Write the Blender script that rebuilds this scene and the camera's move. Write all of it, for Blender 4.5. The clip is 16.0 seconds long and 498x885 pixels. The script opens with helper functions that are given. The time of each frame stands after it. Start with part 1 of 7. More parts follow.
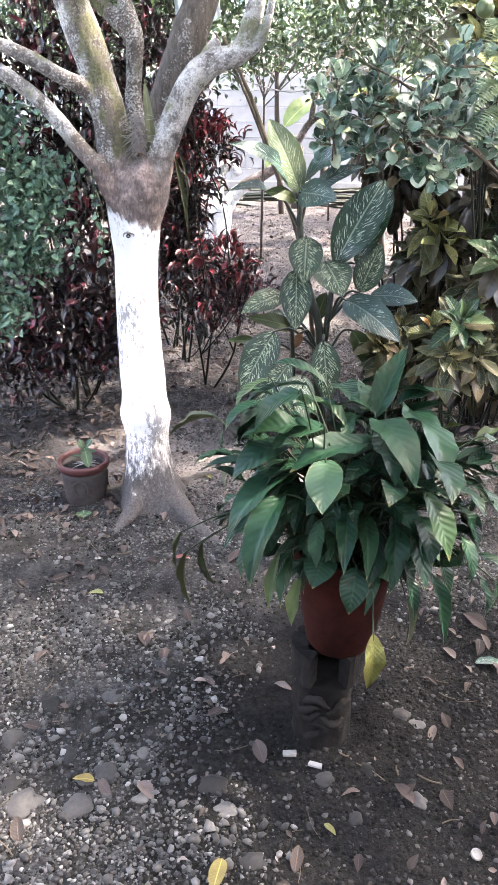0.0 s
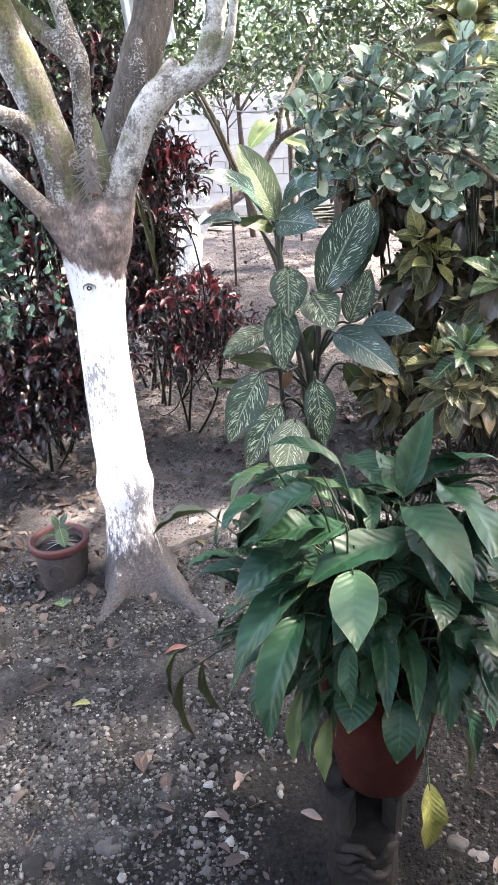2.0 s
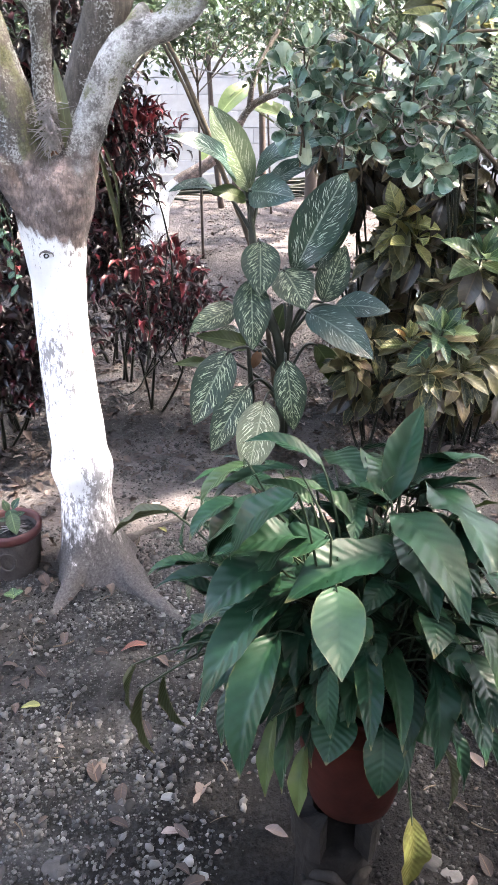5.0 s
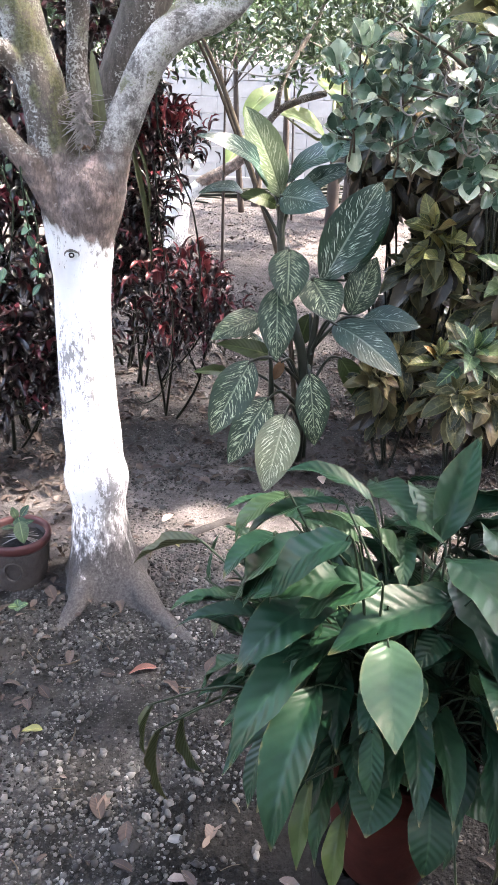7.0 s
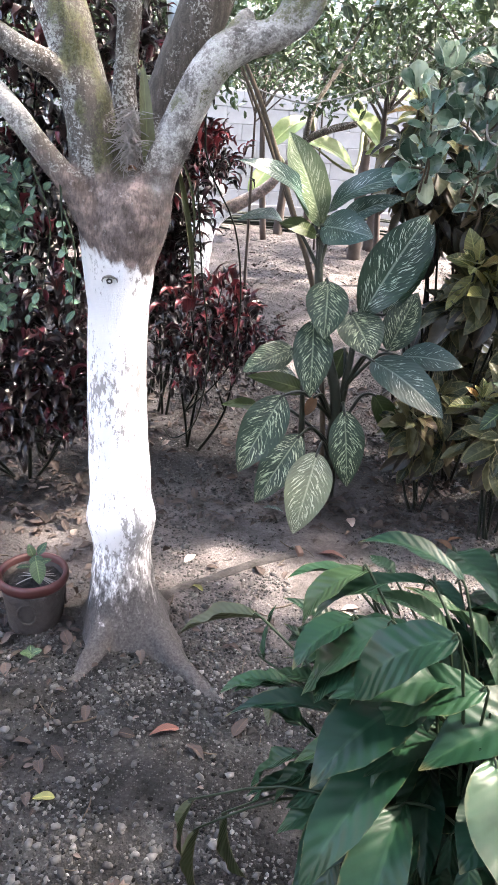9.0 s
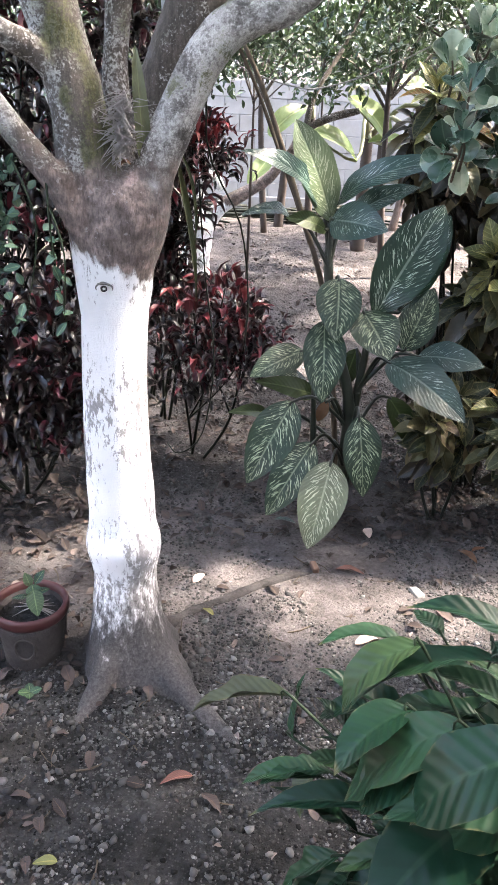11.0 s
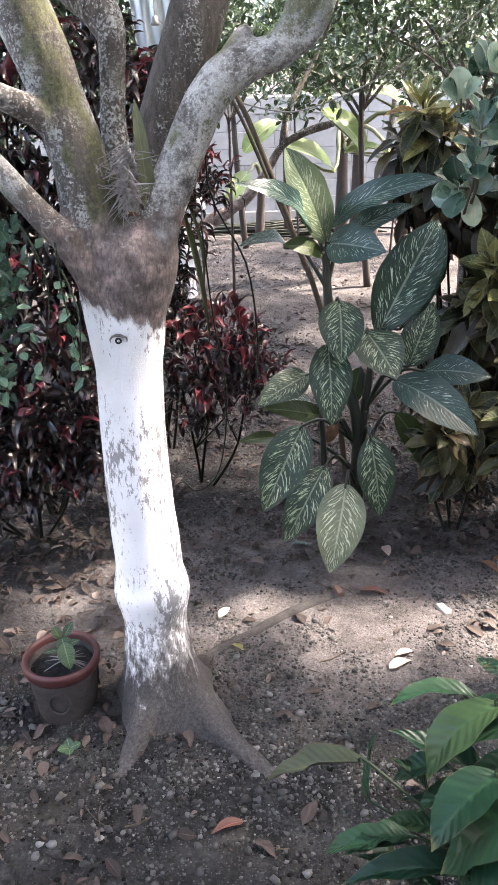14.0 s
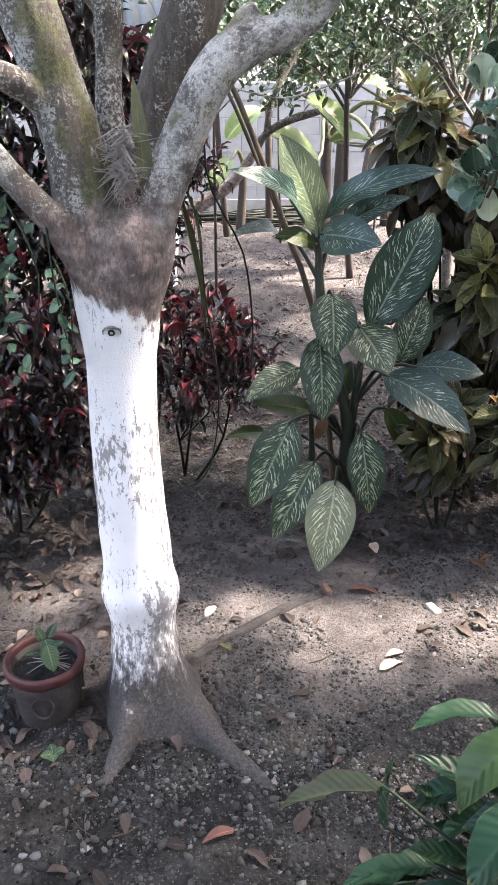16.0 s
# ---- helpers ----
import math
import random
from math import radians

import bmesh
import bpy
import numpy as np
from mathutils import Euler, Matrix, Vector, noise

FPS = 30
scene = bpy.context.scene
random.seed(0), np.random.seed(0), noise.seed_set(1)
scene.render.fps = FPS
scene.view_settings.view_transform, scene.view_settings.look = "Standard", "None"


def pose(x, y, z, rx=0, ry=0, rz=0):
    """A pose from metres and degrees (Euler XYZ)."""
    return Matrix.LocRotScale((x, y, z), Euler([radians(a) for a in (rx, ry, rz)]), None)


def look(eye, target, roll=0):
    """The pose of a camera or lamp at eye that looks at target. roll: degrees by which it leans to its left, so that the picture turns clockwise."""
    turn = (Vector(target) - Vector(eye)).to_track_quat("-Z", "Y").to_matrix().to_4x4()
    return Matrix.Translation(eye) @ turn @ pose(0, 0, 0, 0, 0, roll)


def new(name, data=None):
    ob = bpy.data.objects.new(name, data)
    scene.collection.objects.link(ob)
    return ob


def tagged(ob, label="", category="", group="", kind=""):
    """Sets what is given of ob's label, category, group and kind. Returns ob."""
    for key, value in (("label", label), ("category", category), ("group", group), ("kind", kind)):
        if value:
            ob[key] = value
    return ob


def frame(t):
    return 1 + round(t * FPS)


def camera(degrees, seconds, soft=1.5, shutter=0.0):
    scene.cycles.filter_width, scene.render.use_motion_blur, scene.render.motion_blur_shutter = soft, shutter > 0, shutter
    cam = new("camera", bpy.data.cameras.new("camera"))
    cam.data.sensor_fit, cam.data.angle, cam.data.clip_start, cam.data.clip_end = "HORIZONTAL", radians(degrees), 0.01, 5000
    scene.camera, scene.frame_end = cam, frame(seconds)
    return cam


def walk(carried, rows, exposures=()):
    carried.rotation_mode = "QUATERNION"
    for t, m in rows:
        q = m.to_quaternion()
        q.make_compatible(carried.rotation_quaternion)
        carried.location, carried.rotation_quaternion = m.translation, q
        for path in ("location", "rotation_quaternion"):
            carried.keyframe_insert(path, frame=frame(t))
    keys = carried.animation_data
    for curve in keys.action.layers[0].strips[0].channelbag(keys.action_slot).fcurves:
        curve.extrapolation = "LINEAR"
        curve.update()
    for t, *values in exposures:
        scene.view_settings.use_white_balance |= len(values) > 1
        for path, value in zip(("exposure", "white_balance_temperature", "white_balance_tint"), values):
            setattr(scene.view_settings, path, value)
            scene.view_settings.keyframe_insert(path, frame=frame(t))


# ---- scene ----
cam = camera(38.2, 16.0)
METRES, EYE, TILT, LEAN, TURN = 1.3, 1.5, -24.0, 0.0, 0.0
PATH = [
    (0, (0.056, -0.008, 1.533), (0.031, 1.81, 0.701), 0.8),
    (0.5, (0.042, 0.11, 1.569), (0.062, 1.941, 0.764), 0.9),
    (1, (0.035, 0.207, 1.578), (0.015, 2.055, 0.814), -2.6),
    (1.5, (0.032, 0.303, 1.552), (0.012, 2.145, 0.774), -4.6),
    (2, (0.032, 0.36, 1.544), (0.046, 2.199, 0.757), -3.2),
    (2.5, (0.051, 0.387, 1.547), (0.095, 2.214, 0.735), -2.4),
    (3, (0.066, 0.393, 1.546), (0.098, 2.211, 0.713), -2.7),
    (3.5, (0.068, 0.41, 1.543), (0.129, 2.22, 0.695), -2.2),
    (4, (0.061, 0.422, 1.54), (0.136, 2.217, 0.66), -2.3),
    (4.5, (0.038, 0.463, 1.533), (0.153, 2.253, 0.649), -2.1),
    (5, (0.013, 0.51, 1.521), (0.133, 2.314, 0.666), -0.4),
    (5.2, (0.004, 0.529, 1.521), (0.078, 2.339, 0.674), -0.6),
    (7.3, (-0.051, 0.638, 1.502), (0.094, 2.438, 0.663), 3.3),
    (7.5, (-0.056, 0.643, 1.498), (0.120, 2.442, 0.616), 3.7),
    (8, (-0.058, 0.661, 1.492), (0.082, 2.461, 0.685), 3.2),
    (8.5, (-0.084, 0.714, 1.492), (0.010, 2.514, 0.713), 3.9),
    (9, (-0.133, 0.790, 1.489), (-0.042, 2.590, 0.722), 4.1),
    (9.2, (-0.149, 0.819, 1.488), (-0.087, 2.619, 0.721), 4.1),
    (11.3, (-0.151, 0.988, 1.48), (-0.056, 2.817, 0.676), 2.4),
    (11.5, (-0.153, 0.995, 1.492), (-0.045, 2.838, 0.724), 2.2),
    (12, (-0.155, 1.011, 1.529), (-0.053, 2.858, 0.77), -0.6),
    (12.5, (-0.153, 1.027, 1.545), (-0.061, 2.885, 0.809), -1.3),
    (13, (-0.163, 1.028, 1.544), (-0.063, 2.863, 0.753), -1.3),
    (13.5, (-0.203, 1.02, 1.538), (-0.149, 2.864, 0.764), -1.7),
    (14, (-0.225, 1.017, 1.543), (-0.117, 2.856, 0.764), -1.6),
    (14.5, (-0.229, 1.042, 1.548), (-0.099, 2.884, 0.779), -1.1),
    (15, (-0.232, 1.052, 1.546), (-0.077, 2.888, 0.768), -1.4),
    (15.5, (-0.254, 1.07, 1.545), (-0.077, 2.901, 0.762), -0.5),
    (16, (-0.273, 1.087, 1.539), (-0.094, 2.908, 0.731), 0.0),
]
walk(cam, [(t, look(eye, target, roll)) for t, eye, target, roll in PATH], [(0, 4.94, 7400, 16), (5, 4.84, 7400, 16), (8.5, 4.67, 7400, 16), (11, 4.4, 7400, 15), (16, 4.22, 7400, 15)])

# ---- world, sun ----
SUN_TO = Vector((0.55, 0.06, 0.83)).normalized()
world = bpy.data.worlds.new("sky")
scene.world = world
world.use_nodes = True
sky = world.node_tree.nodes.new("ShaderNodeTexSky")
sky.sky_type = "NISHITA"
sky.sun_disc = False
sky.sun_elevation = math.asin(SUN_TO.z)
sky.sun_rotation = math.atan2(SUN_TO.x, SUN_TO.y)
sky.air_density, sky.dust_density, sky.ozone_density = 1.0, 3.0, 1.0
background = world.node_tree.nodes["Background"]
world.node_tree.links.new(sky.outputs[0], background.inputs[0])
background.inputs[1].default_value = 0.15
sun_data = bpy.data.lights.new("sun", "SUN")
sun_data.energy, sun_data.angle, sun_data.color = 2.5, radians(2.5), (1.0, 0.97, 0.93)
sun = new("sun", sun_data)
sun.matrix_world = look(SUN_TO * 30, (0, 0, 0))

# ---- mesh helpers ----
RND = random.Random(11)
GEN = np.random.default_rng(5)


def make_mesh(name, verts, faces, uvs=None, smooth=True):
    """A mesh from arrays; faces is (n, k) or a list, uvs one pair per vertex."""
    me = bpy.data.meshes.new(name)
    verts = np.asarray(verts, dtype=np.float32)
    if isinstance(faces, np.ndarray):
        k = faces.shape[1]
        me.vertices.add(len(verts))
        me.vertices.foreach_set("co", verts.ravel())
        me.loops.add(faces.size)
        me.loops.foreach_set("vertex_index", faces.ravel().astype(np.int32))
        me.polygons.add(len(faces))
        me.polygons.foreach_set("loop_start", np.arange(0, faces.size, k, dtype=np.int32))
        me.polygons.foreach_set("loop_total", np.full(len(faces), k, dtype=np.int32))
        index = faces.ravel()
        me.update(calc_edges=True)
    else:
        me.from_pydata([tuple(v) for v in verts.tolist()], [], faces)
        index = np.array([i for f in faces for i in f])
    if uvs is not None:
        layer = me.uv_layers.new(name="UVMap")
        layer.data.foreach_set("uv", np.asarray(uvs, dtype=np.float32)[index].ravel())
    me.polygons.foreach_set("use_smooth", np.full(len(me.polygons), smooth))
    me.validate()
    return me


def part(name, me, mat, parent=None, label="", m=None):
    """One mesh object, under a thing or a part where one is given."""
    ob = new(name, me)
    if mat and not me.materials:
        me.materials.append(mat)
    if m is not None:
        ob.matrix_basis = m
    if parent is not None:
        ob.parent = parent
        ob.matrix_parent_inverse = world_of(parent).inverted()
    return tagged(ob, label)


def world_of(ob):
    m = ob.matrix_basis.copy()
    return world_of(ob.parent) @ ob.matrix_parent_inverse @ m if ob.parent else m


def root(name, place, label, category, group=""):
    ob = new(name)
    ob.empty_display_size = 0.05
    ob.location = place
    ob.matrix_basis = Matrix.Translation(place)
    return tagged(ob, label, category, group)


def thing(name, me, mat, label, category, m=None, group=""):
    return tagged(part(name, me, mat, None, "", m), label, category, group)


def setting(name, me, mat, label, category):
    return tagged(part(name, me, mat), label, category, "", "structure")


def tube(points, radii, sides=10, lump=0.0, lump_scale=8.0, cap=True, steps=4, oval=1.0):
    """A swept tube through points (smoothed), with round or lumpy section."""
    pts = [Vector(p) for p in points]
    line, rad = [], []
    for i in range(len(pts) - 1):
        p0, p1, p2, p3 = pts[max(i - 1, 0)], pts[i], pts[i + 1], pts[min(i + 2, len(pts) - 1)]
        for j in range(steps):
            u = j / steps
            line.append(0.5 * (2 * p1 + (p2 - p0) * u + (2 * p0 - 5 * p1 + 4 * p2 - p3) * u * u + (3 * p1 - p0 - 3 * p2 + p3) * u ** 3))
            rad.append(radii[i] * (1 - u) + radii[i + 1] * u)
    line.append(pts[-1])
    rad.append(radii[-1])
    verts, uvs, faces = [], [], []
    side = None
    length = 0.0
    for i, p in enumerate(line):
        t = (line[min(i + 1, len(line) - 1)] - line[max(i - 1, 0)]).normalized()
        if side is None:
            side = t.orthogonal().normalized()
        side = (side - t * side.dot(t)).normalized()
        other = t.cross(side)
        if i:
            length += (p - line[i - 1]).length
        for k in range(sides):
            a = 2 * math.pi * k / sides
            d = side * math.cos(a) * oval + other * math.sin(a)
            r = rad[i]
            if lump:
                r *= 1 + lump * noise.noise((p + d * r) * lump_scale) + 0.4 * lump * noise.noise((p + d * r) * lump_scale * 3.1)
            verts.append(p + d * r)
            uvs.append((k / sides, length))
    n = len(line)
    for i in range(n - 1):
        for k in range(sides):
            k2 = (k + 1) % sides
            faces.append((i * sides + k, i * sides + k2, (i + 1) * sides + k2, (i + 1) * sides + k))
    if cap:
        faces.append(tuple(range(sides))[::-1])
        faces.append(tuple((n - 1) * sides + k for k in range(sides)))
    return np.array([tuple(v) for v in verts]), faces, np.array(uvs)


def tube_mesh(name, *args, **kw):
    v, f, u = tube(*args, **kw)
    return make_mesh(name, v, f, u)


def lathe(name, profile, sides=36, wobble=0.0, closed=True):
    """A turned body from (radius, height) pairs."""
    verts, faces, uvs = [], [], []
    for i, (r, z) in enumerate(profile):
        for k in range(sides):
            a = 2 * math.pi * k / sides
            rr = r * (1 + wobble * noise.noise(Vector((math.cos(a) * 2, math.sin(a) * 2, z * 9))))
            verts.append((rr * math.cos(a), rr * math.sin(a), z))
            uvs.append((k / sides, z))
    for i in range(len(profile) - 1):
        for k in range(sides):
            k2 = (k + 1) % sides
            faces.append((i * sides + k, i * sides + k2, (i + 1) * sides + k2, (i + 1) * sides + k))
    if closed:
        faces.append(tuple(range(sides))[::-1])
        faces.append(tuple((len(profile) - 1) * sides + k for k in range(sides)))
    else:
        for k in range(sides):
            k2, last = (k + 1) % sides, (len(profile) - 1) * sides
            faces.append((last + k, last + k2, k2, k))
    return make_mesh(name, verts, faces, uvs)


SHAPES = {
    "ovate": lambda s: np.sin(np.pi * s ** 0.78) ** 0.8,
    "lance": lambda s: np.sin(np.pi * s ** 0.85) ** 0.95 * (1 - 0.12 * s),
    "drip": lambda s: np.sin(np.pi * np.clip(s, 0, 1) ** 0.80) ** 0.85 * (1 - 0.9 * np.clip(s - 0.72, 0, 1)),
    "ellip": lambda s: np.sin(np.pi * s ** 0.92) ** 0.85,
    "obovate": lambda s: np.sin(np.pi * s ** 1.35) ** 0.6,
    "oval": lambda s: np.sin(np.pi * s ** 0.95) ** 0.75,
    "strap": lambda s: np.minimum(1, 0.35 + 3 * s) * (1 - s ** 4) ** 0.8,
    "banana": lambda s: np.sin(np.pi * np.clip(s, 0.005, 0.995)) ** 0.4,
}


def blade(shape, segs=8, across=4, bend=0.6, fold=0.12, wave=0.0, twist=0.0, seed=0, aspect=0.4):
    """A leaf of length 1 along y and width 1 along x; z is its upper side. bend: radians from base to tip; fold: how far the edges rise."""
    s = np.linspace(0.0, 1.0, segs + 1)
    s = 0.35 * s + 0.65 * (0.5 - 0.5 * np.cos(np.pi * s))
    ang = bend * (0.5 - s)
    mid = (ang[1:] + ang[:-1]) / 2
    ds = np.diff(s)
    y = np.concatenate([[0], np.cumsum(np.cos(mid) * ds)])
    z = np.concatenate([[0], np.cumsum(np.sin(mid) * ds)])
    y, z = y / y[-1], (z - z[-1] * s) / y[-1]
    w = SHAPES[shape](np.clip(s, 0.0, 1.0))
    w = np.maximum(np.nan_to_num(w), 0.02)
    g = np.random.default_rng(seed)
    ph = g.uniform(0, 6.28, 4)
    verts, uvs = [], []
    for i in range(segs + 1):
        for k in range(across + 1):
            u = k / across - 0.5
            a = abs(u) * 2
            rip = wave * a * (math.sin(9 * s[i] + ph[0 if u < 0 else 1]) + 0.6 * math.sin(19 * s[i] + ph[2 if u < 0 else 3]))
            x = u * w[i] * aspect
            dz = (fold * a * w[i] + rip * w[i] * 0.5) * aspect
            t = twist * (s[i] - 0.5)
            x2, dz2 = x * math.cos(t) - dz * math.sin(t), x * math.sin(t) + dz * math.cos(t)
            verts.append((x2 / aspect, y[i], z[i] + dz2))
            uvs.append((u + 0.5, s[i]))
    n = across + 1
    faces = [(i * n + k, i * n + k + 1, (i + 1) * n + k + 1, (i + 1) * n + k) for i in range(segs) for k in range(across)]
    return np.array(verts), np.array(faces), np.array(uvs)


def frames(dirs, ups):
    """Rotation columns (x, y, z) for leaves along dirs whose upper sides turn to ups."""
    d = dirs / np.linalg.norm(dirs, axis=1, keepdims=True)
    x = np.cross(d, ups)
    bad = np.linalg.norm(x, axis=1) < 1e-4
    x[bad] = np.cross(d[bad], np.array([0.3, 0.8, 0.5]))
    x /= np.linalg.norm(x, axis=1, keepdims=True)
    return np.stack([x, d, np.cross(x, d)], axis=2)


def leaf_matrix(base, tip, up, width):
    base, tip = np.array(base, float), np.array(tip, float)
    length = np.linalg.norm(tip - base)
    f = frames((tip - base)[None], np.array(up, float)[None])[0]
    m = Matrix.Identity(4)
    for r in range(3):
        m[r][0], m[r][1], m[r][2], m[r][3] = f[r, 0] * width, f[r, 1] * length, f[r, 2] * length * 0.9, base[r]
    return m


def cloud(name, templates, origins, dirs, ups, lengths, widths):
    """Many leaves joined into one mesh."""
    origins, lengths, widths = np.asarray(origins), np.asarray(lengths), np.asarray(widths)
    f = frames(np.asarray(dirs, float), np.asarray(ups, float))
    pick = GEN.integers(0, len(templates), len(origins))
    vs, fs, us, off = [], [], [], 0
    for j, (tv, tf, tu) in enumerate(templates):
        sel = np.where(pick == j)[0]
        if not len(sel):
            continue
        loc = np.stack([tv[None, :, 0] * widths[sel, None], tv[None, :, 1] * lengths[sel, None], tv[None, :, 2] * lengths[sel, None]], axis=2)
        wv = np.einsum("nij,nvj->nvi", f[sel], loc) + origins[sel, None, :]
        vs.append(wv.reshape(-1, 3))
        fs.append((tf[None] + (np.arange(len(sel)) * len(tv))[:, None, None] + off).reshape(-1, tf.shape[1]))
        us.append(np.tile(tu, (len(sel), 1)))
        off += len(sel) * len(tv)
    return make_mesh(name, np.concatenate(vs), np.concatenate(fs), np.concatenate(us))


def rand_dirs(n, up=0.0):
    v = GEN.normal(size=(n, 3))
    v /= np.linalg.norm(v, axis=1, keepdims=True)
    v[:, 2] += up
    return v / np.linalg.norm(v, axis=1, keepdims=True)


def lift(x, y):
    """The height of the ground."""
    h = 0.0
    if y > 4.2:
        u = min(y, 11.0) - 4.2
        h += 0.075 * u * min(1.0, u / 1.2)
    if -4 < x < 5 and -2 < y < 12:
        h += 0.022 * noise.noise(Vector((x * 0.9, y * 0.9, 3.1))) + 0.010 * noise.noise(Vector((x * 3.3, y * 3.3, 1.7))) + 0.005 * noise.noise(Vector((x * 11, y * 11, 5.0)))
        d2 = (x + 0.40) ** 2 + (y - 2.70) ** 2
        h += 0.05 * math.exp(-d2 / 0.05)
    return h

# ---- materials ----
def material(name):
    m = bpy.data.materials.new(name)
    m.use_nodes = True
    return m, m.node_tree, m.node_tree.nodes["Principled BSDF"]


def put(nt, socket, value):
    if isinstance(value, bpy.types.NodeSocket):
        nt.links.new(value, socket)
    else:
        socket.default_value = value


def calc(nt, op, a, b=0.0, c=0.0, clamp=False):
    n = nt.nodes.new("ShaderNodeMath")
    n.operation, n.use_clamp = op, clamp
    put(nt, n.inputs[0], a), put(nt, n.inputs[1], b), put(nt, n.inputs[2], c)
    return n.outputs[0]


def coords(nt, kind="Object"):
    return nt.nodes.new("ShaderNodeTexCoord").outputs[kind]


def split(nt, vec):
    n = nt.nodes.new("ShaderNodeSeparateXYZ")
    put(nt, n.inputs[0], vec)
    return n.outputs


def stretch(nt, vec, sx, sy, sz):
    n = nt.nodes.new("ShaderNodeMapping")
    put(nt, n.inputs[0], vec)
    n.inputs["Scale"].default_value = (sx, sy, sz)
    return n.outputs[0]


def grain(nt, vec, scale, detail=4.0, rough=0.55, warp=0.0):
    n = nt.nodes.new("ShaderNodeTexNoise")
    put(nt, n.inputs["Vector"], vec)
    n.inputs["Scale"].default_value, n.inputs["Detail"].default_value = scale, detail
    n.inputs["Roughness"].default_value, n.inputs["Distortion"].default_value = rough, warp
    return n.outputs["Fac"]


def cells(nt, vec, scale, feature="F1", out="Distance"):
    n = nt.nodes.new("ShaderNodeTexVoronoi")
    n.feature = feature
    put(nt, n.inputs["Vector"], vec)
    n.inputs["Scale"].default_value = scale
    return n.outputs[out]


def ramp(nt, fac, stops):
    n = nt.nodes.new("ShaderNodeValToRGB")
    put(nt, n.inputs[0], fac)
    el = n.color_ramp.elements
    while len(el) < len(stops):
        el.new(0.5)
    for e, (p, c) in zip(el, stops):
        e.position = p
        e.color = (*c, 1) if isinstance(c, tuple) else (c, c, c, 1)
    return n.outputs[0]


def mix(nt, fac, a, b, blend="MIX"):
    n = nt.nodes.new("ShaderNodeMix")
    n.data_type, n.blend_type = "RGBA", blend
    put(nt, n.inputs[0], fac)
    for s, v in ((n.inputs[6], a), (n.inputs[7], b)):
        put(nt, s, (*v, 1) if isinstance(v, tuple) else v)
    return n.outputs[2]


def step(nt, v, lo, hi):
    n = nt.nodes.new("ShaderNodeMapRange")
    n.interpolation_type = "SMOOTHSTEP"
    put(nt, n.inputs[0], v)
    n.inputs[1].default_value, n.inputs[2].default_value = lo, hi
    return n.outputs[0]


def bump(nt, bsdf, height, strength=0.4, distance=0.01):
    n = nt.nodes.new("ShaderNodeBump")
    n.inputs["Strength"].default_value, n.inputs["Distance"].default_value = strength, distance
    put(nt, n.inputs["Height"], height)
    nt.links.new(n.outputs[0], bsdf.inputs["Normal"])


def chance(nt):
    """A random number of each object and island."""
    a = nt.nodes.new("ShaderNodeObjectInfo").outputs["Random"]
    b = nt.nodes.new("ShaderNodeNewGeometry").outputs["Random Per Island"]
    return calc(nt, "FRACT", calc(nt, "ADD", calc(nt, "MULTIPLY", a, 3.7), b))


def see_through(nt, bsdf, colour, amount):
    """Lets light pass through a leaf."""
    t = nt.nodes.new("ShaderNodeBsdfTranslucent")
    put(nt, t.inputs[0], colour)
    m = nt.nodes.new("ShaderNodeMixShader")
    m.inputs[0].default_value = amount
    nt.links.new(bsdf.outputs[0], m.inputs[1])
    nt.links.new(t.outputs[0], m.inputs[2])
    nt.links.new(m.outputs[0], nt.nodes["Material Output"].inputs[0])


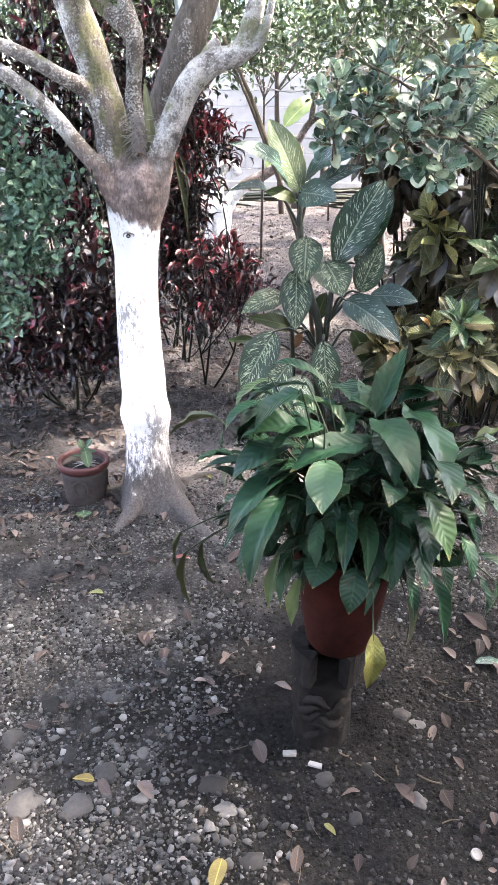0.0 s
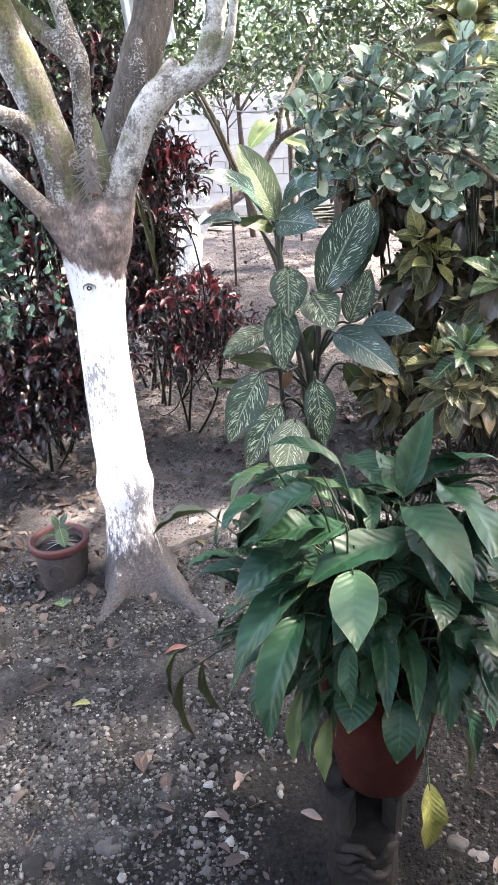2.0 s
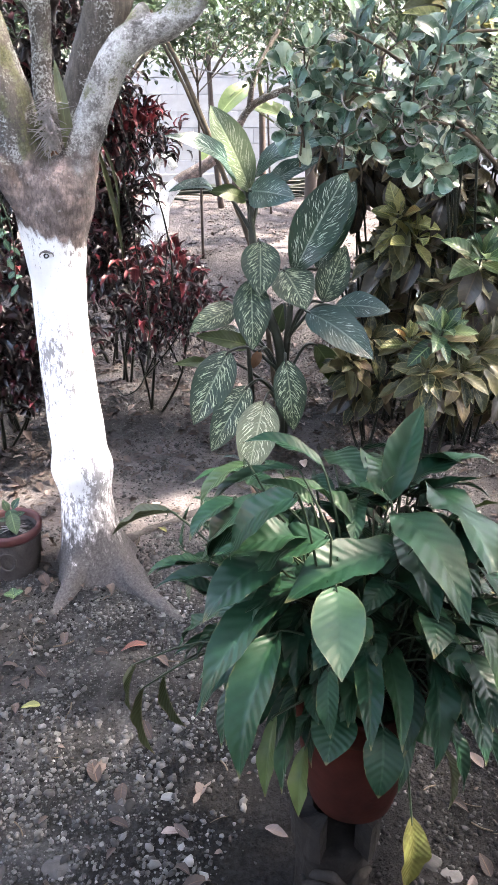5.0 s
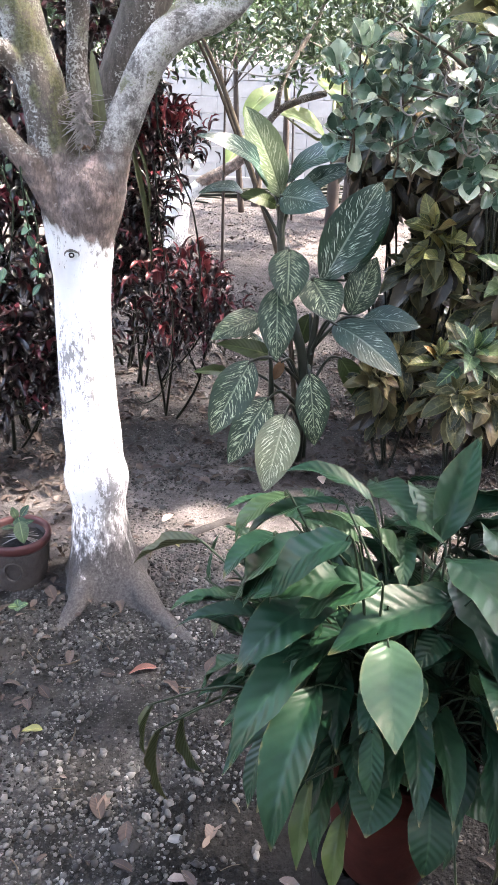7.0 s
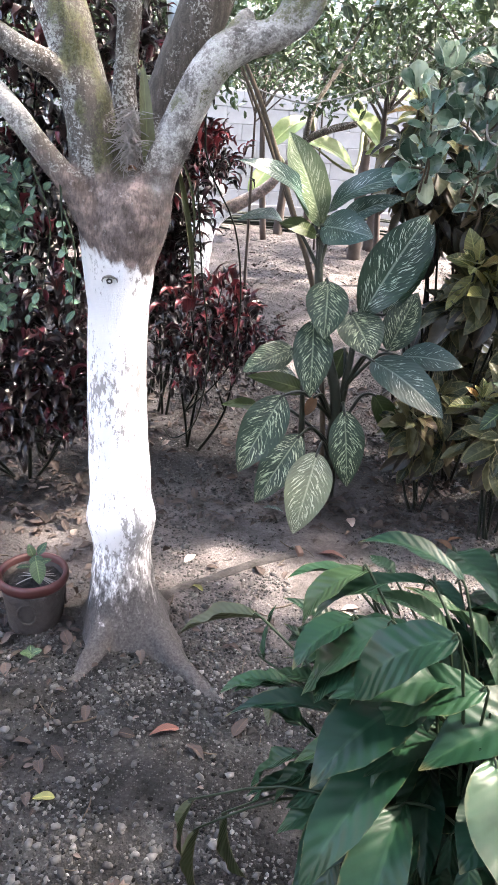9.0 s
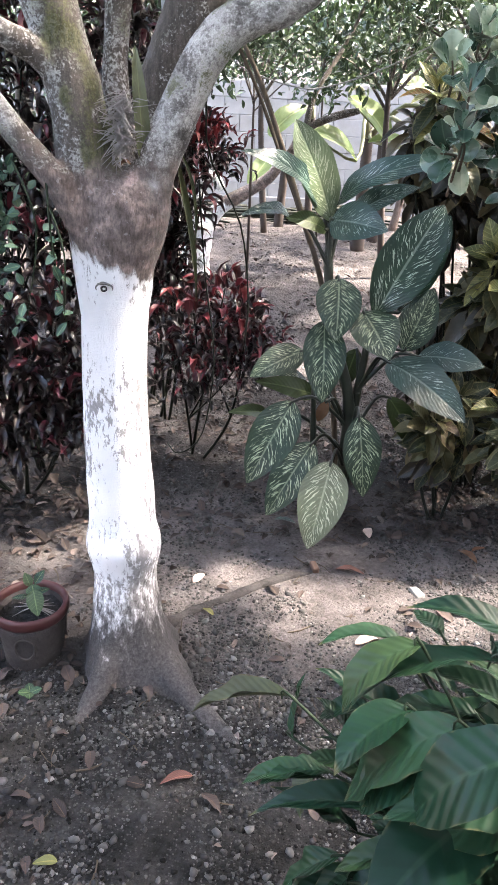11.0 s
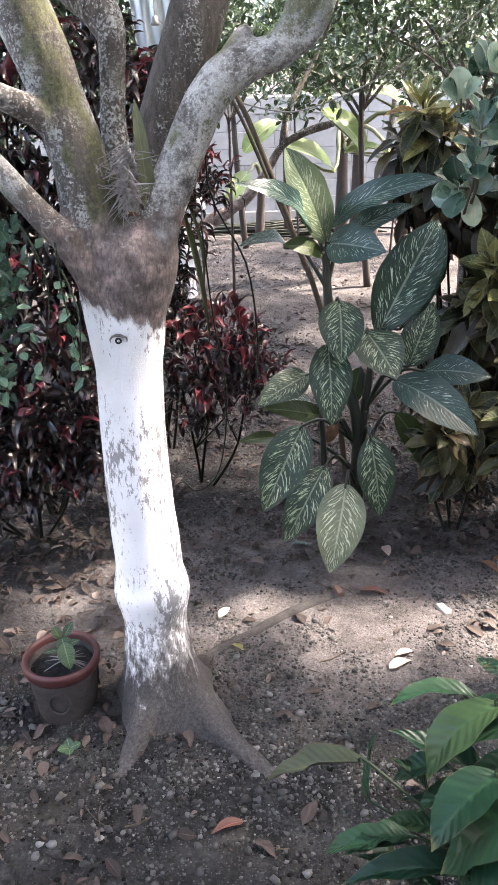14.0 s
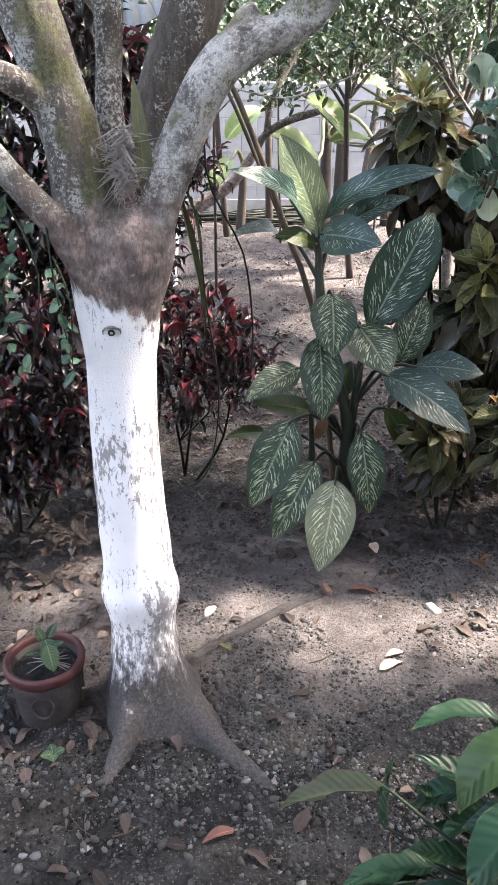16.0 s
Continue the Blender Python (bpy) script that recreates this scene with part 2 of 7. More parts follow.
def leaf_material(name, stops, rough=0.42, through_light=0.2, rib=(0.25, 0.35, 0.15), rib_amount=0.5, edge=None, veins=14.0, blotch=None, relief=0.22, glow=None, gloss=0.3, vein=0.18, rim=0.93):
    """A leaf: colour by chance along stops, midrib and side veins, darker and lighter mottling, a dry edge."""
    m, nt, b = material(name)
    uv = split(nt, coords(nt, "UV"))
    a = calc(nt, "MULTIPLY", calc(nt, "ABSOLUTE", calc(nt, "SUBTRACT", uv[0], 0.5)), 2.0)
    pos = nt.nodes.new("ShaderNodeNewGeometry").outputs["Position"]
    col = ramp(nt, chance(nt), stops)
    mott = grain(nt, pos, 38.0, 3.0)
    col = mix(nt, 0.55, col, ramp(nt, mott, [(0.3, 0.45), (0.7, 1.0)]), "MULTIPLY")
    if blotch:
        col = mix(nt, step(nt, grain(nt, pos, 30.0, 5.0, 0.7), 0.52, 0.62), col, blotch)
    wavev = calc(nt, "SINE", calc(nt, "MULTIPLY", calc(nt, "SUBTRACT", uv[1], calc(nt, "MULTIPLY", a, 0.16)), veins * 6.283))
    col = mix(nt, calc(nt, "MULTIPLY", step(nt, wavev, 0.8, 1.0), vein * rib_amount), col, rib)
    col = mix(nt, calc(nt, "MULTIPLY", step(nt, a, 0.10, 0.03), rib_amount), col, rib)
    if edge:
        fringe = calc(nt, "ADD", a, calc(nt, "MULTIPLY", calc(nt, "SUBTRACT", grain(nt, pos, 55.0, 2.0), 0.5), 0.35))
        tip = calc(nt, "ADD", uv[1], calc(nt, "MULTIPLY", calc(nt, "SUBTRACT", grain(nt, pos, 25.0, 2.0), 0.5), 0.3))
        worn = calc(nt, "MAXIMUM", step(nt, fringe, rim, rim + 0.09), step(nt, tip, 0.93, 1.0))
        col = mix(nt, calc(nt, "MULTIPLY", worn, 0.7), col, edge)
    put(nt, b.inputs["Base Color"], col)
    put(nt, b.inputs["Roughness"], calc(nt, "ADD", calc(nt, "MULTIPLY", mott, 0.2), rough - 0.1))
    b.inputs["Specular IOR Level"].default_value = gloss
    bump(nt, b, calc(nt, "ADD", calc(nt, "MULTIPLY", wavev, 0.5), calc(nt, "MULTIPLY", mott, 0.6)), relief, 0.0022)
    if through_light:
        see_through(nt, b, mix(nt, 0.5, col, glow) if glow else col, through_light)
    return m


def spotted_leaf(name, dark, streak, amount=0.5, rough=0.38, barred=0.035):
    """A dumb cane leaf: streaks of cream between the side veins."""
    m, nt, b = material(name)
    uv = split(nt, coords(nt, "UV"))
    a = calc(nt, "MULTIPLY", calc(nt, "ABSOLUTE", calc(nt, "SUBTRACT", uv[0], 0.5)), 2.0)
    pos = nt.nodes.new("ShaderNodeNewGeometry").outputs["Position"]
    wob = calc(nt, "MULTIPLY", calc(nt, "SUBTRACT", grain(nt, pos, 28.0, 2.0), 0.5), 0.07)
    along = calc(nt, "ADD", calc(nt, "SUBTRACT", uv[1], calc(nt, "MULTIPLY", calc(nt, "POWER", a, 1.15), 0.30)), wob)
    waves = calc(nt, "SINE", calc(nt, "MULTIPLY", along, 17.0 * 6.283))
    patchy = grain(nt, pos, 40.0, 3.0, 0.6)
    lane = nt.nodes.new("ShaderNodeCombineXYZ")
    put(nt, lane.inputs[0], calc(nt, "MULTIPLY", along, 58.0))
    put(nt, lane.inputs[1], calc(nt, "MULTIPLY", uv[0], 7.0))
    put(nt, lane.inputs[2], calc(nt, "MULTIPLY", nt.nodes.new("ShaderNodeObjectInfo").outputs["Random"], 40.0))
    dash = grain(nt, lane.outputs[0], 1.0, 2.5, 0.6)
    field = calc(nt, "ADD", calc(nt, "ADD", dash, calc(nt, "MULTIPLY", waves, barred)), calc(nt, "MULTIPLY", calc(nt, "SUBTRACT", patchy, 0.5), 0.18))
    field = calc(nt, "SUBTRACT", field, calc(nt, "MULTIPLY", calc(nt, "POWER", calc(nt, "ABSOLUTE", calc(nt, "SUBTRACT", a, 0.40)), 2.0), 0.55))
    mask = calc(nt, "MULTIPLY", step(nt, field, 0.66 - 0.32 * amount, 0.74 - 0.32 * amount), step(nt, a, 0.98, 0.80))
    base = mix(nt, step(nt, waves, 0.2, 1.0), dark, tuple(c * (1 + 4.5 * barred) for c in dark))
    base = mix(nt, 0.5, base, ramp(nt, grain(nt, pos, 14.0, 3.0), [(0.3, 0.5), (0.7, 1.0)]), "MULTIPLY")
    pale = mix(nt, patchy, streak, tuple(c * 0.6 for c in streak))
    col = mix(nt, mask, base, pale)
    col = mix(nt, calc(nt, "MULTIPLY", step(nt, a, 0.06, 0.02), 0.30), col, streak)
    put(nt, b.inputs["Base Color"], col)
    b.inputs["Roughness"].default_value = rough
    b.inputs["Specular IOR Level"].default_value = 0.5
    rib = calc(nt, "MULTIPLY", step(nt, a, 0.12, 0.0), -0.8)
    bump(nt, b, calc(nt, "ADD", calc(nt, "MULTIPLY", waves, 9.0 * barred), rib), 0.35, 0.004)
    see_through(nt, b, col, 0.14)
    return m


def soil_material():
    m, nt, b = material("soil and grit")
    p = coords(nt)
    big, mid, fine = grain(nt, p, 0.9, 3.0), grain(nt, p, 7.0, 5.0, 0.6), grain(nt, p, 70.0, 5.0, 0.7)
    col = ramp(nt, mid, [(0.28, (0.015, 0.0145, 0.0143)), (0.5, (0.040, 0.0384, 0.0378)), (0.74, (0.084, 0.081, 0.080))])
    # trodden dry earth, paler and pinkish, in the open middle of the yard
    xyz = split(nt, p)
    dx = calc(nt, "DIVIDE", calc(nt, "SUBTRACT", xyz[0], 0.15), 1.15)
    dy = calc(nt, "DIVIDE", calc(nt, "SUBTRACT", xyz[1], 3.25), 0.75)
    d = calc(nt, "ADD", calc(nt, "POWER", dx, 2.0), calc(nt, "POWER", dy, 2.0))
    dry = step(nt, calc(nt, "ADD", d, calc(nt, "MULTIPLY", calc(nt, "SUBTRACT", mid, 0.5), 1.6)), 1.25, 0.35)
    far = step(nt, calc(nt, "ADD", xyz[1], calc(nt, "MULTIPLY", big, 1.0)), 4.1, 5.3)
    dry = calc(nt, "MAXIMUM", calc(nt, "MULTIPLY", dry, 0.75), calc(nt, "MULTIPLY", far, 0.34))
    # dry colour set paler than the earth itself to brighten the sun patches
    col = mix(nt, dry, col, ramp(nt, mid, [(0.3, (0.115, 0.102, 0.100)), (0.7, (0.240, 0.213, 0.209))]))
    col = mix(nt, 0.75, col, ramp(nt, fine, [(0.3, 0.35), (0.62, 1.0)]), "MULTIPLY")
    # grit: pale and dark grains
    g = cells(nt, p, 170.0, "F1", "Color")
    gv = split(nt, g)
    dist = cells(nt, p, 170.0)
    gritty = calc(nt, "MULTIPLY", step(nt, gv[0], 0.72, 0.80), step(nt, dist, 0.55, 0.35))
    gritty = calc(nt, "MULTIPLY", gritty, step(nt, calc(nt, "ADD", grain(nt, p, 2.3, 3.0), calc(nt, "MULTIPLY", mid, 0.3)), 0.50, 0.75))
    col = mix(nt, calc(nt, "MULTIPLY", gritty, 0.6), col, ramp(nt, gv[1], [(0.0, (0.06, 0.056, 0.055)), (1.0, (0.20, 0.19, 0.185))]))
    # damp soil round the pedestal, blackened to paint in the lily's shade
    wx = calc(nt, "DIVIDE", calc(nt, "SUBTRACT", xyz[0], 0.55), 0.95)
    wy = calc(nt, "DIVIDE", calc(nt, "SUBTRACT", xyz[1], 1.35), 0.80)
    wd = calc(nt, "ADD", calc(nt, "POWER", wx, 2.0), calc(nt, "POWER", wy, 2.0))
    damp_shade = step(nt, calc(nt, "ADD", wd, calc(nt, "MULTIPLY", calc(nt, "SUBTRACT", mid, 0.5), 2.0)), 1.55, 0.45)
    col = mix(nt, calc(nt, "MULTIPLY", damp_shade, 0.94), col, ramp(nt, fine, [(0.35, (0.006, 0.0057, 0.0056)), (0.65, (0.019, 0.018, 0.0178))]))
    damp = calc(nt, "MULTIPLY", step(nt, grain(nt, p, 1.6, 3.0), 0.56, 0.68), 0.45)
    col = mix(nt, damp, col, (0.016, 0.0145, 0.014))
    put(nt, b.inputs["Base Color"], col)
    b.inputs["Roughness"].default_value = 0.92
    b.inputs["Specular IOR Level"].default_value = 0.06
    crumb = grain(nt, p, 34.0, 6.0, 0.75)
    bump(nt, b, calc(nt, "ADD", calc(nt, "ADD", fine, calc(nt, "MULTIPLY", crumb, 1.6)), calc(nt, "MULTIPLY", gritty, 0.5)), 1.0, 0.016)
    return m


def stone_material(name, stops, rough=0.75):
    m, nt, b = material(name)
    p = coords(nt)
    pos = nt.nodes.new("ShaderNodeNewGeometry").outputs["Position"]
    col = ramp(nt, chance(nt), stops)
    col = mix(nt, 0.6, col, ramp(nt, grain(nt, pos, 60.0, 5.0, 0.7), [(0.3, 0.45), (0.7, 1.0)]), "MULTIPLY")
    put(nt, b.inputs["Base Color"], col)
    b.inputs["Roughness"].default_value = rough
    bump(nt, b, grain(nt, pos, 180.0, 4.0), 0.4, 0.003)
    return m


def bark_material(name, moss=0.5, lichen=0.5, paint=None, scar_top=0.0, limbs=False):
    """Grey citrus bark with lichen and moss; paint: heights between which lime wash covers it."""
    m, nt, b = material(name)
    p = coords(nt)
    xyz = split(nt, p)
    tall = stretch(nt, p, 1.0, 1.0, 0.25)
    fib = grain(nt, tall, 70.0, 5.0, 0.65)
    mid = grain(nt, p, 16.0, 4.0, 0.6)
    spots = grain(nt, p, 130.0, 6.0, 0.78)
    col = ramp(nt, fib, [(0.3, (0.050, 0.042, 0.036)), (0.55, (0.105, 0.090, 0.078)), (0.8, (0.19, 0.168, 0.15))])
    if limbs:
        # the limb towards the shade is mossy along its inner side, the bent one pale with lichen, the hindmost brown
        off_axis = calc(nt, "ADD", calc(nt, "ADD", xyz[0], 0.45), calc(nt, "MULTIPLY", calc(nt, "SUBTRACT", xyz[2], 1.34), 0.24))
        off_axis = calc(nt, "ADD", off_axis, calc(nt, "MULTIPLY", calc(nt, "SUBTRACT", grain(nt, p, 11.0, 3.0), 0.5), 0.16))
        shade_side = calc(nt, "MULTIPLY", step(nt, off_axis, -0.035, 0.015), step(nt, off_axis, 0.10, 0.075))
        bend_top = calc(nt, "MULTIPLY", step(nt, xyz[0], -0.12, -0.05), step(nt, xyz[2], 1.70, 1.74))
        pale_side = calc(nt, "MULTIPLY", step(nt, xyz[0], -0.345, -0.300), step(nt, xyz[1], 2.80, 2.77))
        thin_side = step(nt, xyz[0], -0.56, -0.60)
        grey = ramp(nt, calc(nt, "ADD", calc(nt, "MULTIPLY", mid, 0.55), calc(nt, "MULTIPLY", spots, 0.45)), [(0.40, (0.085, 0.080, 0.075)), (0.47, (0.24, 0.232, 0.222)), (0.53, (0.46, 0.45, 0.435)), (0.60, (0.72, 0.71, 0.69))])
        col = mix(nt, calc(nt, "MULTIPLY", calc(nt, "MAXIMUM", pale_side, calc(nt, "MULTIPLY", thin_side, 0.6)), 0.85), col, grey)
        rear = step(nt, xyz[1], 2.795, 2.835)
        above = step(nt, xyz[2], 1.30, 1.40)
    if lichen:
        where = calc(nt, "ADD", spots, calc(nt, "MULTIPLY", calc(nt, "SUBTRACT", mid, 0.5), 0.55))
        if limbs:
            where = calc(nt, "ADD", where, calc(nt, "MULTIPLY", pale_side, -0.02))
            where = calc(nt, "SUBTRACT", where, calc(nt, "MULTIPLY", rear, 0.12))
            where = calc(nt, "SUBTRACT", where, calc(nt, "MULTIPLY", calc(nt, "SUBTRACT", 1.0, above), 0.3))
        col = mix(nt, calc(nt, "MULTIPLY", step(nt, where, 0.58 - 0.10 * lichen, 0.70 - 0.10 * lichen), 0.8), col, ramp(nt, spots, [(0.35, (0.20, 0.198, 0.185)), (0.62, (0.60, 0.595, 0.56))]))
    if moss:
        green = calc(nt, "ADD", grain(nt, p, 8.0, 3.0), calc(nt, "MULTIPLY", calc(nt, "SUBTRACT", spots, 0.5), 0.6))
        if limbs:
            green = calc(nt, "ADD", green, calc(nt, "SUBTRACT", calc(nt, "ADD", calc(nt, "MULTIPLY", shade_side, 0.19), calc(nt, "MULTIPLY", bend_top, 0.13)), 0.09))
            green = calc(nt, "SUBTRACT", green, calc(nt, "MULTIPLY", calc(nt, "SUBTRACT", 1.0, above), 0.4))
        col = mix(nt, calc(nt, "MULTIPLY", step(nt, green, 0.62 - 0.14 * moss, 0.74 - 0.14 * moss), 0.85), col, ramp(nt, fib, [(0.3, (0.030, 0.035, 0.009)), (0.7, (0.118, 0.122, 0.036))]))
    speck = grain(nt, p, 300.0, 4.0, 0.8)
    col = mix(nt, 0.75, col, ramp(nt, speck, [(0.32, 0.35), (0.62, 1.0)]), "MULTIPLY")
    wet = 0.85
    if scar_top:
        # the smooth brown scar of the trunk's head runs up into the foot of the limb
        zz = calc(nt, "ADD", xyz[2], calc(nt, "MULTIPLY", calc(nt, "SUBTRACT", grain(nt, p, 24.0, 4.0), 0.5), 0.12))
        col = mix(nt, step(nt, zz, scar_top + 0.03, scar_top - 0.03), col, ramp(nt, fib, [(0.3, (0.070, 0.052, 0.044)), (0.7, (0.17, 0.128, 0.11))]))
    if paint:
        low, high = paint
        # ragged upper and lower edge, scuffed grey streaks where the wash has worn thin
        edge = calc(nt, "MULTIPLY", calc(nt, "SUBTRACT", grain(nt, stretch(nt, p, 1, 1, 0.45), 42.0, 4.0, 0.65), 0.5), 0.085)
        z = calc(nt, "ADD", calc(nt, "ADD", xyz[2], edge), calc(nt, "MULTIPLY", calc(nt, "ADD", xyz[0], 0.42), 0.42))
        foot = calc(nt, "ADD", xyz[2], calc(nt, "MULTIPLY", calc(nt, "SUBTRACT", grain(nt, stretch(nt, p, 1, 1, 0.4), 36.0, 6.0, 0.75), 0.5), 0.75))
        low_edge = calc(nt, "ADD", calc(nt, "MULTIPLY", step(nt, foot, low - 0.06, low + 0.12), 0.92), calc(nt, "MULTIPLY", step(nt, foot, low - 0.12, low), 0.08))
        skin = calc(nt, "MULTIPLY", step(nt, z, high + 0.012, high - 0.012), low_edge)
        streaky = grain(nt, stretch(nt, p, 1, 1, 0.42), 75.0, 6.0, 0.75)
        scuff = calc(nt, "ADD", streaky, calc(nt, "MULTIPLY", calc(nt, "SUBTRACT", grain(nt, stretch(nt, p, 1, 1, 0.5), 7.0, 2.0), 0.5), 0.75))
        # worn most along a band of the trunk's sunny face
        band = calc(nt, "ADD", calc(nt, "MULTIPLY", calc(nt, "MULTIPLY", step(nt, xyz[2], 0.58, 0.74), step(nt, xyz[2], 1.06, 0.86)), 0.062), calc(nt, "MULTIPLY", step(nt, xyz[2], 0.52, 0.44), 0.05))
        thin = step(nt, calc(nt, "ADD", scuff, band), 0.535, 0.62)
        skin = calc(nt, "MULTIPLY", skin, calc(nt, "SUBTRACT", 1.0, calc(nt, "MULTIPLY", thin, 0.84)))
        smear = ramp(nt, grain(nt, p, 9.0, 4.0), [(0.3, (0.76, 0.755, 0.755)), (0.7, (0.87, 0.865, 0.86))])
        # smooth brown scar band above the wash, dusty foot darkening downwards below it
        scar = calc(nt, "MULTIPLY", calc(nt, "MULTIPLY", step(nt, z, high - 0.03, high), step(nt, calc(nt, "ADD", xyz[2], calc(nt, "MULTIPLY", calc(nt, "SUBTRACT", mid, 0.5), 0.16)), 1.42, 1.36)), 0.85)
        blush = ramp(nt, grain(nt, p, 26.0, 4.0, 0.6), [(0.36, (0.13, 0.100, 0.090)), (0.52, (0.22, 0.172, 0.156)), (0.66, (0.42, 0.31, 0.28))])
        wrinkle = grain(nt, stretch(nt, p, 1, 1, 0.35), 150.0, 4.0, 0.75)
        blush = mix(nt, 0.85, blush, ramp(nt, wrinkle, [(0.34, 0.30), (0.60, 1.0)]), "MULTIPLY")
        blush = mix(nt, calc(nt, "MULTIPLY", step(nt, grain(nt, p, 60.0, 5.0, 0.7), 0.60, 0.68), 0.55), blush, (0.40, 0.37, 0.36))
        col = mix(nt, scar, col, blush)
        residue = calc(nt, "MULTIPLY", step(nt, z, high + 0.01, high - 0.02), 0.75)
        col = mix(nt, residue, col, ramp(nt, spots, [(0.35, (0.15, 0.135, 0.128)), (0.65, (0.36, 0.335, 0.32))]))
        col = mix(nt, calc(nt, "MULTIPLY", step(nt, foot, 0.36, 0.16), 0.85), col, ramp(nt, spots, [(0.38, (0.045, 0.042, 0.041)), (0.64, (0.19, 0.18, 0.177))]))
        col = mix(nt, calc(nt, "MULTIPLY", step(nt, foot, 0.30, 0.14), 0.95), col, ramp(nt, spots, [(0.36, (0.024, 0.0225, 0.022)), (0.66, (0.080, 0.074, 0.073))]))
        col = mix(nt, skin, col, smear)
    put(nt, b.inputs["Base Color"], col)
    b.inputs["Roughness"].default_value = wet
    b.inputs["Specular IOR Level"].default_value = 0.3
    bump(nt, b, calc(nt, "ADD", calc(nt, "ADD", calc(nt, "MULTIPLY", fib, 0.5), spots), calc(nt, "MULTIPLY", speck, 0.5)), 0.6, 0.007)
    return m


def plain(name, colour, rough=0.6, metal=0.0, scale=20.0, relief=0.3, spread=0.35):
    m, nt, b = material(name)
    p = coords(nt)
    n1 = grain(nt, p, scale, 5.0, 0.65)
    n2 = grain(nt, p, scale * 0.18, 3.0)
    col = mix(nt, spread, colour, ramp(nt, calc(nt, "MULTIPLY", calc(nt, "ADD", n1, n2), 0.5), [(0.32, 0.15), (0.65, 1.0)]), "MULTIPLY")
    put(nt, b.inputs["Base Color"], col)
    b.inputs["Roughness"].default_value, b.inputs["Metallic"].default_value = rough, metal
    bump(nt, b, n1, relief, 0.006)
    return m


SOIL = soil_material()
GRAVEL = stone_material("gravel", [(0.0, (0.026, 0.0252, 0.0250)), (0.40, (0.052, 0.050, 0.049)), (0.75, (0.090, 0.087, 0.085)), (0.95, (0.125, 0.121, 0.118)), (1.0, (0.23, 0.225, 0.216))])
STONE = stone_material("river stone", [(0.0, (0.016, 0.0155, 0.015)), (0.35, (0.030, 0.029, 0.0285)), (0.7, (0.058, 0.056, 0.055)), (1.0, (0.105, 0.100, 0.097))], 0.85)
PALE_STONE = stone_material("pale stone", [(0.0, (0.15, 0.146, 0.14)), (1.0, (0.24, 0.233, 0.222))])
LIMED = bark_material("lime washed bark", 0.9, 1.05, (0.23, 1.185), 0.0, True)
BARK_DARK = bark_material("brown bark", 0.5, 0.35, None, 1.40)
BARK_THIN = bark_material("thin twig bark", 0.1, 0.3)
ROOT_BARK = plain("dusty root bark", (0.068, 0.063, 0.062), 0.95, 0, 90.0, 1.0, 0.75)
LIMED_FAR = bark_material("lime washed far bark", 0.0, 0.3, (0.05, 1.25))
# pot clay darkened in colour to stand for shade under the lily
TERRACOTTA = plain("terracotta", (0.034, 0.0088, 0.0064), 0.85, 0, 22.0, 0.4, 0.8)
RIM_RED = plain("red glazed rim", (0.058, 0.012, 0.012), 0.62, 0, 30.0, 0.3, 0.45)
POT_GREY = plain("dusty clay", (0.062, 0.055, 0.053), 0.9, 0, 60.0, 1.0, 0.5)
CONCRETE = plain("dark concrete", (0.018, 0.0165, 0.0155), 0.95, 0, 34.0, 1.0, 0.9)
WALL_PAINT = plain("white wall paint", (0.30, 0.305, 0.312), 0.9, 0, 9.0, 0.5, 0.35)
CRUMB = stone_material("soil crumbs", [(0.0, (0.009, 0.0086, 0.0084)), (0.6, (0.021, 0.020, 0.0195)), (0.9, (0.045, 0.043, 0.042)), (1.0, (0.10, 0.097, 0.094))], 0.95)
MORTAR = plain("painted mortar", (0.29, 0.295, 0.30), 0.95, 0, 30.0, 0.5, 0.3)
WALL_FOOT = plain("grey render", (0.30, 0.30, 0.30), 0.95, 0, 9.0, 0.5, 0.5)
ZINC = plain("zinc sheet", (0.52, 0.56, 0.62), 0.42, 0.6, 12.0, 0.15, 0.35)
FRUIT_GREEN = plain("green fruit peel", (0.085, 0.125, 0.055), 0.5, 0, 90.0, 0.3, 0.35)
SCAR_GREY = plain("grey branch scar", (0.21, 0.195, 0.185), 0.9, 0, 120.0, 0.8, 0.7)
WIRE = plain("weathered wire", (0.20, 0.20, 0.19), 0.5, 0.3, 60.0, 0.1)
BRICK_RED = plain("brick scrap", (0.12, 0.070, 0.052), 0.9)
DRY_STEM = plain("dry stem", (0.095, 0.076, 0.058), 0.85, 0, 40.0, 0.5, 0.5)
GREEN_STEM = plain("green stem", (0.018, 0.030, 0.016), 0.5, 0, 40.0, 0.3, 0.5)
CANE_STEM = plain("dumb cane stem", (0.015, 0.023, 0.014), 0.5, 0, 30.0, 0.4, 0.6)
DARK_STEM = plain("dark wet stem", (0.014, 0.017, 0.013), 0.5, 0, 30.0, 0.4, 0.5)
BANANA_TRUNK = plain("banana trunk", (0.045, 0.030, 0.024), 0.8, 0, 18.0, 0.6, 0.75)
HOUSE_WALL = plain("pink house wall", (0.62, 0.46, 0.42), 0.9, 0, 3.0, 0.1, 0.2)
HOUSE_ROOF = plain("zinc house roof", (0.55, 0.55, 0.56), 0.6, 0.2, 4.0, 0.2, 0.3)

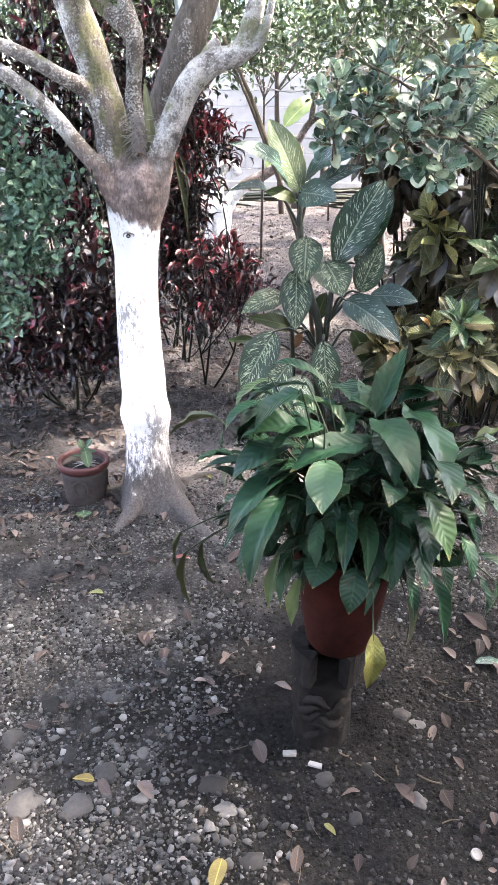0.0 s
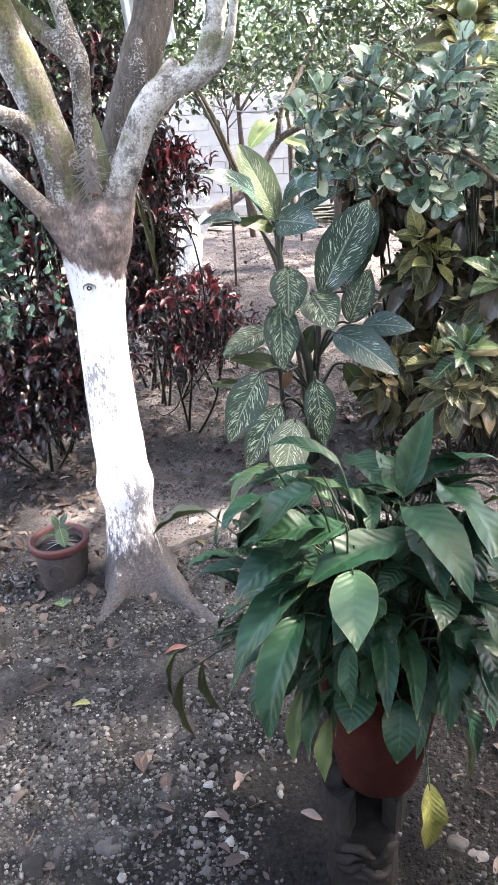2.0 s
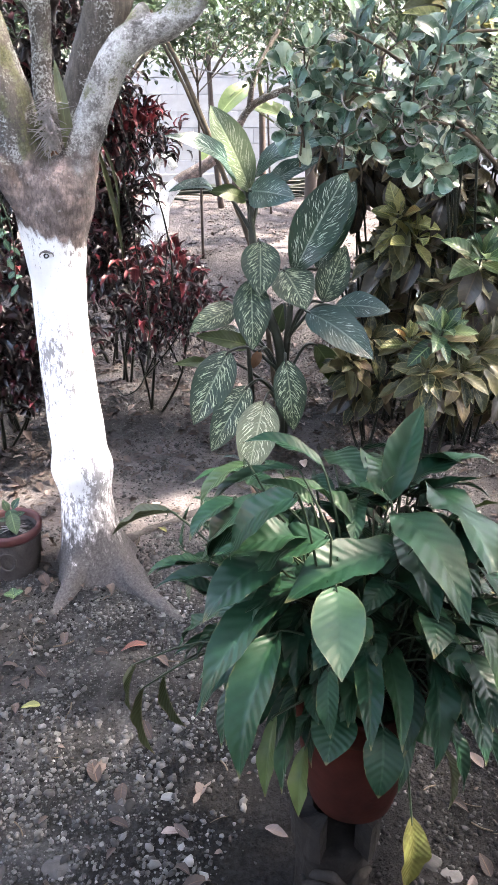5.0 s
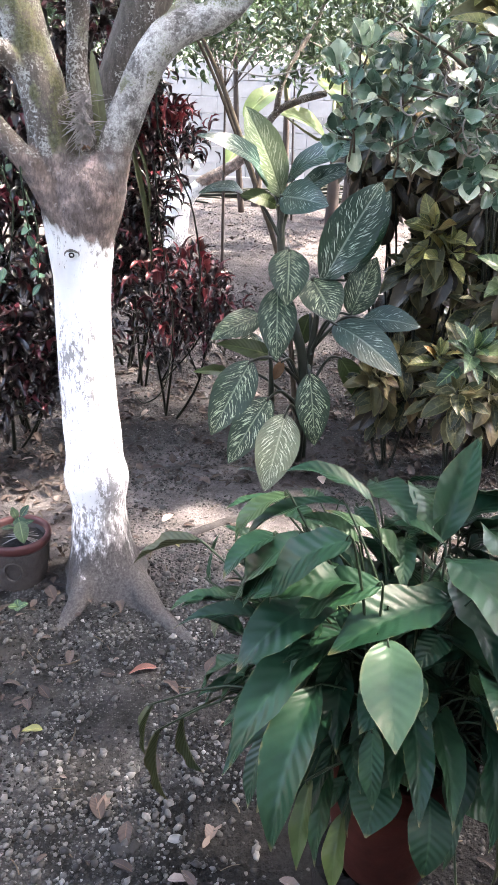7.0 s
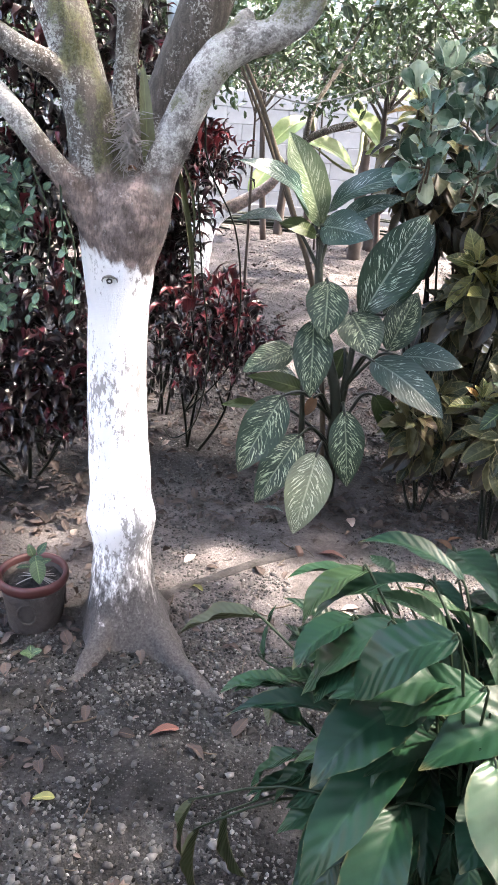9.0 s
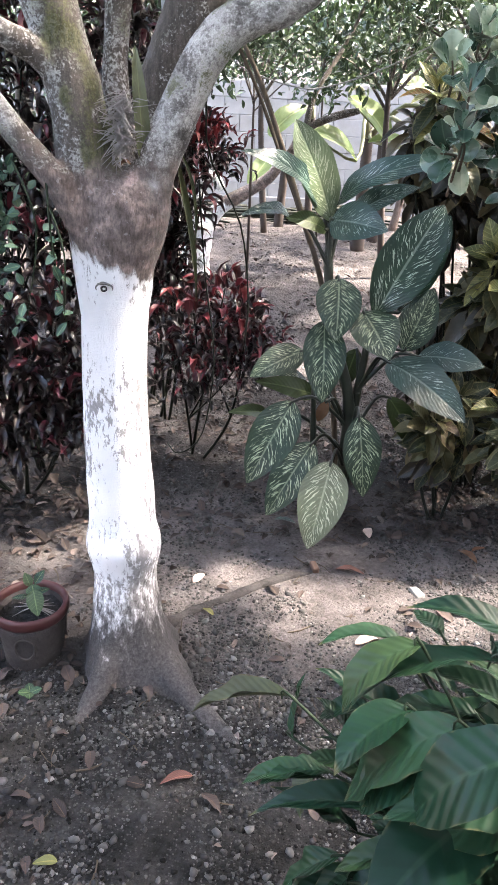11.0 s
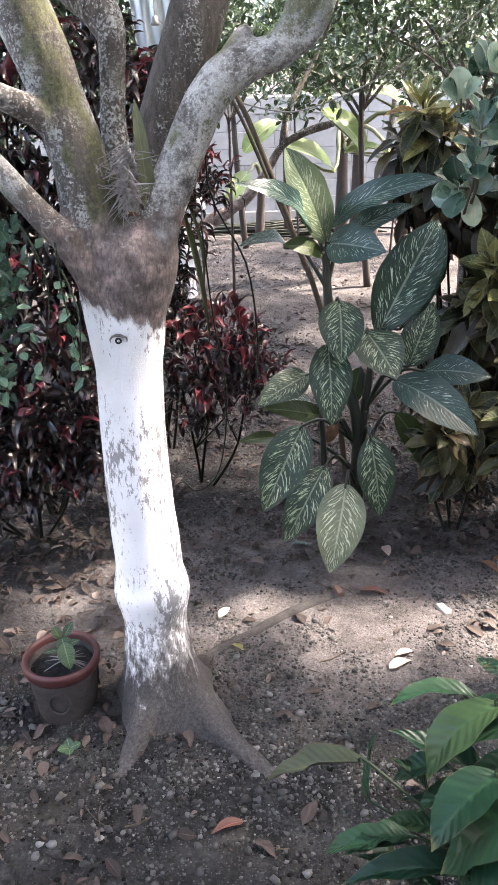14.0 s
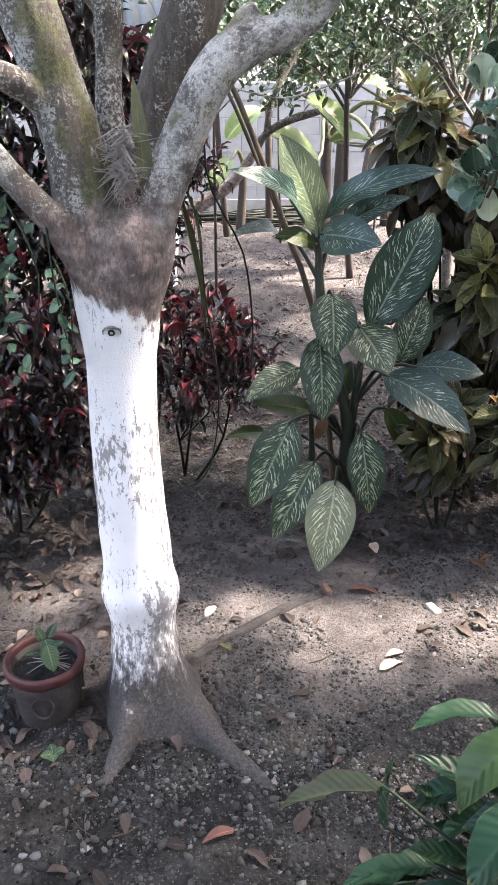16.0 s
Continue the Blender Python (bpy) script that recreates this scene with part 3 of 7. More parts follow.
LILY = leaf_material("peace lily leaf", [(0.0, (0.0050, 0.022, 0.0115)), (0.5, (0.0088, 0.034, 0.0172)), (0.85, (0.015, 0.045, 0.0205)), (1.0, (0.028, 0.055, 0.022))], 0.38, 0.08, (0.030, 0.066, 0.034), 0.30, (0.10, 0.09, 0.04), 10.0, None, 0.34, None, 0.16, 0.10, 0.96)
LILY_PALE = leaf_material("pale peace lily leaf", [(0.0, (0.030, 0.070, 0.036)), (1.0, (0.036, 0.078, 0.040))], 0.38, 0.12, (0.020, 0.050, 0.026), 0.4, (0.085, 0.095, 0.045), 10.0, None, 0.22, None, 0.28, 0.18, 0.90)
LILY_OLIVE = leaf_material("olive peace lily leaf", [(0.0, (0.030, 0.056, 0.020)), (1.0, (0.045, 0.066, 0.020))], 0.42, 0.12, (0.050, 0.075, 0.026), 0.4, (0.10, 0.08, 0.035), 10.0, None, 0.10, None, 0.2, 0.10, 0.95)
LILY_OLD = leaf_material("old peace lily leaf", [(0.0, (0.060, 0.064, 0.016)), (1.0, (0.11, 0.098, 0.024))], 0.5, 0.15, (0.10, 0.10, 0.03), 0.4, (0.12, 0.075, 0.03), 13.0, (0.10, 0.11, 0.03))
LILY_DARK = leaf_material("shaded weathered leaf", [(0.0, (0.020, 0.036, 0.014)), (1.0, (0.045, 0.052, 0.022))], 0.5, 0.1, (0.10, 0.09, 0.04), 0.4, (0.06, 0.04, 0.02), 13.0)
CANE_MID = spotted_leaf("dumb cane leaf", (0.013, 0.036, 0.018), (0.42, 0.50, 0.32), 0.42)
CANE_BLUE = spotted_leaf("dumb cane glossy leaf", (0.020, 0.052, 0.042), (0.34, 0.42, 0.36), 0.32, 0.28)
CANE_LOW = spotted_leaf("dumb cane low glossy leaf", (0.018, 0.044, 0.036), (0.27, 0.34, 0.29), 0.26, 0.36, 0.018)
CANE_DARK = spotted_leaf("dumb cane dark leaf", (0.010, 0.038, 0.019), (0.50, 0.60, 0.46), 0.40, 0.30)
CANE_PALE = spotted_leaf("dumb cane young leaf", (0.130, 0.178, 0.100), (0.43, 0.49, 0.35), 0.46, 0.45, 0.015)
CANE_DUSTY = spotted_leaf("dumb cane dusty leaf", (0.095, 0.120, 0.075), (0.46, 0.50, 0.37), 0.42, 0.5)
CANE_PLAIN = leaf_material("dumb cane back", [(0.0, (0.030, 0.048, 0.014)), (1.0, (0.055, 0.085, 0.022))], 0.5, 0.2, (0.10, 0.14, 0.05), 0.6)
DEAD = leaf_material("dead leaf", [(0.0, (0.020, 0.0150, 0.0130)), (0.40, (0.036, 0.026, 0.023)), (0.78, (0.062, 0.046, 0.041)), (0.94, (0.115, 0.090, 0.080)), (1.0, (0.22, 0.18, 0.165))], 0.75, 0.06, (0.10, 0.06, 0.04), 0.5, (0.05, 0.03, 0.02), 8.0)
DEAD_ORANGE = leaf_material("orange dead leaf", [(0.0, (0.10, 0.052, 0.030)), (1.0, (0.17, 0.092, 0.045))], 0.7, 0.1, (0.15, 0.07, 0.03), 0.5)
DEAD_RED = leaf_material("fallen red leaf", [(0.0, (0.095, 0.040, 0.033)), (1.0, (0.125, 0.058, 0.045))], 0.55, 0.1, (0.30, 0.12, 0.08), 0.6)
DEAD_PINK = leaf_material("bleached fallen leaf", [(0.0, (0.40, 0.27, 0.22)), (1.0, (0.55, 0.42, 0.36))], 0.75, 0.1, (0.35, 0.25, 0.2), 0.5)
DEAD_YELLOW = leaf_material("fallen yellow leaf", [(0.0, (0.17, 0.125, 0.035)), (1.0, (0.14, 0.145, 0.055))], 0.6, 0.1, (0.4, 0.35, 0.1), 0.5)
RED_LEAF = leaf_material("dark red leaf", [(0.0, (0.0085, 0.0072, 0.0074)), (0.62, (0.0150, 0.0105, 0.0110)), (0.80, (0.034, 0.0115, 0.015)), (0.92, (0.085, 0.013, 0.022)), (1.0, (0.17, 0.030, 0.042))], 0.30, 0.08, (0.045, 0.018, 0.020), 0.4, None, 14.0, None, 0.22, None, 0.52)
RED_TOP = leaf_material("young red leaf", [(0.0, (0.020, 0.010, 0.011)), (0.40, (0.060, 0.012, 0.017)), (0.75, (0.17, 0.018, 0.030)), (1.0, (0.30, 0.065, 0.072))], 0.36, 0.18, (0.25, 0.06, 0.05), 0.5, None, 14.0, None, 0.22, None, 0.5)
CROTON = leaf_material("croton leaf", [(0.0, (0.010, 0.017, 0.0095)), (0.40, (0.025, 0.034, 0.016)), (0.70, (0.056, 0.060, 0.029)), (0.90, (0.11, 0.105, 0.052)), (1.0, (0.052, 0.032, 0.023))], 0.40, 0.08, (0.12, 0.112, 0.052), 0.5, (0.15, 0.135, 0.066), 9.0, (0.072, 0.070, 0.033), 0.2, None, 0.24, 0.35, 0.84)
CROTON_BRONZE = leaf_material("bronze croton leaf", [(0.0, (0.012, 0.0110, 0.0085)), (0.45, (0.026, 0.023, 0.015)), (0.75, (0.062, 0.050, 0.030)), (1.0, (0.17, 0.13, 0.065))], 0.36, 0.06, (0.075, 0.050, 0.032), 0.6, (0.14, 0.11, 0.05), 9.0, None, 0.2, None, 0.4, 0.3, 0.93)
CROTON_TOP = leaf_material("yellow croton leaf", [(0.0, (0.05, 0.07, 0.025)), (0.4, (0.13, 0.14, 0.050)), (0.85, (0.30, 0.28, 0.11)), (1.0, (0.26, 0.11, 0.030))], 0.36, 0.12, (0.45, 0.42, 0.16), 0.7, (0.30, 0.26, 0.10), 9.0, (0.10, 0.12, 0.04), 0.3, None, 0.35, 0.6)
CROTON_GREEN = leaf_material("green croton leaf", [(0.0, (0.012, 0.036, 0.021)), (0.6, (0.021, 0.058, 0.030)), (1.0, (0.085, 0.12, 0.050))], 0.34, 0.14, (0.14, 0.20, 0.085), 0.7, None, 9.0, None, 0.3, None, 0.35, 0.5)
CLUSIA = leaf_material("leathery round leaf", [(0.0, (0.012, 0.032, 0.021)), (0.35, (0.036, 0.082, 0.054)), (0.68, (0.085, 0.150, 0.102)), (0.90, (0.23, 0.30, 0.21)), (1.0, (0.55, 0.58, 0.42))], 0.28, 0.08, (0.15, 0.20, 0.14), 0.3, (0.26, 0.31, 0.22), 9.0, None, 0.05, None, 0.5, 0.1, 0.92)
SMALL_GREEN = leaf_material("small green leaf", [(0.0, (0.034, 0.080, 0.056)), (0.6, (0.075, 0.150, 0.105)), (1.0, (0.14, 0.23, 0.15))], 0.4, 0.15)
CITRUS = leaf_material("citrus leaf", [(0.0, (0.016, 0.032, 0.018)), (0.6, (0.036, 0.062, 0.036)), (1.0, (0.085, 0.125, 0.068))], 0.4, 0.12, glow=(0.10, 0.17, 0.07))
BANANA = leaf_material("banana leaf", [(0.0, (0.12, 0.18, 0.065)), (1.0, (0.20, 0.26, 0.11))], 0.45, 0.35, (0.35, 0.42, 0.20), 0.6, None, 40.0, None, 0.2, (0.38, 0.47, 0.18))
FERN = leaf_material("fern", [(0.0, (0.11, 0.16, 0.075)), (1.0, (0.20, 0.26, 0.13))], 0.5, 0.15)
STRAP_GREEN = leaf_material("strap leaf", [(0.0, (0.12, 0.13, 0.070)), (1.0, (0.20, 0.205, 0.125))], 0.45, 0.15, (0.2, 0.22, 0.1), 0.4)
ROOT_DRY = plain("dry air plant", (0.25, 0.23, 0.22), 0.9, 0, 90.0, 0.5)
for mat_, level in ((TERRACOTTA, 0.08), (CONCRETE, 0.06), (ROOT_BARK, 0.08), (GRAVEL, 0.12), (STONE, 0.15), (CRUMB, 0.05), (GREEN_STEM, 0.15), (DARK_STEM, 0.12), (POT_GREY, 0.08), (DRY_STEM, 0.1)):
    mat_.node_tree.nodes["Principled BSDF"].inputs["Specular IOR Level"].default_value = level

# ---- ground ----
def axis(lo, hi, fine, reach):
    mid = list(np.arange(lo, hi + 1e-6, fine))
    out, s, a = [], fine, hi
    while a < reach:
        s *= 1.35
        a += s
        out.append(a)
    back, s, a = [], fine, lo
    while a > -reach:
        s *= 1.35
        a -= s
        back.append(a)
    return back[::-1] + mid + out


gx, gy = axis(-2.2, 2.4, 0.028, 1500), axis(0.2, 5.0, 0.028, 1500)
verts = [(x, y, lift(x, y)) for y in gy for x in gx]
nx = len(gx)
quads = np.array([(j * nx + i, j * nx + i + 1, (j + 1) * nx + i + 1, (j + 1) * nx + i) for j in range(len(gy) - 1) for i in range(nx - 1)])
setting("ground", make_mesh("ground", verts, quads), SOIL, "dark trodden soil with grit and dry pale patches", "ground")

# ---- back wall of painted blocks ----
WALL_Y = 11.0
BASE_Z = 0.42


def box_mesh(name, sx, sy, sz, bevel=0.006, jitter=0.0):
    bm = bmesh.new()
    bmesh.ops.create_cube(bm, size=1)
    bmesh.ops.scale(bm, vec=(sx, sy, sz), verts=bm.verts)
    if bevel:
        bmesh.ops.bevel(bm, geom=bm.edges[:], offset=bevel, segments=1, affect="EDGES")
    for v in bm.verts:
        v.co += Vector((RND.uniform(-1, 1), RND.uniform(-1, 1), RND.uniform(-1, 1))) * jitter
    me = bpy.data.meshes.new(name)
    bm.to_mesh(me)
    bm.free()
    return me


wall = setting("wall_north", box_mesh("wall_core", 16.0, 0.13, 1.62, 0.0), MORTAR, "white painted concrete block wall behind the yard", "wall")
wall.location = (0.5, WALL_Y + 0.08, BASE_Z + 0.81)
wall.matrix_basis = Matrix.Translation((0.5, WALL_Y + 0.08, BASE_Z + 0.81))

foot = setting("wall_footing", box_mesh("wall_footing", 16.0, 0.10, 0.50, 0.01), WALL_FOOT, "grey rendered footing of the block wall", "wall footing")
foot.matrix_basis = Matrix.Translation((0.5, WALL_Y - 0.02, BASE_Z - 0.02))

# ---- unseen plain walls added behind and beside the walk to cut low sky light ----
for nm, sx, sy, x, y, tall in (("wall_south", 12.0, 0.2, 0.5, -2.4, 3.2), ("wall_west", 0.2, 13.0, -5.5, 4.2, 2.6), ("wall_east", 0.2, 13.0, 6.5, 4.2, 2.6)):
    w_ = setting(nm, box_mesh(nm, sx, sy, tall, 0.01), WALL_FOOT, "unseen plain grey wall added to cut low sky light", "wall")
    w_.matrix_basis = Matrix.Translation((x, y, tall / 2 - 0.1))

# ---- far house beyond the wall ----
house = root("house", (4.5, 24.0, 0.5), "far pale house with a metal roof behind the wall", "house")
me = box_mesh("house_wall", 9.0, 5.0, 3.0, 0.02)
part("wall", me, HOUSE_WALL, house, "", Matrix.Translation((4.5, 24.0, 2.0)))
rv = [(-0.2, 21.1, 3.35), (9.3, 21.1, 3.35), (9.3, 24.0, 4.5), (-0.2, 24.0, 4.5), (9.3, 26.9, 3.35), (-0.2, 26.9, 3.35)]
rv = rv + [(x, y, z + 0.08) for x, y, z in rv]
part("roof", make_mesh("roof", rv, [(0, 1, 2, 3), (3, 2, 4, 5), (9, 8, 7, 6), (11, 10, 8, 9), (0, 6, 7, 1), (5, 4, 10, 11)], None, False), HOUSE_ROOF, house, "grey metal roof")

# ---- lime-washed citrus tree ----
RND.seed(101)
tree = root("citrus_tree", (-0.40, 2.70, 0.0), "forked citrus tree with lime-washed trunk and mossy grey limbs", "tree")


def trunk_mesh():
    """Trunk with flared foot, swollen ring and scarred head."""
    sides, rows = 40, 80
    verts, faces, uvs = [], [], []
    for j in range(rows + 1):
        s = j / rows
        z = -0.06 + 1.45 * s
        cx = -0.395 - 0.018 * math.sin(min(z, 1.2) * 2.4) - (0.0 if z < 1.15 else (1.15 - z) * 0.10)
        belly = math.exp(-((z - 0.9) / 0.25) ** 2)
        cx += 0.007 * math.exp(-((z - 0.42) / 0.22) ** 2) - 0.004 * belly
        cy = 2.70
        r = 0.098 - 0.013 * min(max(z, 0) / 1.0, 1.0)
        r += 0.035 * math.exp(-max(z, 0) / 0.07) + 0.014 * math.exp(-((z - 0.42) / 0.045) ** 2) - 0.008 * math.exp(-((z - 0.30) / 0.06) ** 2)
        r -= 0.006 * belly
        if z > 1.12:
            u = min((z - 1.10) / 0.20, 1.0)
            r += 0.020 * u * u * (3 - 2 * u)
        if z > 1.30:
            r *= math.sqrt(max(0.03, 1 - ((z - 1.30) / 0.095) ** 2))
        for k in range(sides):
            a = 2 * math.pi * k / sides
            d = Vector((math.cos(a), math.sin(a), 0))
            flare = 0.0
            if z < 0.30:
                w = (0.30 - max(z, -0.02)) / 0.30
                # buttress roots towards four sides
                for ra, rs in ((-0.70, 0.12), (-2.05, 0.08), (0.75, 0.07), (2.6, 0.05)):
                    flare += rs * w ** 2.4 * max(0.0, math.cos(a - ra)) ** 6
            wide = 1.0
            if z > 1.12:
                wide = 1 + 0.07 * min((z - 1.12) / 0.2, 1) * abs(math.cos(a))
            n = Vector((cx, cy, z)) + d * 0.1
            rr = (r * wide + flare) * (1 + 0.045 * noise.noise(n * 9) + 0.03 * noise.noise(Vector((n.x * 22, n.y * 22, n.z * 9))))
            verts.append((cx + d.x * rr, cy + d.y * rr * 0.95, z))
            uvs.append((k / sides, z))
    for j in range(rows):
        for k in range(sides):
            k2 = (k + 1) % sides
            faces.append((j * sides + k, j * sides + k2, (j + 1) * sides + k2, (j + 1) * sides + k))
    faces.append(tuple(rows * sides + k for k in range(sides)))
    faces.append(tuple(range(sides))[::-1])
    return make_mesh("trunk", verts, faces, uvs)


# a knot on the bark: a ring round a dark hollow
ring = tube_mesh("knot", [(-0.419 + 0.019 * math.cos(a), 2.614 + 0.12 * abs(math.cos(a)) ** 2 * 0.02, 1.131 + 0.012 * math.sin(a)) for a in np.linspace(-0.3, 3.5, 14)], [0.001, 0.0015, 0.002, 0.0025, 0.003, 0.0032, 0.0034, 0.003, 0.0028, 0.003, 0.0025, 0.002, 0.0015, 0.001], 8, 0.6, 120)
part("knot", ring, SCAR_GREY, tree, "small eye-shaped branch scar")
pit = tube_mesh("pit", [(-0.419 + 0.0055 * math.cos(a), 2.613, 1.131 + 0.005 * math.sin(a)) for a in np.linspace(0, 6.283, 12)], [0.0024] * 12, 6, 0.4, 90)
part("pit", pit, ROOT_BARK, tree, "dark hollow of the scar")


def limb(name, pts, radii, mat, label="", lump=0.10):
    return part(name, tube_mesh(name, pts, radii, 18, lump, 7.0, True, 6), mat, tree, label)


def skin_mesh():
    """Trunk and the main limbs as one closed shape, for the skin to flow over the fork."""
    vs, fs = [], []

    def add(v, f):
        fs.extend(tuple(int(i) + len(vs) for i in q) for q in f)
        vs.extend([tuple(p) for p in v])

    me = trunk_mesh()
    add([v.co for v in me.vertices], [tuple(p.vertices) for p in me.polygons])
    bpy.data.meshes.remove(me)
    for pts, radii, lump in (
        ([(-0.415, 2.70, 1.04), (-0.450, 2.69, 1.34), (-0.474, 2.69, 1.505), (-0.500, 2.69, 1.615), (-0.530, 2.69, 1.72), (-0.575, 2.69, 1.85), (-0.66, 2.66, 2.15), (-0.72, 2.6, 2.6)], [0.070, 0.070, 0.061, 0.058, 0.058, 0.055, 0.048, 0.035], 0.10),
        ([(-0.37, 2.73, 1.20), (-0.385, 2.76, 1.405), (-0.402, 2.77, 1.557), (-0.397, 2.78, 1.667), (-0.392, 2.78, 1.77), (-0.42, 2.80, 1.87), (-0.50, 2.85, 2.2), (-0.5, 2.9, 2.6)], [0.040, 0.036, 0.033, 0.031, 0.031, 0.027, 0.024, 0.02], 0.16),
        ([(-0.392, 2.78, 1.75), (-0.43, 2.79, 1.80), (-0.50, 2.82, 1.86), (-0.62, 2.86, 1.99), (-0.75, 2.9, 2.3)], [0.030, 0.028, 0.026, 0.022, 0.016], 0.15),
        ([(-0.37, 2.76, 1.20), (-0.328, 2.86, 1.44), (-0.297, 2.87, 1.592), (-0.242, 2.88, 1.71), (-0.205, 2.88, 1.80), (-0.165, 2.90, 1.93), (-0.08, 2.95, 2.3), (0.0, 3.0, 2.8)], [0.070, 0.064, 0.060, 0.063, 0.064, 0.060, 0.05, 0.035], 0.12),
        ([(-0.395, 2.70, 1.04), (-0.335, 2.69, 1.32), (-0.270, 2.68, 1.478), (-0.215, 2.68, 1.588), (-0.165, 2.685, 1.655), (-0.105, 2.69, 1.688), (-0.045, 2.69, 1.708), (-0.010, 2.69, 1.745), (0.010, 2.69, 1.81), (0.032, 2.69, 1.90), (0.08, 2.68, 2.1), (0.16, 2.6, 2.5)], [0.0650, 0.0540, 0.0450, 0.0430, 0.0430, 0.0410, 0.0400, 0.0350, 0.0310, 0.0290, 0.0260, 0.0180], 0.16),
        ([(-0.020, 2.69, 1.71), (0.030, 2.67, 1.738), (0.060, 2.66, 1.80), (0.080, 2.66, 1.90), (0.13, 2.62, 2.15)], [0.026, 0.016, 0.014, 0.013, 0.010], 0.12),
        ([(-0.150, 2.70, 1.68), (-0.115, 2.71, 1.735), (-0.100, 2.71, 1.755)], [0.030, 0.022, 0.013], 0.25),
        ([(-0.43, 2.67, 1.18), (-0.50, 2.63, 1.335), (-0.57, 2.61, 1.425), (-0.676, 2.60, 1.555), (-0.81, 2.58, 1.655), (-1.05, 2.5, 1.80), (-1.3, 2.4, 2.1)], [0.045, 0.033, 0.028, 0.026, 0.024, 0.020, 0.014], 0.12),
        ([(-0.485, 2.68, 1.54), (-0.54, 2.65, 1.60), (-0.61, 2.61, 1.635), (-0.71, 2.60, 1.69), (-0.82, 2.58, 1.735), (-1.1, 2.5, 1.85), (-1.4, 2.4, 2.15)], [0.036, 0.031, 0.027, 0.024, 0.022, 0.018, 0.012], 0.12),
    ):
        v, f, u = tube(pts, radii, 18, lump, 7.0, True, 6)
        add(v, f)
    # roots that run out from the flared foot over the soil
    for pts, radii in (
        ([(-0.35, 2.66, 0.10), (-0.285, 2.605, 0.055), (-0.21, 2.53, 0.022), (-0.13, 2.45, 0.008), (-0.065, 2.37, -0.004), (0.0, 2.28, -0.022), (0.04, 2.22, -0.05)], [0.050, 0.040, 0.031, 0.026, 0.024, 0.022, 0.018]),
        ([(-0.43, 2.65, 0.10), (-0.452, 2.575, 0.045), (-0.485, 2.48, 0.006), (-0.53, 2.39, -0.014), (-0.58, 2.31, -0.05)], [0.048, 0.036, 0.028, 0.024, 0.018]),
    ):
        v, f, u = tube([(x, y, z + lift(x, y) - 0.022) for x, y, z in pts], radii, 14, 0.25, 9.0, True, 5)
        add(v, f)
    return make_mesh("trunk", vs, fs)


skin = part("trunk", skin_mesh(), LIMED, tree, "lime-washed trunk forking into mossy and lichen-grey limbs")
mod = skin.modifiers.new("skin", "REMESH")
mod.mode, mod.voxel_size, mod.use_smooth_shade = "VOXEL", 0.0065, True
mod = skin.modifiers.new("soften", "SMOOTH")
mod.factor, mod.iterations = 0.5, 5
# surface root on the far side
for pts, rad in (
    ([(-0.33, 2.76, 0.04), (-0.27, 2.87, 0.012), (-0.20, 2.94, 0.006), (-0.10, 3.01, 0.006), (0.02, 3.10, 0.006), (0.15, 3.165, 0.004), (0.24, 3.18, -0.012)], [0.04, 0.022, 0.018, 0.019, 0.020, 0.018, 0.012]),
):
    pts = [(x, y, z + lift(x, y) - (0.022 if i < 2 else 0.010)) for i, (x, y, z) in enumerate(pts)]
    part("root", tube_mesh("root", pts, rad, 12, 0.25, 9.0, True, 5, 1.0), ROOT_BARK, tree, "dusty surface root")

# hanging twigs with small leaves on the low limb
small = [blade("oval", 4, 2, 0.5, 0.12, 0, 0, i) for i in range(3)]
for k, (bx, by, bz, ln) in enumerate(((-0.53, 2.60, 1.36, 0.30), (-0.50, 2.58, 1.30, 0.22), (-0.56, 2.6, 1.40, 0.34))):
    pts = [(bx - 0.02 * k, by, bz), (bx + 0.01, by - 0.03, bz - ln * 0.4), (bx + 0.03 - 0.03 * k, by - 0.02, bz - ln)]
    twig = part("twig", tube_mesh("twig", pts, [0.003, 0.002, 0.001], 5), GREEN_STEM, tree)
    n = 7
    o = np.array([np.array(pts[0]) * (1 - u) + np.array(pts[2]) * u for u in np.linspace(0.3, 1, n)])
    part("leaves", cloud("leaves", small, o, rand_dirs(n, -0.2), np.tile([0.1, -0.7, 0.7], (n, 1)), GEN.uniform(0.026, 0.042, n), GEN.uniform(0.015, 0.024, n)), SMALL_GREEN, twig)

# ---- mostly unseen crown shading the yard: leaf clumps, open gaps where the sun falls through ----
def sunlit(x, y):
    """Where the open gaps of the crown let the sun reach the ground."""
    spots = ((0.02, 3.00, 0.16, 0.16), (0.30, 3.05, 0.22, 0.15), (-0.16, 3.44, 0.15, 0.15), (-0.18, 3.17, 0.15, 0.10), (0.52, 2.93, 0.24, 0.13), (0.66, 3.00, 0.14, 0.10), (0.82, 2.94, 0.20, 0.12), (-0.04, 3.36, 0.10, 0.09), (-0.82, 3.27, 0.14, 0.13), (-0.93, 3.50, 0.10, 0.09), (-0.6, 3.4, 0.10, 0.10), (0.9, 6.3, 0.6, 0.4), (0.35, 5.4, 0.3, 0.2), (1.3, 7.6, 1.0, 0.4))
    n = 0.45 * noise.noise(Vector((x * 6, y * 6, 0.4))) + 0.25 * noise.noise(Vector((x * 17, y * 17, 2.4)))
    return any(((x - a) / c) ** 2 + ((y - b) / d) ** 2 + n < 0.9 for a, b, c, d in spots)


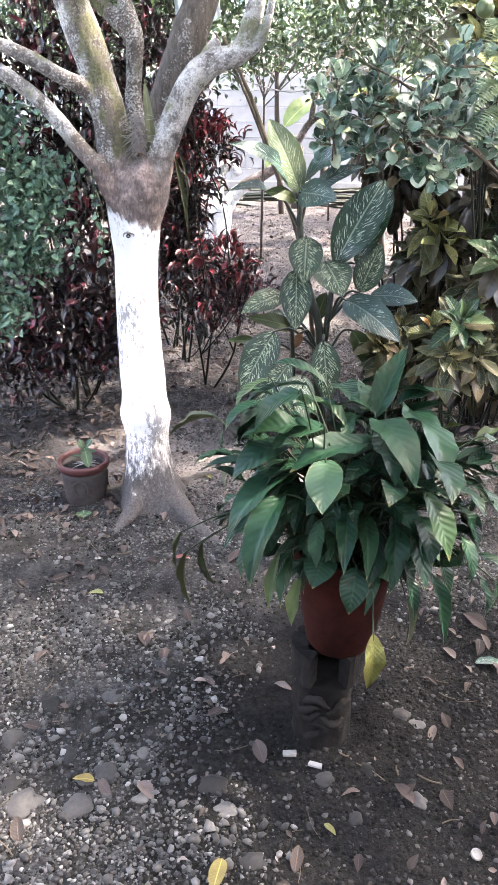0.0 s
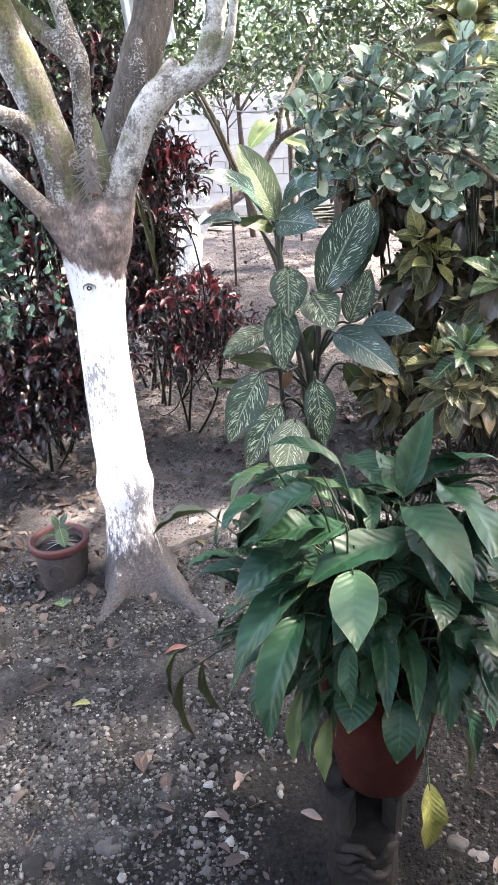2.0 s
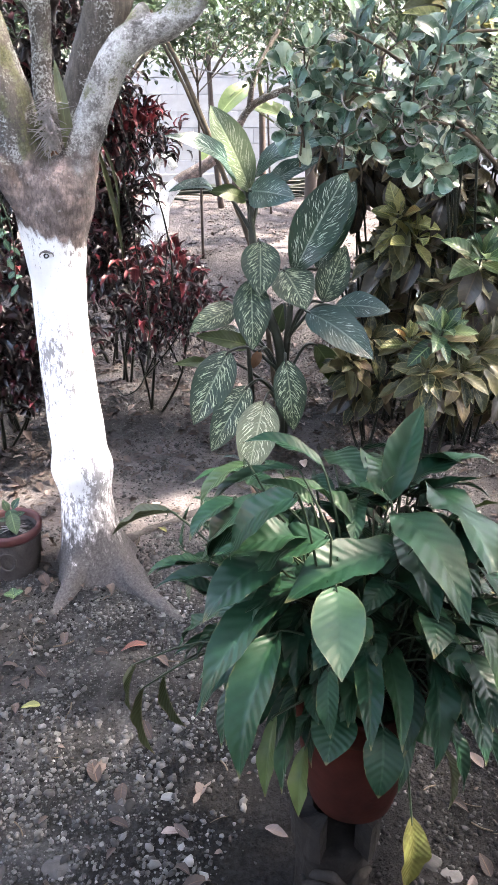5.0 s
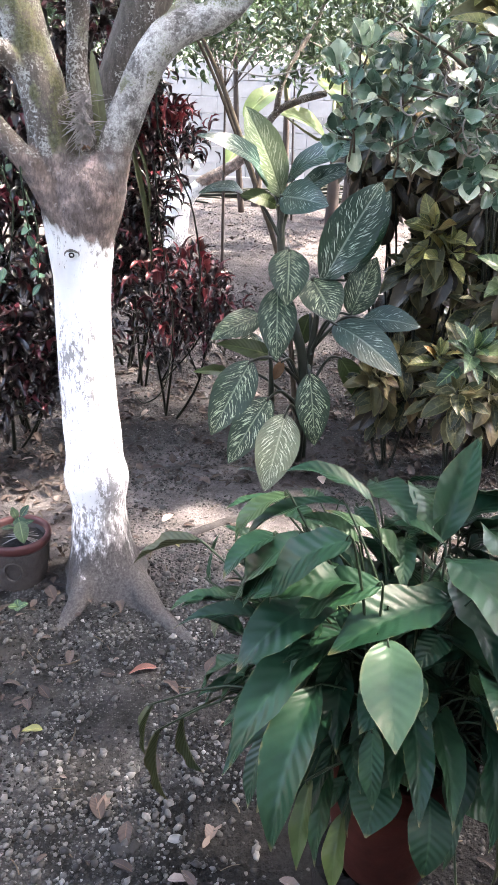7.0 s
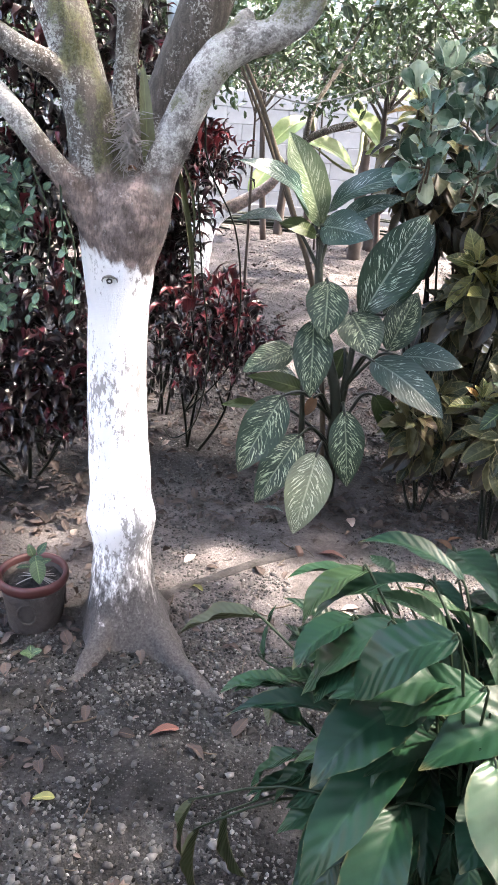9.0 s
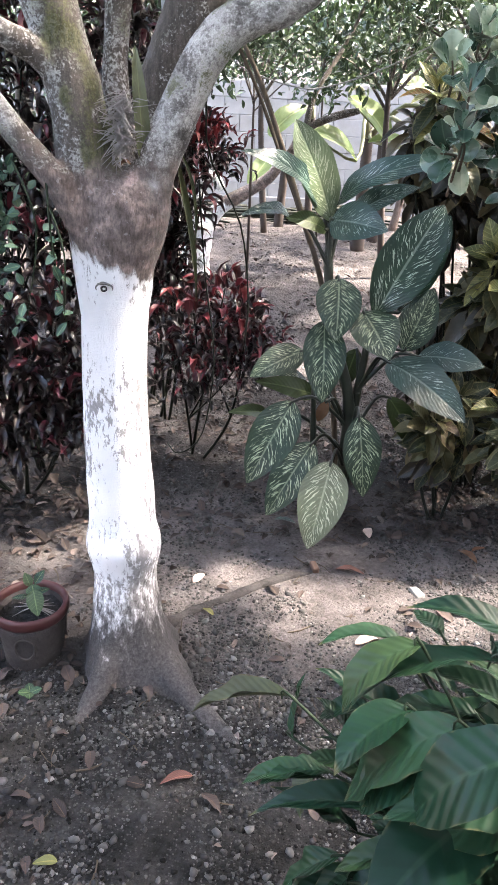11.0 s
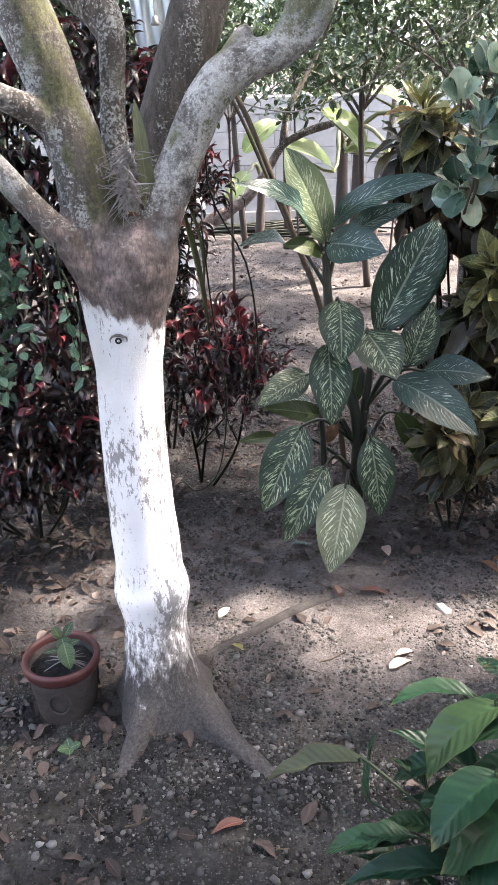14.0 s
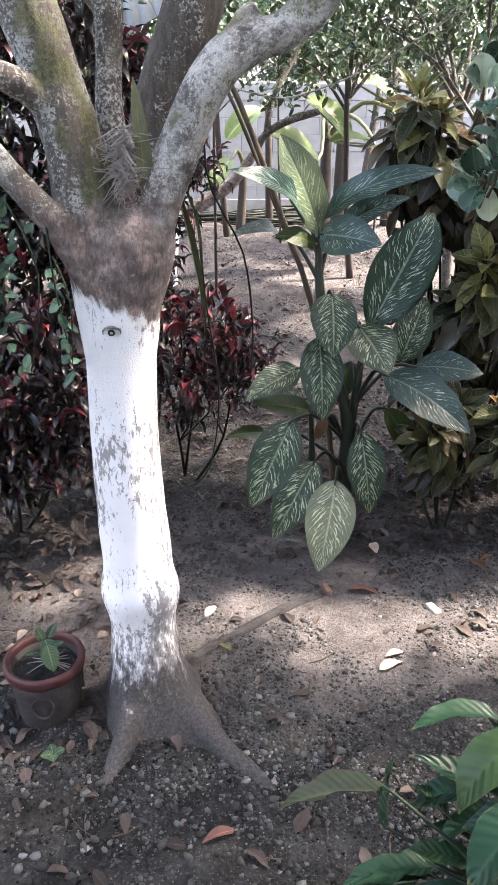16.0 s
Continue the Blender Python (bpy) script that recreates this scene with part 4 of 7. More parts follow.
def crown_points(n, lo, hi, clump=0.22):
    """Leaf places in clumps inside a box, kept out of the open gaps."""
    seeds = GEN.uniform(lo, hi, (max(n // 9, 4), 3))
    pts = seeds[GEN.integers(0, len(seeds), n)] + GEN.normal(0, clump, (n, 3)) * np.array([1, 1, 0.6])
    keep = []
    for i, (x, y, z) in enumerate(pts):
        gx_, gy_ = x - SUN_TO.x * z / SUN_TO.z, y - SUN_TO.y * z / SUN_TO.z
        # crown thinned over the yard's front and tree's side to add sky light
        thin = ((x - 0.35) / 0.8) ** 2 + ((y - 1.95) / 0.85) ** 2 < 1 and GEN.random() < 0.66
        thin = thin or (((x + 0.95) / 0.75) ** 2 + ((y - 1.5) / 1.0) ** 2 < 1 and GEN.random() < 0.60)
        if (not sunlit(gx_, gy_) or GEN.random() < 0.08) and not thin:
            keep.append(i)
    return pts[keep]


citrus_leaf = [blade("oval", 3, 2, 0.5, 0.15, 0, 0, i) for i in range(3)]
pts = crown_points(38000, (-2.4, -1.6, 2.55), (4.9, 7.4, 4.4))
n = len(pts)
crown = part("crown", cloud("crown", citrus_leaf, pts, rand_dirs(n, -0.2), rand_dirs(n, 1.2), GEN.uniform(0.10, 0.17, n), GEN.uniform(0.05, 0.085, n)), CITRUS, tree, "leafy crown with gaps")
tagged(crown, kind="stuff")
for a, b, r in (((-0.72, 2.6, 2.55), (-1.9, 1.7, 3.4), 0.03), ((-0.5, 2.9, 2.55), (-0.9, 4.2, 3.5), 0.02), ((0.0, 3.0, 2.75), (1.3, 4.6, 3.8), 0.034), ((0.16, 2.6, 2.45), (1.7, 2.0, 3.4), 0.02), ((0.0, 3.0, 2.75), (-0.2, 3.4, 3.9), 0.03), ((0.16, 2.6, 2.45), (0.8, 1.4, 3.3), 0.016)):
    a, b = Vector(a), Vector(b)
    mid = (a + b) / 2 + Vector((0, 0, 0.15))
    limb("limb", [a, mid, b], [r, r * 0.7, r * 0.3], BARK_THIN)

# ---- air plant, strap leaf and dry leaf in the fork ----
air = root("air_plant", (-0.372, 2.66, 1.40), "dry grey air plant in the fork of the tree", "air plant")
vs, fs = [], []
for i in range(300):
    a, e = RND.uniform(0, 6.28), RND.uniform(-0.9, 1.2)
    ln = RND.uniform(0.016, 0.032) * (1.7 if e > 0.9 else 1)
    o = Vector((-0.372 + RND.uniform(-0.012, 0.012), 2.645 + RND.uniform(-0.015, 0.01), 1.468 + RND.uniform(-0.065, 0.06)))
    d = Vector((math.cos(a) * math.cos(e), math.sin(a) * math.cos(e), math.sin(e)))
    k = Vector((RND.uniform(-1, 1), RND.uniform(-1, 1), RND.uniform(-1, 0.3))) * ln * 1.5
    v, f, u = tube([o, o + d * ln * 0.6, o + d * ln + k], [0.0013, 0.0011, 0.0007], 4, 0, 8, False, 3)
    fs += [tuple(x + len(vs) for x in q) for q in f]
    vs += v.tolist()
part("tuft", make_mesh("tuft", vs, fs), ROOT_DRY, air)
st = root("strap_leaf_plant", (-0.345, 2.67, 1.40), "upright pale strap leaf growing from the tree fork", "plant")
part("leaf", make_mesh("leaf", *blade("strap", 10, 4, 0.3, 0.4, 0, 0.4, 1, 0.1)), STRAP_GREEN, st, "", leaf_matrix((-0.330, 2.66, 1.38), (-0.345, 2.66, 1.625), (0.3, -1, 0.1), 0.034))
part("leaf", make_mesh("leaf", *blade("strap", 10, 4, 0.5, 0.4, 0, 0.9, 2, 0.08)), LILY_DARK, st, "", leaf_matrix((-0.262, 2.74, 1.40), (-0.215, 2.72, 1.08), (0.5, -1, 0.2), 0.015))
part("leaf", make_mesh("leaf", *blade("strap", 10, 4, 0.9, 0.4, 0, 0.9, 3, 0.06)), LILY_DARK, st, "", leaf_matrix((-0.255, 2.76, 1.42), (-0.235, 2.76, 1.16), (1, -0.6, 0.2), 0.010))
thing("dead_leaf", make_mesh("dead_leaf", *blade("ovate", 7, 4, 1.4, 0.6, 0.2, 0.3, 3)), DEAD_ORANGE, "curled dry brown leaf caught in the tree fork", "dead leaf", leaf_matrix((-0.375, 2.625, 1.392), (-0.350, 2.60, 1.396), (0, -0.5, 1), 0.012))
# vines beside the trunk
for pts, r in (([(-0.18, 2.9, 1.75), (-0.20, 2.85, 1.45), (-0.11, 2.9, 1.25), (-0.08, 2.95, 1.05), (-0.085, 2.95, 0.92)], 0.0025), ([(-0.22, 2.95, 1.35), (-0.2, 2.98, 1.1), (-0.17, 3.0, 0.85), (-0.2, 3.0, 0.62), (-0.27, 3.0, 0.55), (-0.31, 3.05, 0.56)], 0.0024)):
    thing("vine", tube_mesh("vine", pts, [r] * len(pts), 6, 0.3, 20), DARK_STEM, "thin dark vine hanging beside the lime-washed trunk", "vine")

RND.seed(3)
# ---- peace lily in its pot on a round pedestal ----
PX, PY = 0.275, 1.485
pedestal = root("pedestal", (0.245, 1.47, 0), "dark round concrete pedestal with worn relief", "pedestal")
part("drum", lathe("drum", [(0.0, -0.03), (0.078, -0.03), (0.080, 0.0), (0.077, 0.03), (0.075, 0.12), (0.076, 0.19), (0.074, 0.208), (0.0, 0.205)], 40, 0.10), CONCRETE, pedestal, "", Matrix.Translation((0.245, 1.47, 0)))
for k in range(9):
    a = -1.57 + RND.uniform(-0.7, 0.7)
    zz = 0.05 + 0.013 * k
    pts = [(0.245 + 0.079 * math.cos(a + s), 1.47 + 0.079 * math.sin(a + s), zz + 0.016 * math.sin(s * 5 + k)) for s in np.linspace(-0.45, 0.45, 6)]
    part("relief", tube_mesh("relief", pts, [0.004, 0.009, 0.013, 0.011, 0.008, 0.004], 8, 0.6, 30), CONCRETE, pedestal)


def arc_block(a0, a1, r0, r1, z0, z1):
    """A broken piece of a round wall."""
    v, n = [], 7
    for a in np.linspace(a0, a1, n):
        for r, z in ((r0, z0), (r1, z0), (r1 * 1.03, z1), (r0, z1)):
            k = 1 + RND.uniform(-0.04, 0.04)
            v.append((0.245 + r * k * math.cos(a), 1.47 + r * k * math.sin(a), z + (RND.uniform(-0.012, 0.008) if z == z1 else 0)))
    f = [(i * 4 + c, (i + 1) * 4 + c, (i + 1) * 4 + (c + 1) % 4, i * 4 + (c + 1) % 4) for i in range(n - 1) for c in range(4)] + [(3, 2, 1, 0), tuple((n - 1) * 4 + c for c in range(4))]
    return make_mesh("rim_piece", v, f, None, False)


for a0, a1 in ((-3.5, -2.1), (-1.0, 0.3), (0.6, 2.5)):
    part("rim_piece", arc_block(a0, a1, 0.052, 0.088, 0.205, 0.30), CONCRETE, pedestal, "broken upright rim")

pot = root("plant_pot", (PX, PY, 0.285), "terracotta flower pot on the pedestal, colour darkened for the lily's shade", "flower pot")
part("body", lathe("body", [(0.0, 0.292), (0.074, 0.292), (0.084, 0.305), (0.091, 0.34), (0.104, 0.42), (0.117, 0.53), (0.120, 0.56), (0.110, 0.56), (0.106, 0.54), (0.0, 0.535)], 44, 0.02), TERRACOTTA, pot, "", Matrix.Translation((PX, PY, 0)))
part("rim", lathe("rim", [(0.116, 0.535), (0.127, 0.54), (0.131, 0.555), (0.130, 0.585), (0.125, 0.592), (0.112, 0.588), (0.109, 0.55)], 44, 0.02, False), TERRACOTTA, pot, "thick rolled rim", Matrix.Translation((PX, PY, 0)))

lily = root("peace_lily", (PX, PY, 0.54), "large peace lily with drooping dark green leaves in a pot", "potted plant")
LILY_MESHES = []
for i in range(12):
    me = make_mesh("lily_leaf", *blade("drip", 16, 8, 0.55 + 0.22 * (i % 5), 0.10 + 0.07 * (i % 3), 0.12 + 0.05 * (i % 4), 0.30 * (i % 3 - 1), i))
    me.materials.append(LILY)
    LILY_MESHES.append(me)


def lily_kind(mat, bend, fold, wave, twist, seed):
    me = make_mesh("lily_leaf", *blade("drip", 16, 8, bend, fold, wave, twist, seed))
    me.materials.append(mat)
    return me


LILY_KINDS = {
    "old": (lily_kind(LILY_OLD, 0.9, 0.2, 0.20, 0.3, 40), "yellowing leaf"),
    "olive": (lily_kind(LILY_OLIVE, 0.8, 0.2, 0.20, 0.3, 42), "olive fading leaf"),
    "dark": (lily_kind(LILY_DARK, 0.8, 0.3, 0.15, 0.2, 41), "weathered brown-green leaf"),
    "pale": (lily_kind(LILY_PALE, 0.35, 0.12, 0.16, 0.1, 43), "pale leaf with a worn yellow edge"),
    "arch": (lily_kind(LILY, 1.5, 0.15, 0.12, 0.2, 44), "long arching leaf"),
    "up": (lily_kind(LILY, 0.3, 0.35, 0.12, 0.5, 45), "upright young leaf"),
}
HEART = np.array([PX, PY, 0.62])


def lily_leaf(base, tip, width, kind="", under=2):
    """A peace lily leaf from where its blade begins to its tip, with its stalk out of the pot."""
    base, tip = np.array(base), np.array(tip)
    out = (base + tip) / 2 - HEART
    out /= np.linalg.norm(out)
    up = out * 0.7 + np.array([RND.uniform(-0.15, 0.15), -0.15, 0.55 + RND.uniform(-0.15, 0.15)])
    if kind == "up":
        up = np.array([-0.5, -0.8, 0.4])
    me, label = LILY_KINDS.get(kind) or (RND.choice(LILY_MESHES), "")
    leaf = part("leaf", me, None, lily, label, leaf_matrix(base, base + (tip - base) * 1.04, up, width * 1.20))
    foot = np.array([PX + RND.uniform(-0.07, 0.07), PY + RND.uniform(-0.06, 0.06), 0.54])
    knee = foot * 0.45 + base * 0.55 + np.array([0, 0, 0.05 if base[2] > 0.6 else 0.10])
    part("stalk", tube_mesh("stalk", [foot, knee, base, base * 0.9 + tip * 0.1], [0.0030, 0.0024, 0.0020, 0.0012], 5, 0, 8, False, 4), GREEN_STEM, leaf)
    # shaded leaves that lie under this one, nearer to the heart of the plant
    for k in range(under if kind not in ("dark", "old", "up") and base[2] > 0.6 else 0):
        b = base + (HEART - base) * RND.uniform(0.10, 0.30) + np.array([RND.uniform(-0.045, 0.045), RND.uniform(-0.02, 0.04), RND.uniform(-0.05, 0.01)])
        t = tip + (HEART - tip) * RND.uniform(0.08, 0.22) + np.array([RND.uniform(-0.05, 0.05), RND.uniform(-0.02, 0.04), RND.uniform(-0.02, 0.03)])
        lily_leaf(b, t, min(0.06, width * RND.uniform(0.8, 1.1)), "", 0)


lily_leaf((0.206, 1.400, 0.852), (0.189, 1.260, 0.800), 0.068, "pale")
lily_leaf((0.321, 1.480, 0.855), (0.135, 1.420, 0.811), 0.072)
lily_leaf((0.149, 1.500, 0.842), (0.004, 1.410, 0.789), 0.078)
lily_leaf((0.188, 1.600, 0.819), (0.143, 1.480, 0.774), 0.043)
lily_leaf((0.148, 1.430, 0.994), (0.050, 1.460, 0.871), 0.071)
lily_leaf((0.098, 1.500, 0.956), (0.001, 1.530, 0.818), 0.063)
lily_leaf((0.215, 1.600, 0.947), (0.080, 1.660, 0.972), 0.035, "arch")
lily_leaf((0.173, 1.600, 0.947), (0.017, 1.620, 0.856), 0.037, "arch")
lily_leaf((0.001, 1.630, 0.747), (-0.085, 1.620, 0.735), 0.030)
lily_leaf((-0.050, 1.660, 0.838), (-0.171, 1.710, 0.763), 0.028, "dark")
lily_leaf((0.267, 1.800, 0.883), (0.289, 1.620, 0.896), 0.064)
lily_leaf((0.369, 1.800, 0.870), (0.315, 1.630, 0.879), 0.070)
lily_leaf((0.393, 1.750, 0.903), (0.317, 1.800, 0.868), 0.022)
lily_leaf((0.345, 1.640, 0.854), (0.425, 1.740, 1.001), 0.055, "up")
lily_leaf((0.418, 1.760, 0.881), (0.489, 1.680, 0.907), 0.047)
lily_leaf((0.397, 1.690, 0.856), (0.576, 1.740, 0.871), 0.057)
lily_leaf((0.423, 1.700, 0.849), (0.464, 1.400, 0.808), 0.098)
lily_leaf((0.325, 1.550, 0.885), (0.385, 1.330, 0.829), 0.075)
lily_leaf((0.331, 1.570, 0.889), (0.243, 1.650, 0.868), 0.028)
lily_leaf((0.286, 1.640, 0.866), (0.263, 1.540, 0.829), 0.033)
lily_leaf((0.344, 1.580, 0.779), (0.386, 1.380, 0.801), 0.043)
lily_leaf((0.395, 1.550, 0.773), (0.402, 1.400, 0.788), 0.039)
lily_leaf((0.310, 1.460, 0.821), (0.252, 1.400, 0.798), 0.038)
lily_leaf((0.400, 1.480, 0.735), (0.425, 1.300, 0.753), 0.045)
lily_leaf((0.431, 1.480, 0.816), (0.450, 1.280, 0.816), 0.076)
lily_leaf((0.412, 1.350, 0.805), (0.460, 1.270, 0.688), 0.055)
lily_leaf((0.347, 1.390, 0.800), (0.328, 1.290, 0.801), 0.052)
lily_leaf((0.361, 1.400, 0.716), (0.344, 1.270, 0.602), 0.046)
lily_leaf((0.395, 1.370, 0.705), (0.411, 1.250, 0.630), 0.049)
lily_leaf((0.401, 1.460, 0.678), (0.407, 1.330, 0.681), 0.036)
lily_leaf((0.411, 1.380, 0.728), (0.423, 1.270, 0.674), 0.053)
lily_leaf((0.454, 1.350, 0.595), (0.486, 1.300, 0.445), 0.033)
lily_leaf((0.394, 1.370, 0.599), (0.414, 1.310, 0.495), 0.026)
lily_leaf((0.419, 1.410, 0.476), (0.418, 1.360, 0.387), 0.022, "dark")
lily_leaf((0.265, 1.430, 0.715), (0.245, 1.280, 0.642), 0.039)
lily_leaf((0.279, 1.430, 0.739), (0.269, 1.370, 0.717), 0.032)
lily_leaf((0.303, 1.420, 0.587), (0.283, 1.330, 0.536), 0.023)
lily_leaf((0.326, 1.420, 0.598), (0.302, 1.300, 0.520), 0.028)
lily_leaf((0.196, 1.380, 0.711), (0.189, 1.310, 0.635), 0.031)
lily_leaf((0.187, 1.420, 0.704), (0.193, 1.350, 0.563), 0.030)
lily_leaf((0.150, 1.410, 0.647), (0.115, 1.300, 0.535), 0.034)
lily_leaf((0.157, 1.340, 0.585), (0.139, 1.280, 0.502), 0.028, "olive")
lily_leaf((0.122, 1.420, 0.754), (0.048, 1.270, 0.616), 0.064)
lily_leaf((0.110, 1.360, 0.634), (0.087, 1.290, 0.540), 0.024, "olive")
lily_leaf((0.169, 1.480, 0.747), (0.142, 1.360, 0.686), 0.038)
lily_leaf((0.148, 1.480, 0.780), (-0.003, 1.360, 0.666), 0.062)
lily_leaf((0.141, 1.500, 0.728), (0.025, 1.420, 0.642), 0.044)
lily_leaf((0.053, 1.440, 0.645), (0.022, 1.380, 0.552), 0.031)
lily_leaf((0.014, 1.580, 0.662), (-0.050, 1.590, 0.573), 0.031)
lily_leaf((0.032, 1.560, 0.640), (-0.046, 1.600, 0.535), 0.026)
lily_leaf((-0.006, 1.680, 0.701), (-0.028, 1.640, 0.654), 0.038, "dark")
lily_leaf((0.237, 1.450, 0.727), (0.222, 1.380, 0.637), 0.033)
lily_leaf((0.240, 1.400, 0.653), (0.223, 1.340, 0.594), 0.024)
lily_leaf((-0.134, 1.600, 0.540), (-0.151, 1.580, 0.438), 0.029, "dark")
lily_leaf((-0.125, 1.600, 0.478), (-0.113, 1.580, 0.322), 0.027, "dark")
lily_leaf((-0.083, 1.610, 0.502), (-0.047, 1.590, 0.381), 0.042, "dark")
lily_leaf((0.322, 1.280, 0.480), (0.313, 1.250, 0.354), 0.042, "old")
lily_leaf((0.286, 1.500, 0.812), (0.266, 1.440, 0.745), 0.031)
lily_leaf((0.243, 1.560, 0.776), (0.220, 1.460, 0.752), 0.042)
lily_leaf((0.101, 1.560, 0.766), (0.052, 1.500, 0.695), 0.043)
lily_leaf((0.090, 1.720, 0.869), (0.143, 1.640, 0.869), 0.034)
lily_leaf((0.222, 1.740, 0.865), (0.244, 1.640, 0.850), 0.030)
lily_leaf((0.488, 1.460, 0.773), (0.551, 1.360, 0.742), 0.039)
lily_leaf((0.526, 1.430, 0.724), (0.547, 1.360, 0.643), 0.046)
lily_leaf((0.510, 1.370, 0.686), (0.522, 1.300, 0.615), 0.034)
lily_leaf((0.522, 1.600, 0.755), (0.607, 1.500, 0.759), 0.044)
lily_leaf((0.567, 1.630, 0.812), (0.641, 1.600, 0.727), 0.034)
lily_leaf((0.600, 1.650, 0.790), (0.695, 1.700, 0.798), 0.029, "olive")
lily_leaf((0.595, 1.600, 0.827), (0.674, 1.600, 0.783), 0.036)
lily_leaf((0.566, 1.460, 0.767), (0.614, 1.400, 0.694), 0.036)
lily_leaf((0.551, 1.400, 0.623), (0.619, 1.350, 0.606), 0.031)
lily_leaf((0.566, 1.380, 0.575), (0.579, 1.330, 0.496), 0.031)
lily_leaf((0.607, 1.380, 0.560), (0.598, 1.360, 0.495), 0.024)
lily_leaf((0.520, 1.680, 0.803), (0.572, 1.650, 0.832), 0.026, "olive")
lily_leaf((0.494, 1.740, 0.826), (0.567, 1.700, 0.811), 0.032)
lily_leaf((0.488, 1.420, 0.600), (0.499, 1.360, 0.518), 0.047)
lily_leaf((0.577, 1.410, 0.751), (0.605, 1.360, 0.674), 0.040)
lily_leaf((0.616, 1.550, 0.779), (0.668, 1.480, 0.696), 0.054)
lily_leaf((0.638, 1.600, 0.816), (0.708, 1.560, 0.730), 0.055)
lily_leaf((0.108, 1.720, 0.865), (-0.009, 1.720, 0.869), 0.036, "", 1)
lily_leaf((0.086, 1.620, 0.954), (0.003, 1.600, 0.876), 0.052, "arch", 2)
lily_leaf((-0.010, 1.620, 0.747), (-0.104, 1.640, 0.713), 0.030, "", 1)
lily_leaf((0.067, 1.560, 0.917), (-0.017, 1.520, 0.868), 0.048, "", 2)
lily_leaf((0.062, 1.680, 0.797), (-0.008, 1.700, 0.754), 0.036, "", 1)
lily_leaf((0.037, 1.680, 0.752), (-0.011, 1.700, 0.798), 0.030, "", 0)
lily_leaf((0.100, 1.660, 0.777), (0.016, 1.660, 0.750), 0.038, "", 1)
lily_leaf((0.054, 1.640, 0.731), (-0.026, 1.660, 0.736), 0.034, "", 1)
lily_leaf((0.163, 1.760, 0.856), (0.131, 1.800, 0.867), 0.030, "", 0)
lily_leaf((-0.037, 1.700, 0.728), (-0.022, 1.740, 0.805), 0.014, "", 0)
RND.seed(7)
# leaves behind and inside the clump
for i in range(95):
    a = RND.uniform(-0.35, 3.5) if i < 75 else RND.uniform(0, 2 * math.pi)
    front = math.sin(a) < -0.1
    e = RND.uniform(-0.1, 1.2)
    k = RND.uniform(0.45, 0.68) if front else RND.uniform(0.55, 0.98)
    d = np.array([math.cos(a) * math.cos(e), math.sin(a) * math.cos(e), math.sin(e)])
    base = HEART + d * np.array([0.20, 0.22, 0.22]) * k
    turn = a + RND.uniform(-0.4, 0.4)
    flat = np.array([math.cos(turn), math.sin(turn), 0])
    ln = RND.uniform(0.11, 0.17) * (0.7 if front else 1.0)
    drop = RND.uniform(0.3, 1.2) if e < 0.6 else RND.uniform(0.0, 0.7)
    tip = base + (flat * math.cos(drop) - np.array([0, 0, 1]) * math.sin(drop)) * ln
    lily_leaf(base, tip, RND.uniform(0.040, 0.062), "", 0)
# bare stalks that fan out of the pot
for i in range(46):
    a, r = RND.uniform(0, 6.28), RND.uniform(0.04, 0.17)
    f = Vector((PX + RND.uniform(-0.08, 0.08), PY + RND.uniform(-0.07, 0.07), 0.54))
    t = Vector((PX + r * math.cos(a), PY + 0.03 + r * math.sin(a), RND.uniform(0.76, 0.88)))
    part("stalk", tube_mesh("stalk", [f, f.lerp(t, 0.5) + Vector((0, 0, 0.02)), t], [0.0032, 0.0026, 0.0016], 5, 0, 8, False, 3), RND.choice((GREEN_STEM, GREEN_STEM, LILY_DARK, DRY_STEM)), lily)

# ---- dumb cane ----
cane = root("dumb_cane", (0.36, 3.72, 0.0), "tall dumb cane with cream-streaked dark green leaves", "plant")
for pts, r in (([(0.37, 3.70, -0.03), (0.379, 3.70, 0.37), (0.362, 3.70, 0.53), (0.304, 3.70, 0.705), (0.264, 3.70, 0.868), (0.244, 3.71, 1.02), (0.238, 3.72, 1.17)], [0.028, 0.024, 0.022, 0.021, 0.020, 0.017, 0.011]), ([(0.40, 3.74, -0.03), (0.40, 3.72, 0.40), (0.416, 3.71, 0.634), (0.43, 3.72, 0.80)], [0.022, 0.018, 0.015, 0.010]), ([(0.24, 3.66, -0.03), (0.235, 3.66, 0.3), (0.22, 3.66, 0.55)], [0.016, 0.014, 0.009])):
    part("stem", tube_mesh("stem", pts, r, 12, 0.08, 25), CANE_STEM, cane)
CANE_KINDS = {"mid": CANE_MID, "blue": CANE_BLUE, "low": CANE_LOW, "dark": CANE_DARK, "open": CANE_BLUE, "pale": CANE_PALE, "pale2": CANE_DUSTY, "plain": CANE_PLAIN, "dead": DEAD_ORANGE}
CANE_LABELS = {"pale": "upright pale young leaf", "pale2": "dusty drooping leaf", "plain": "leaf seen from its plain back", "dead": "withered orange leaf", "dark": "large glossy dark leaf"}


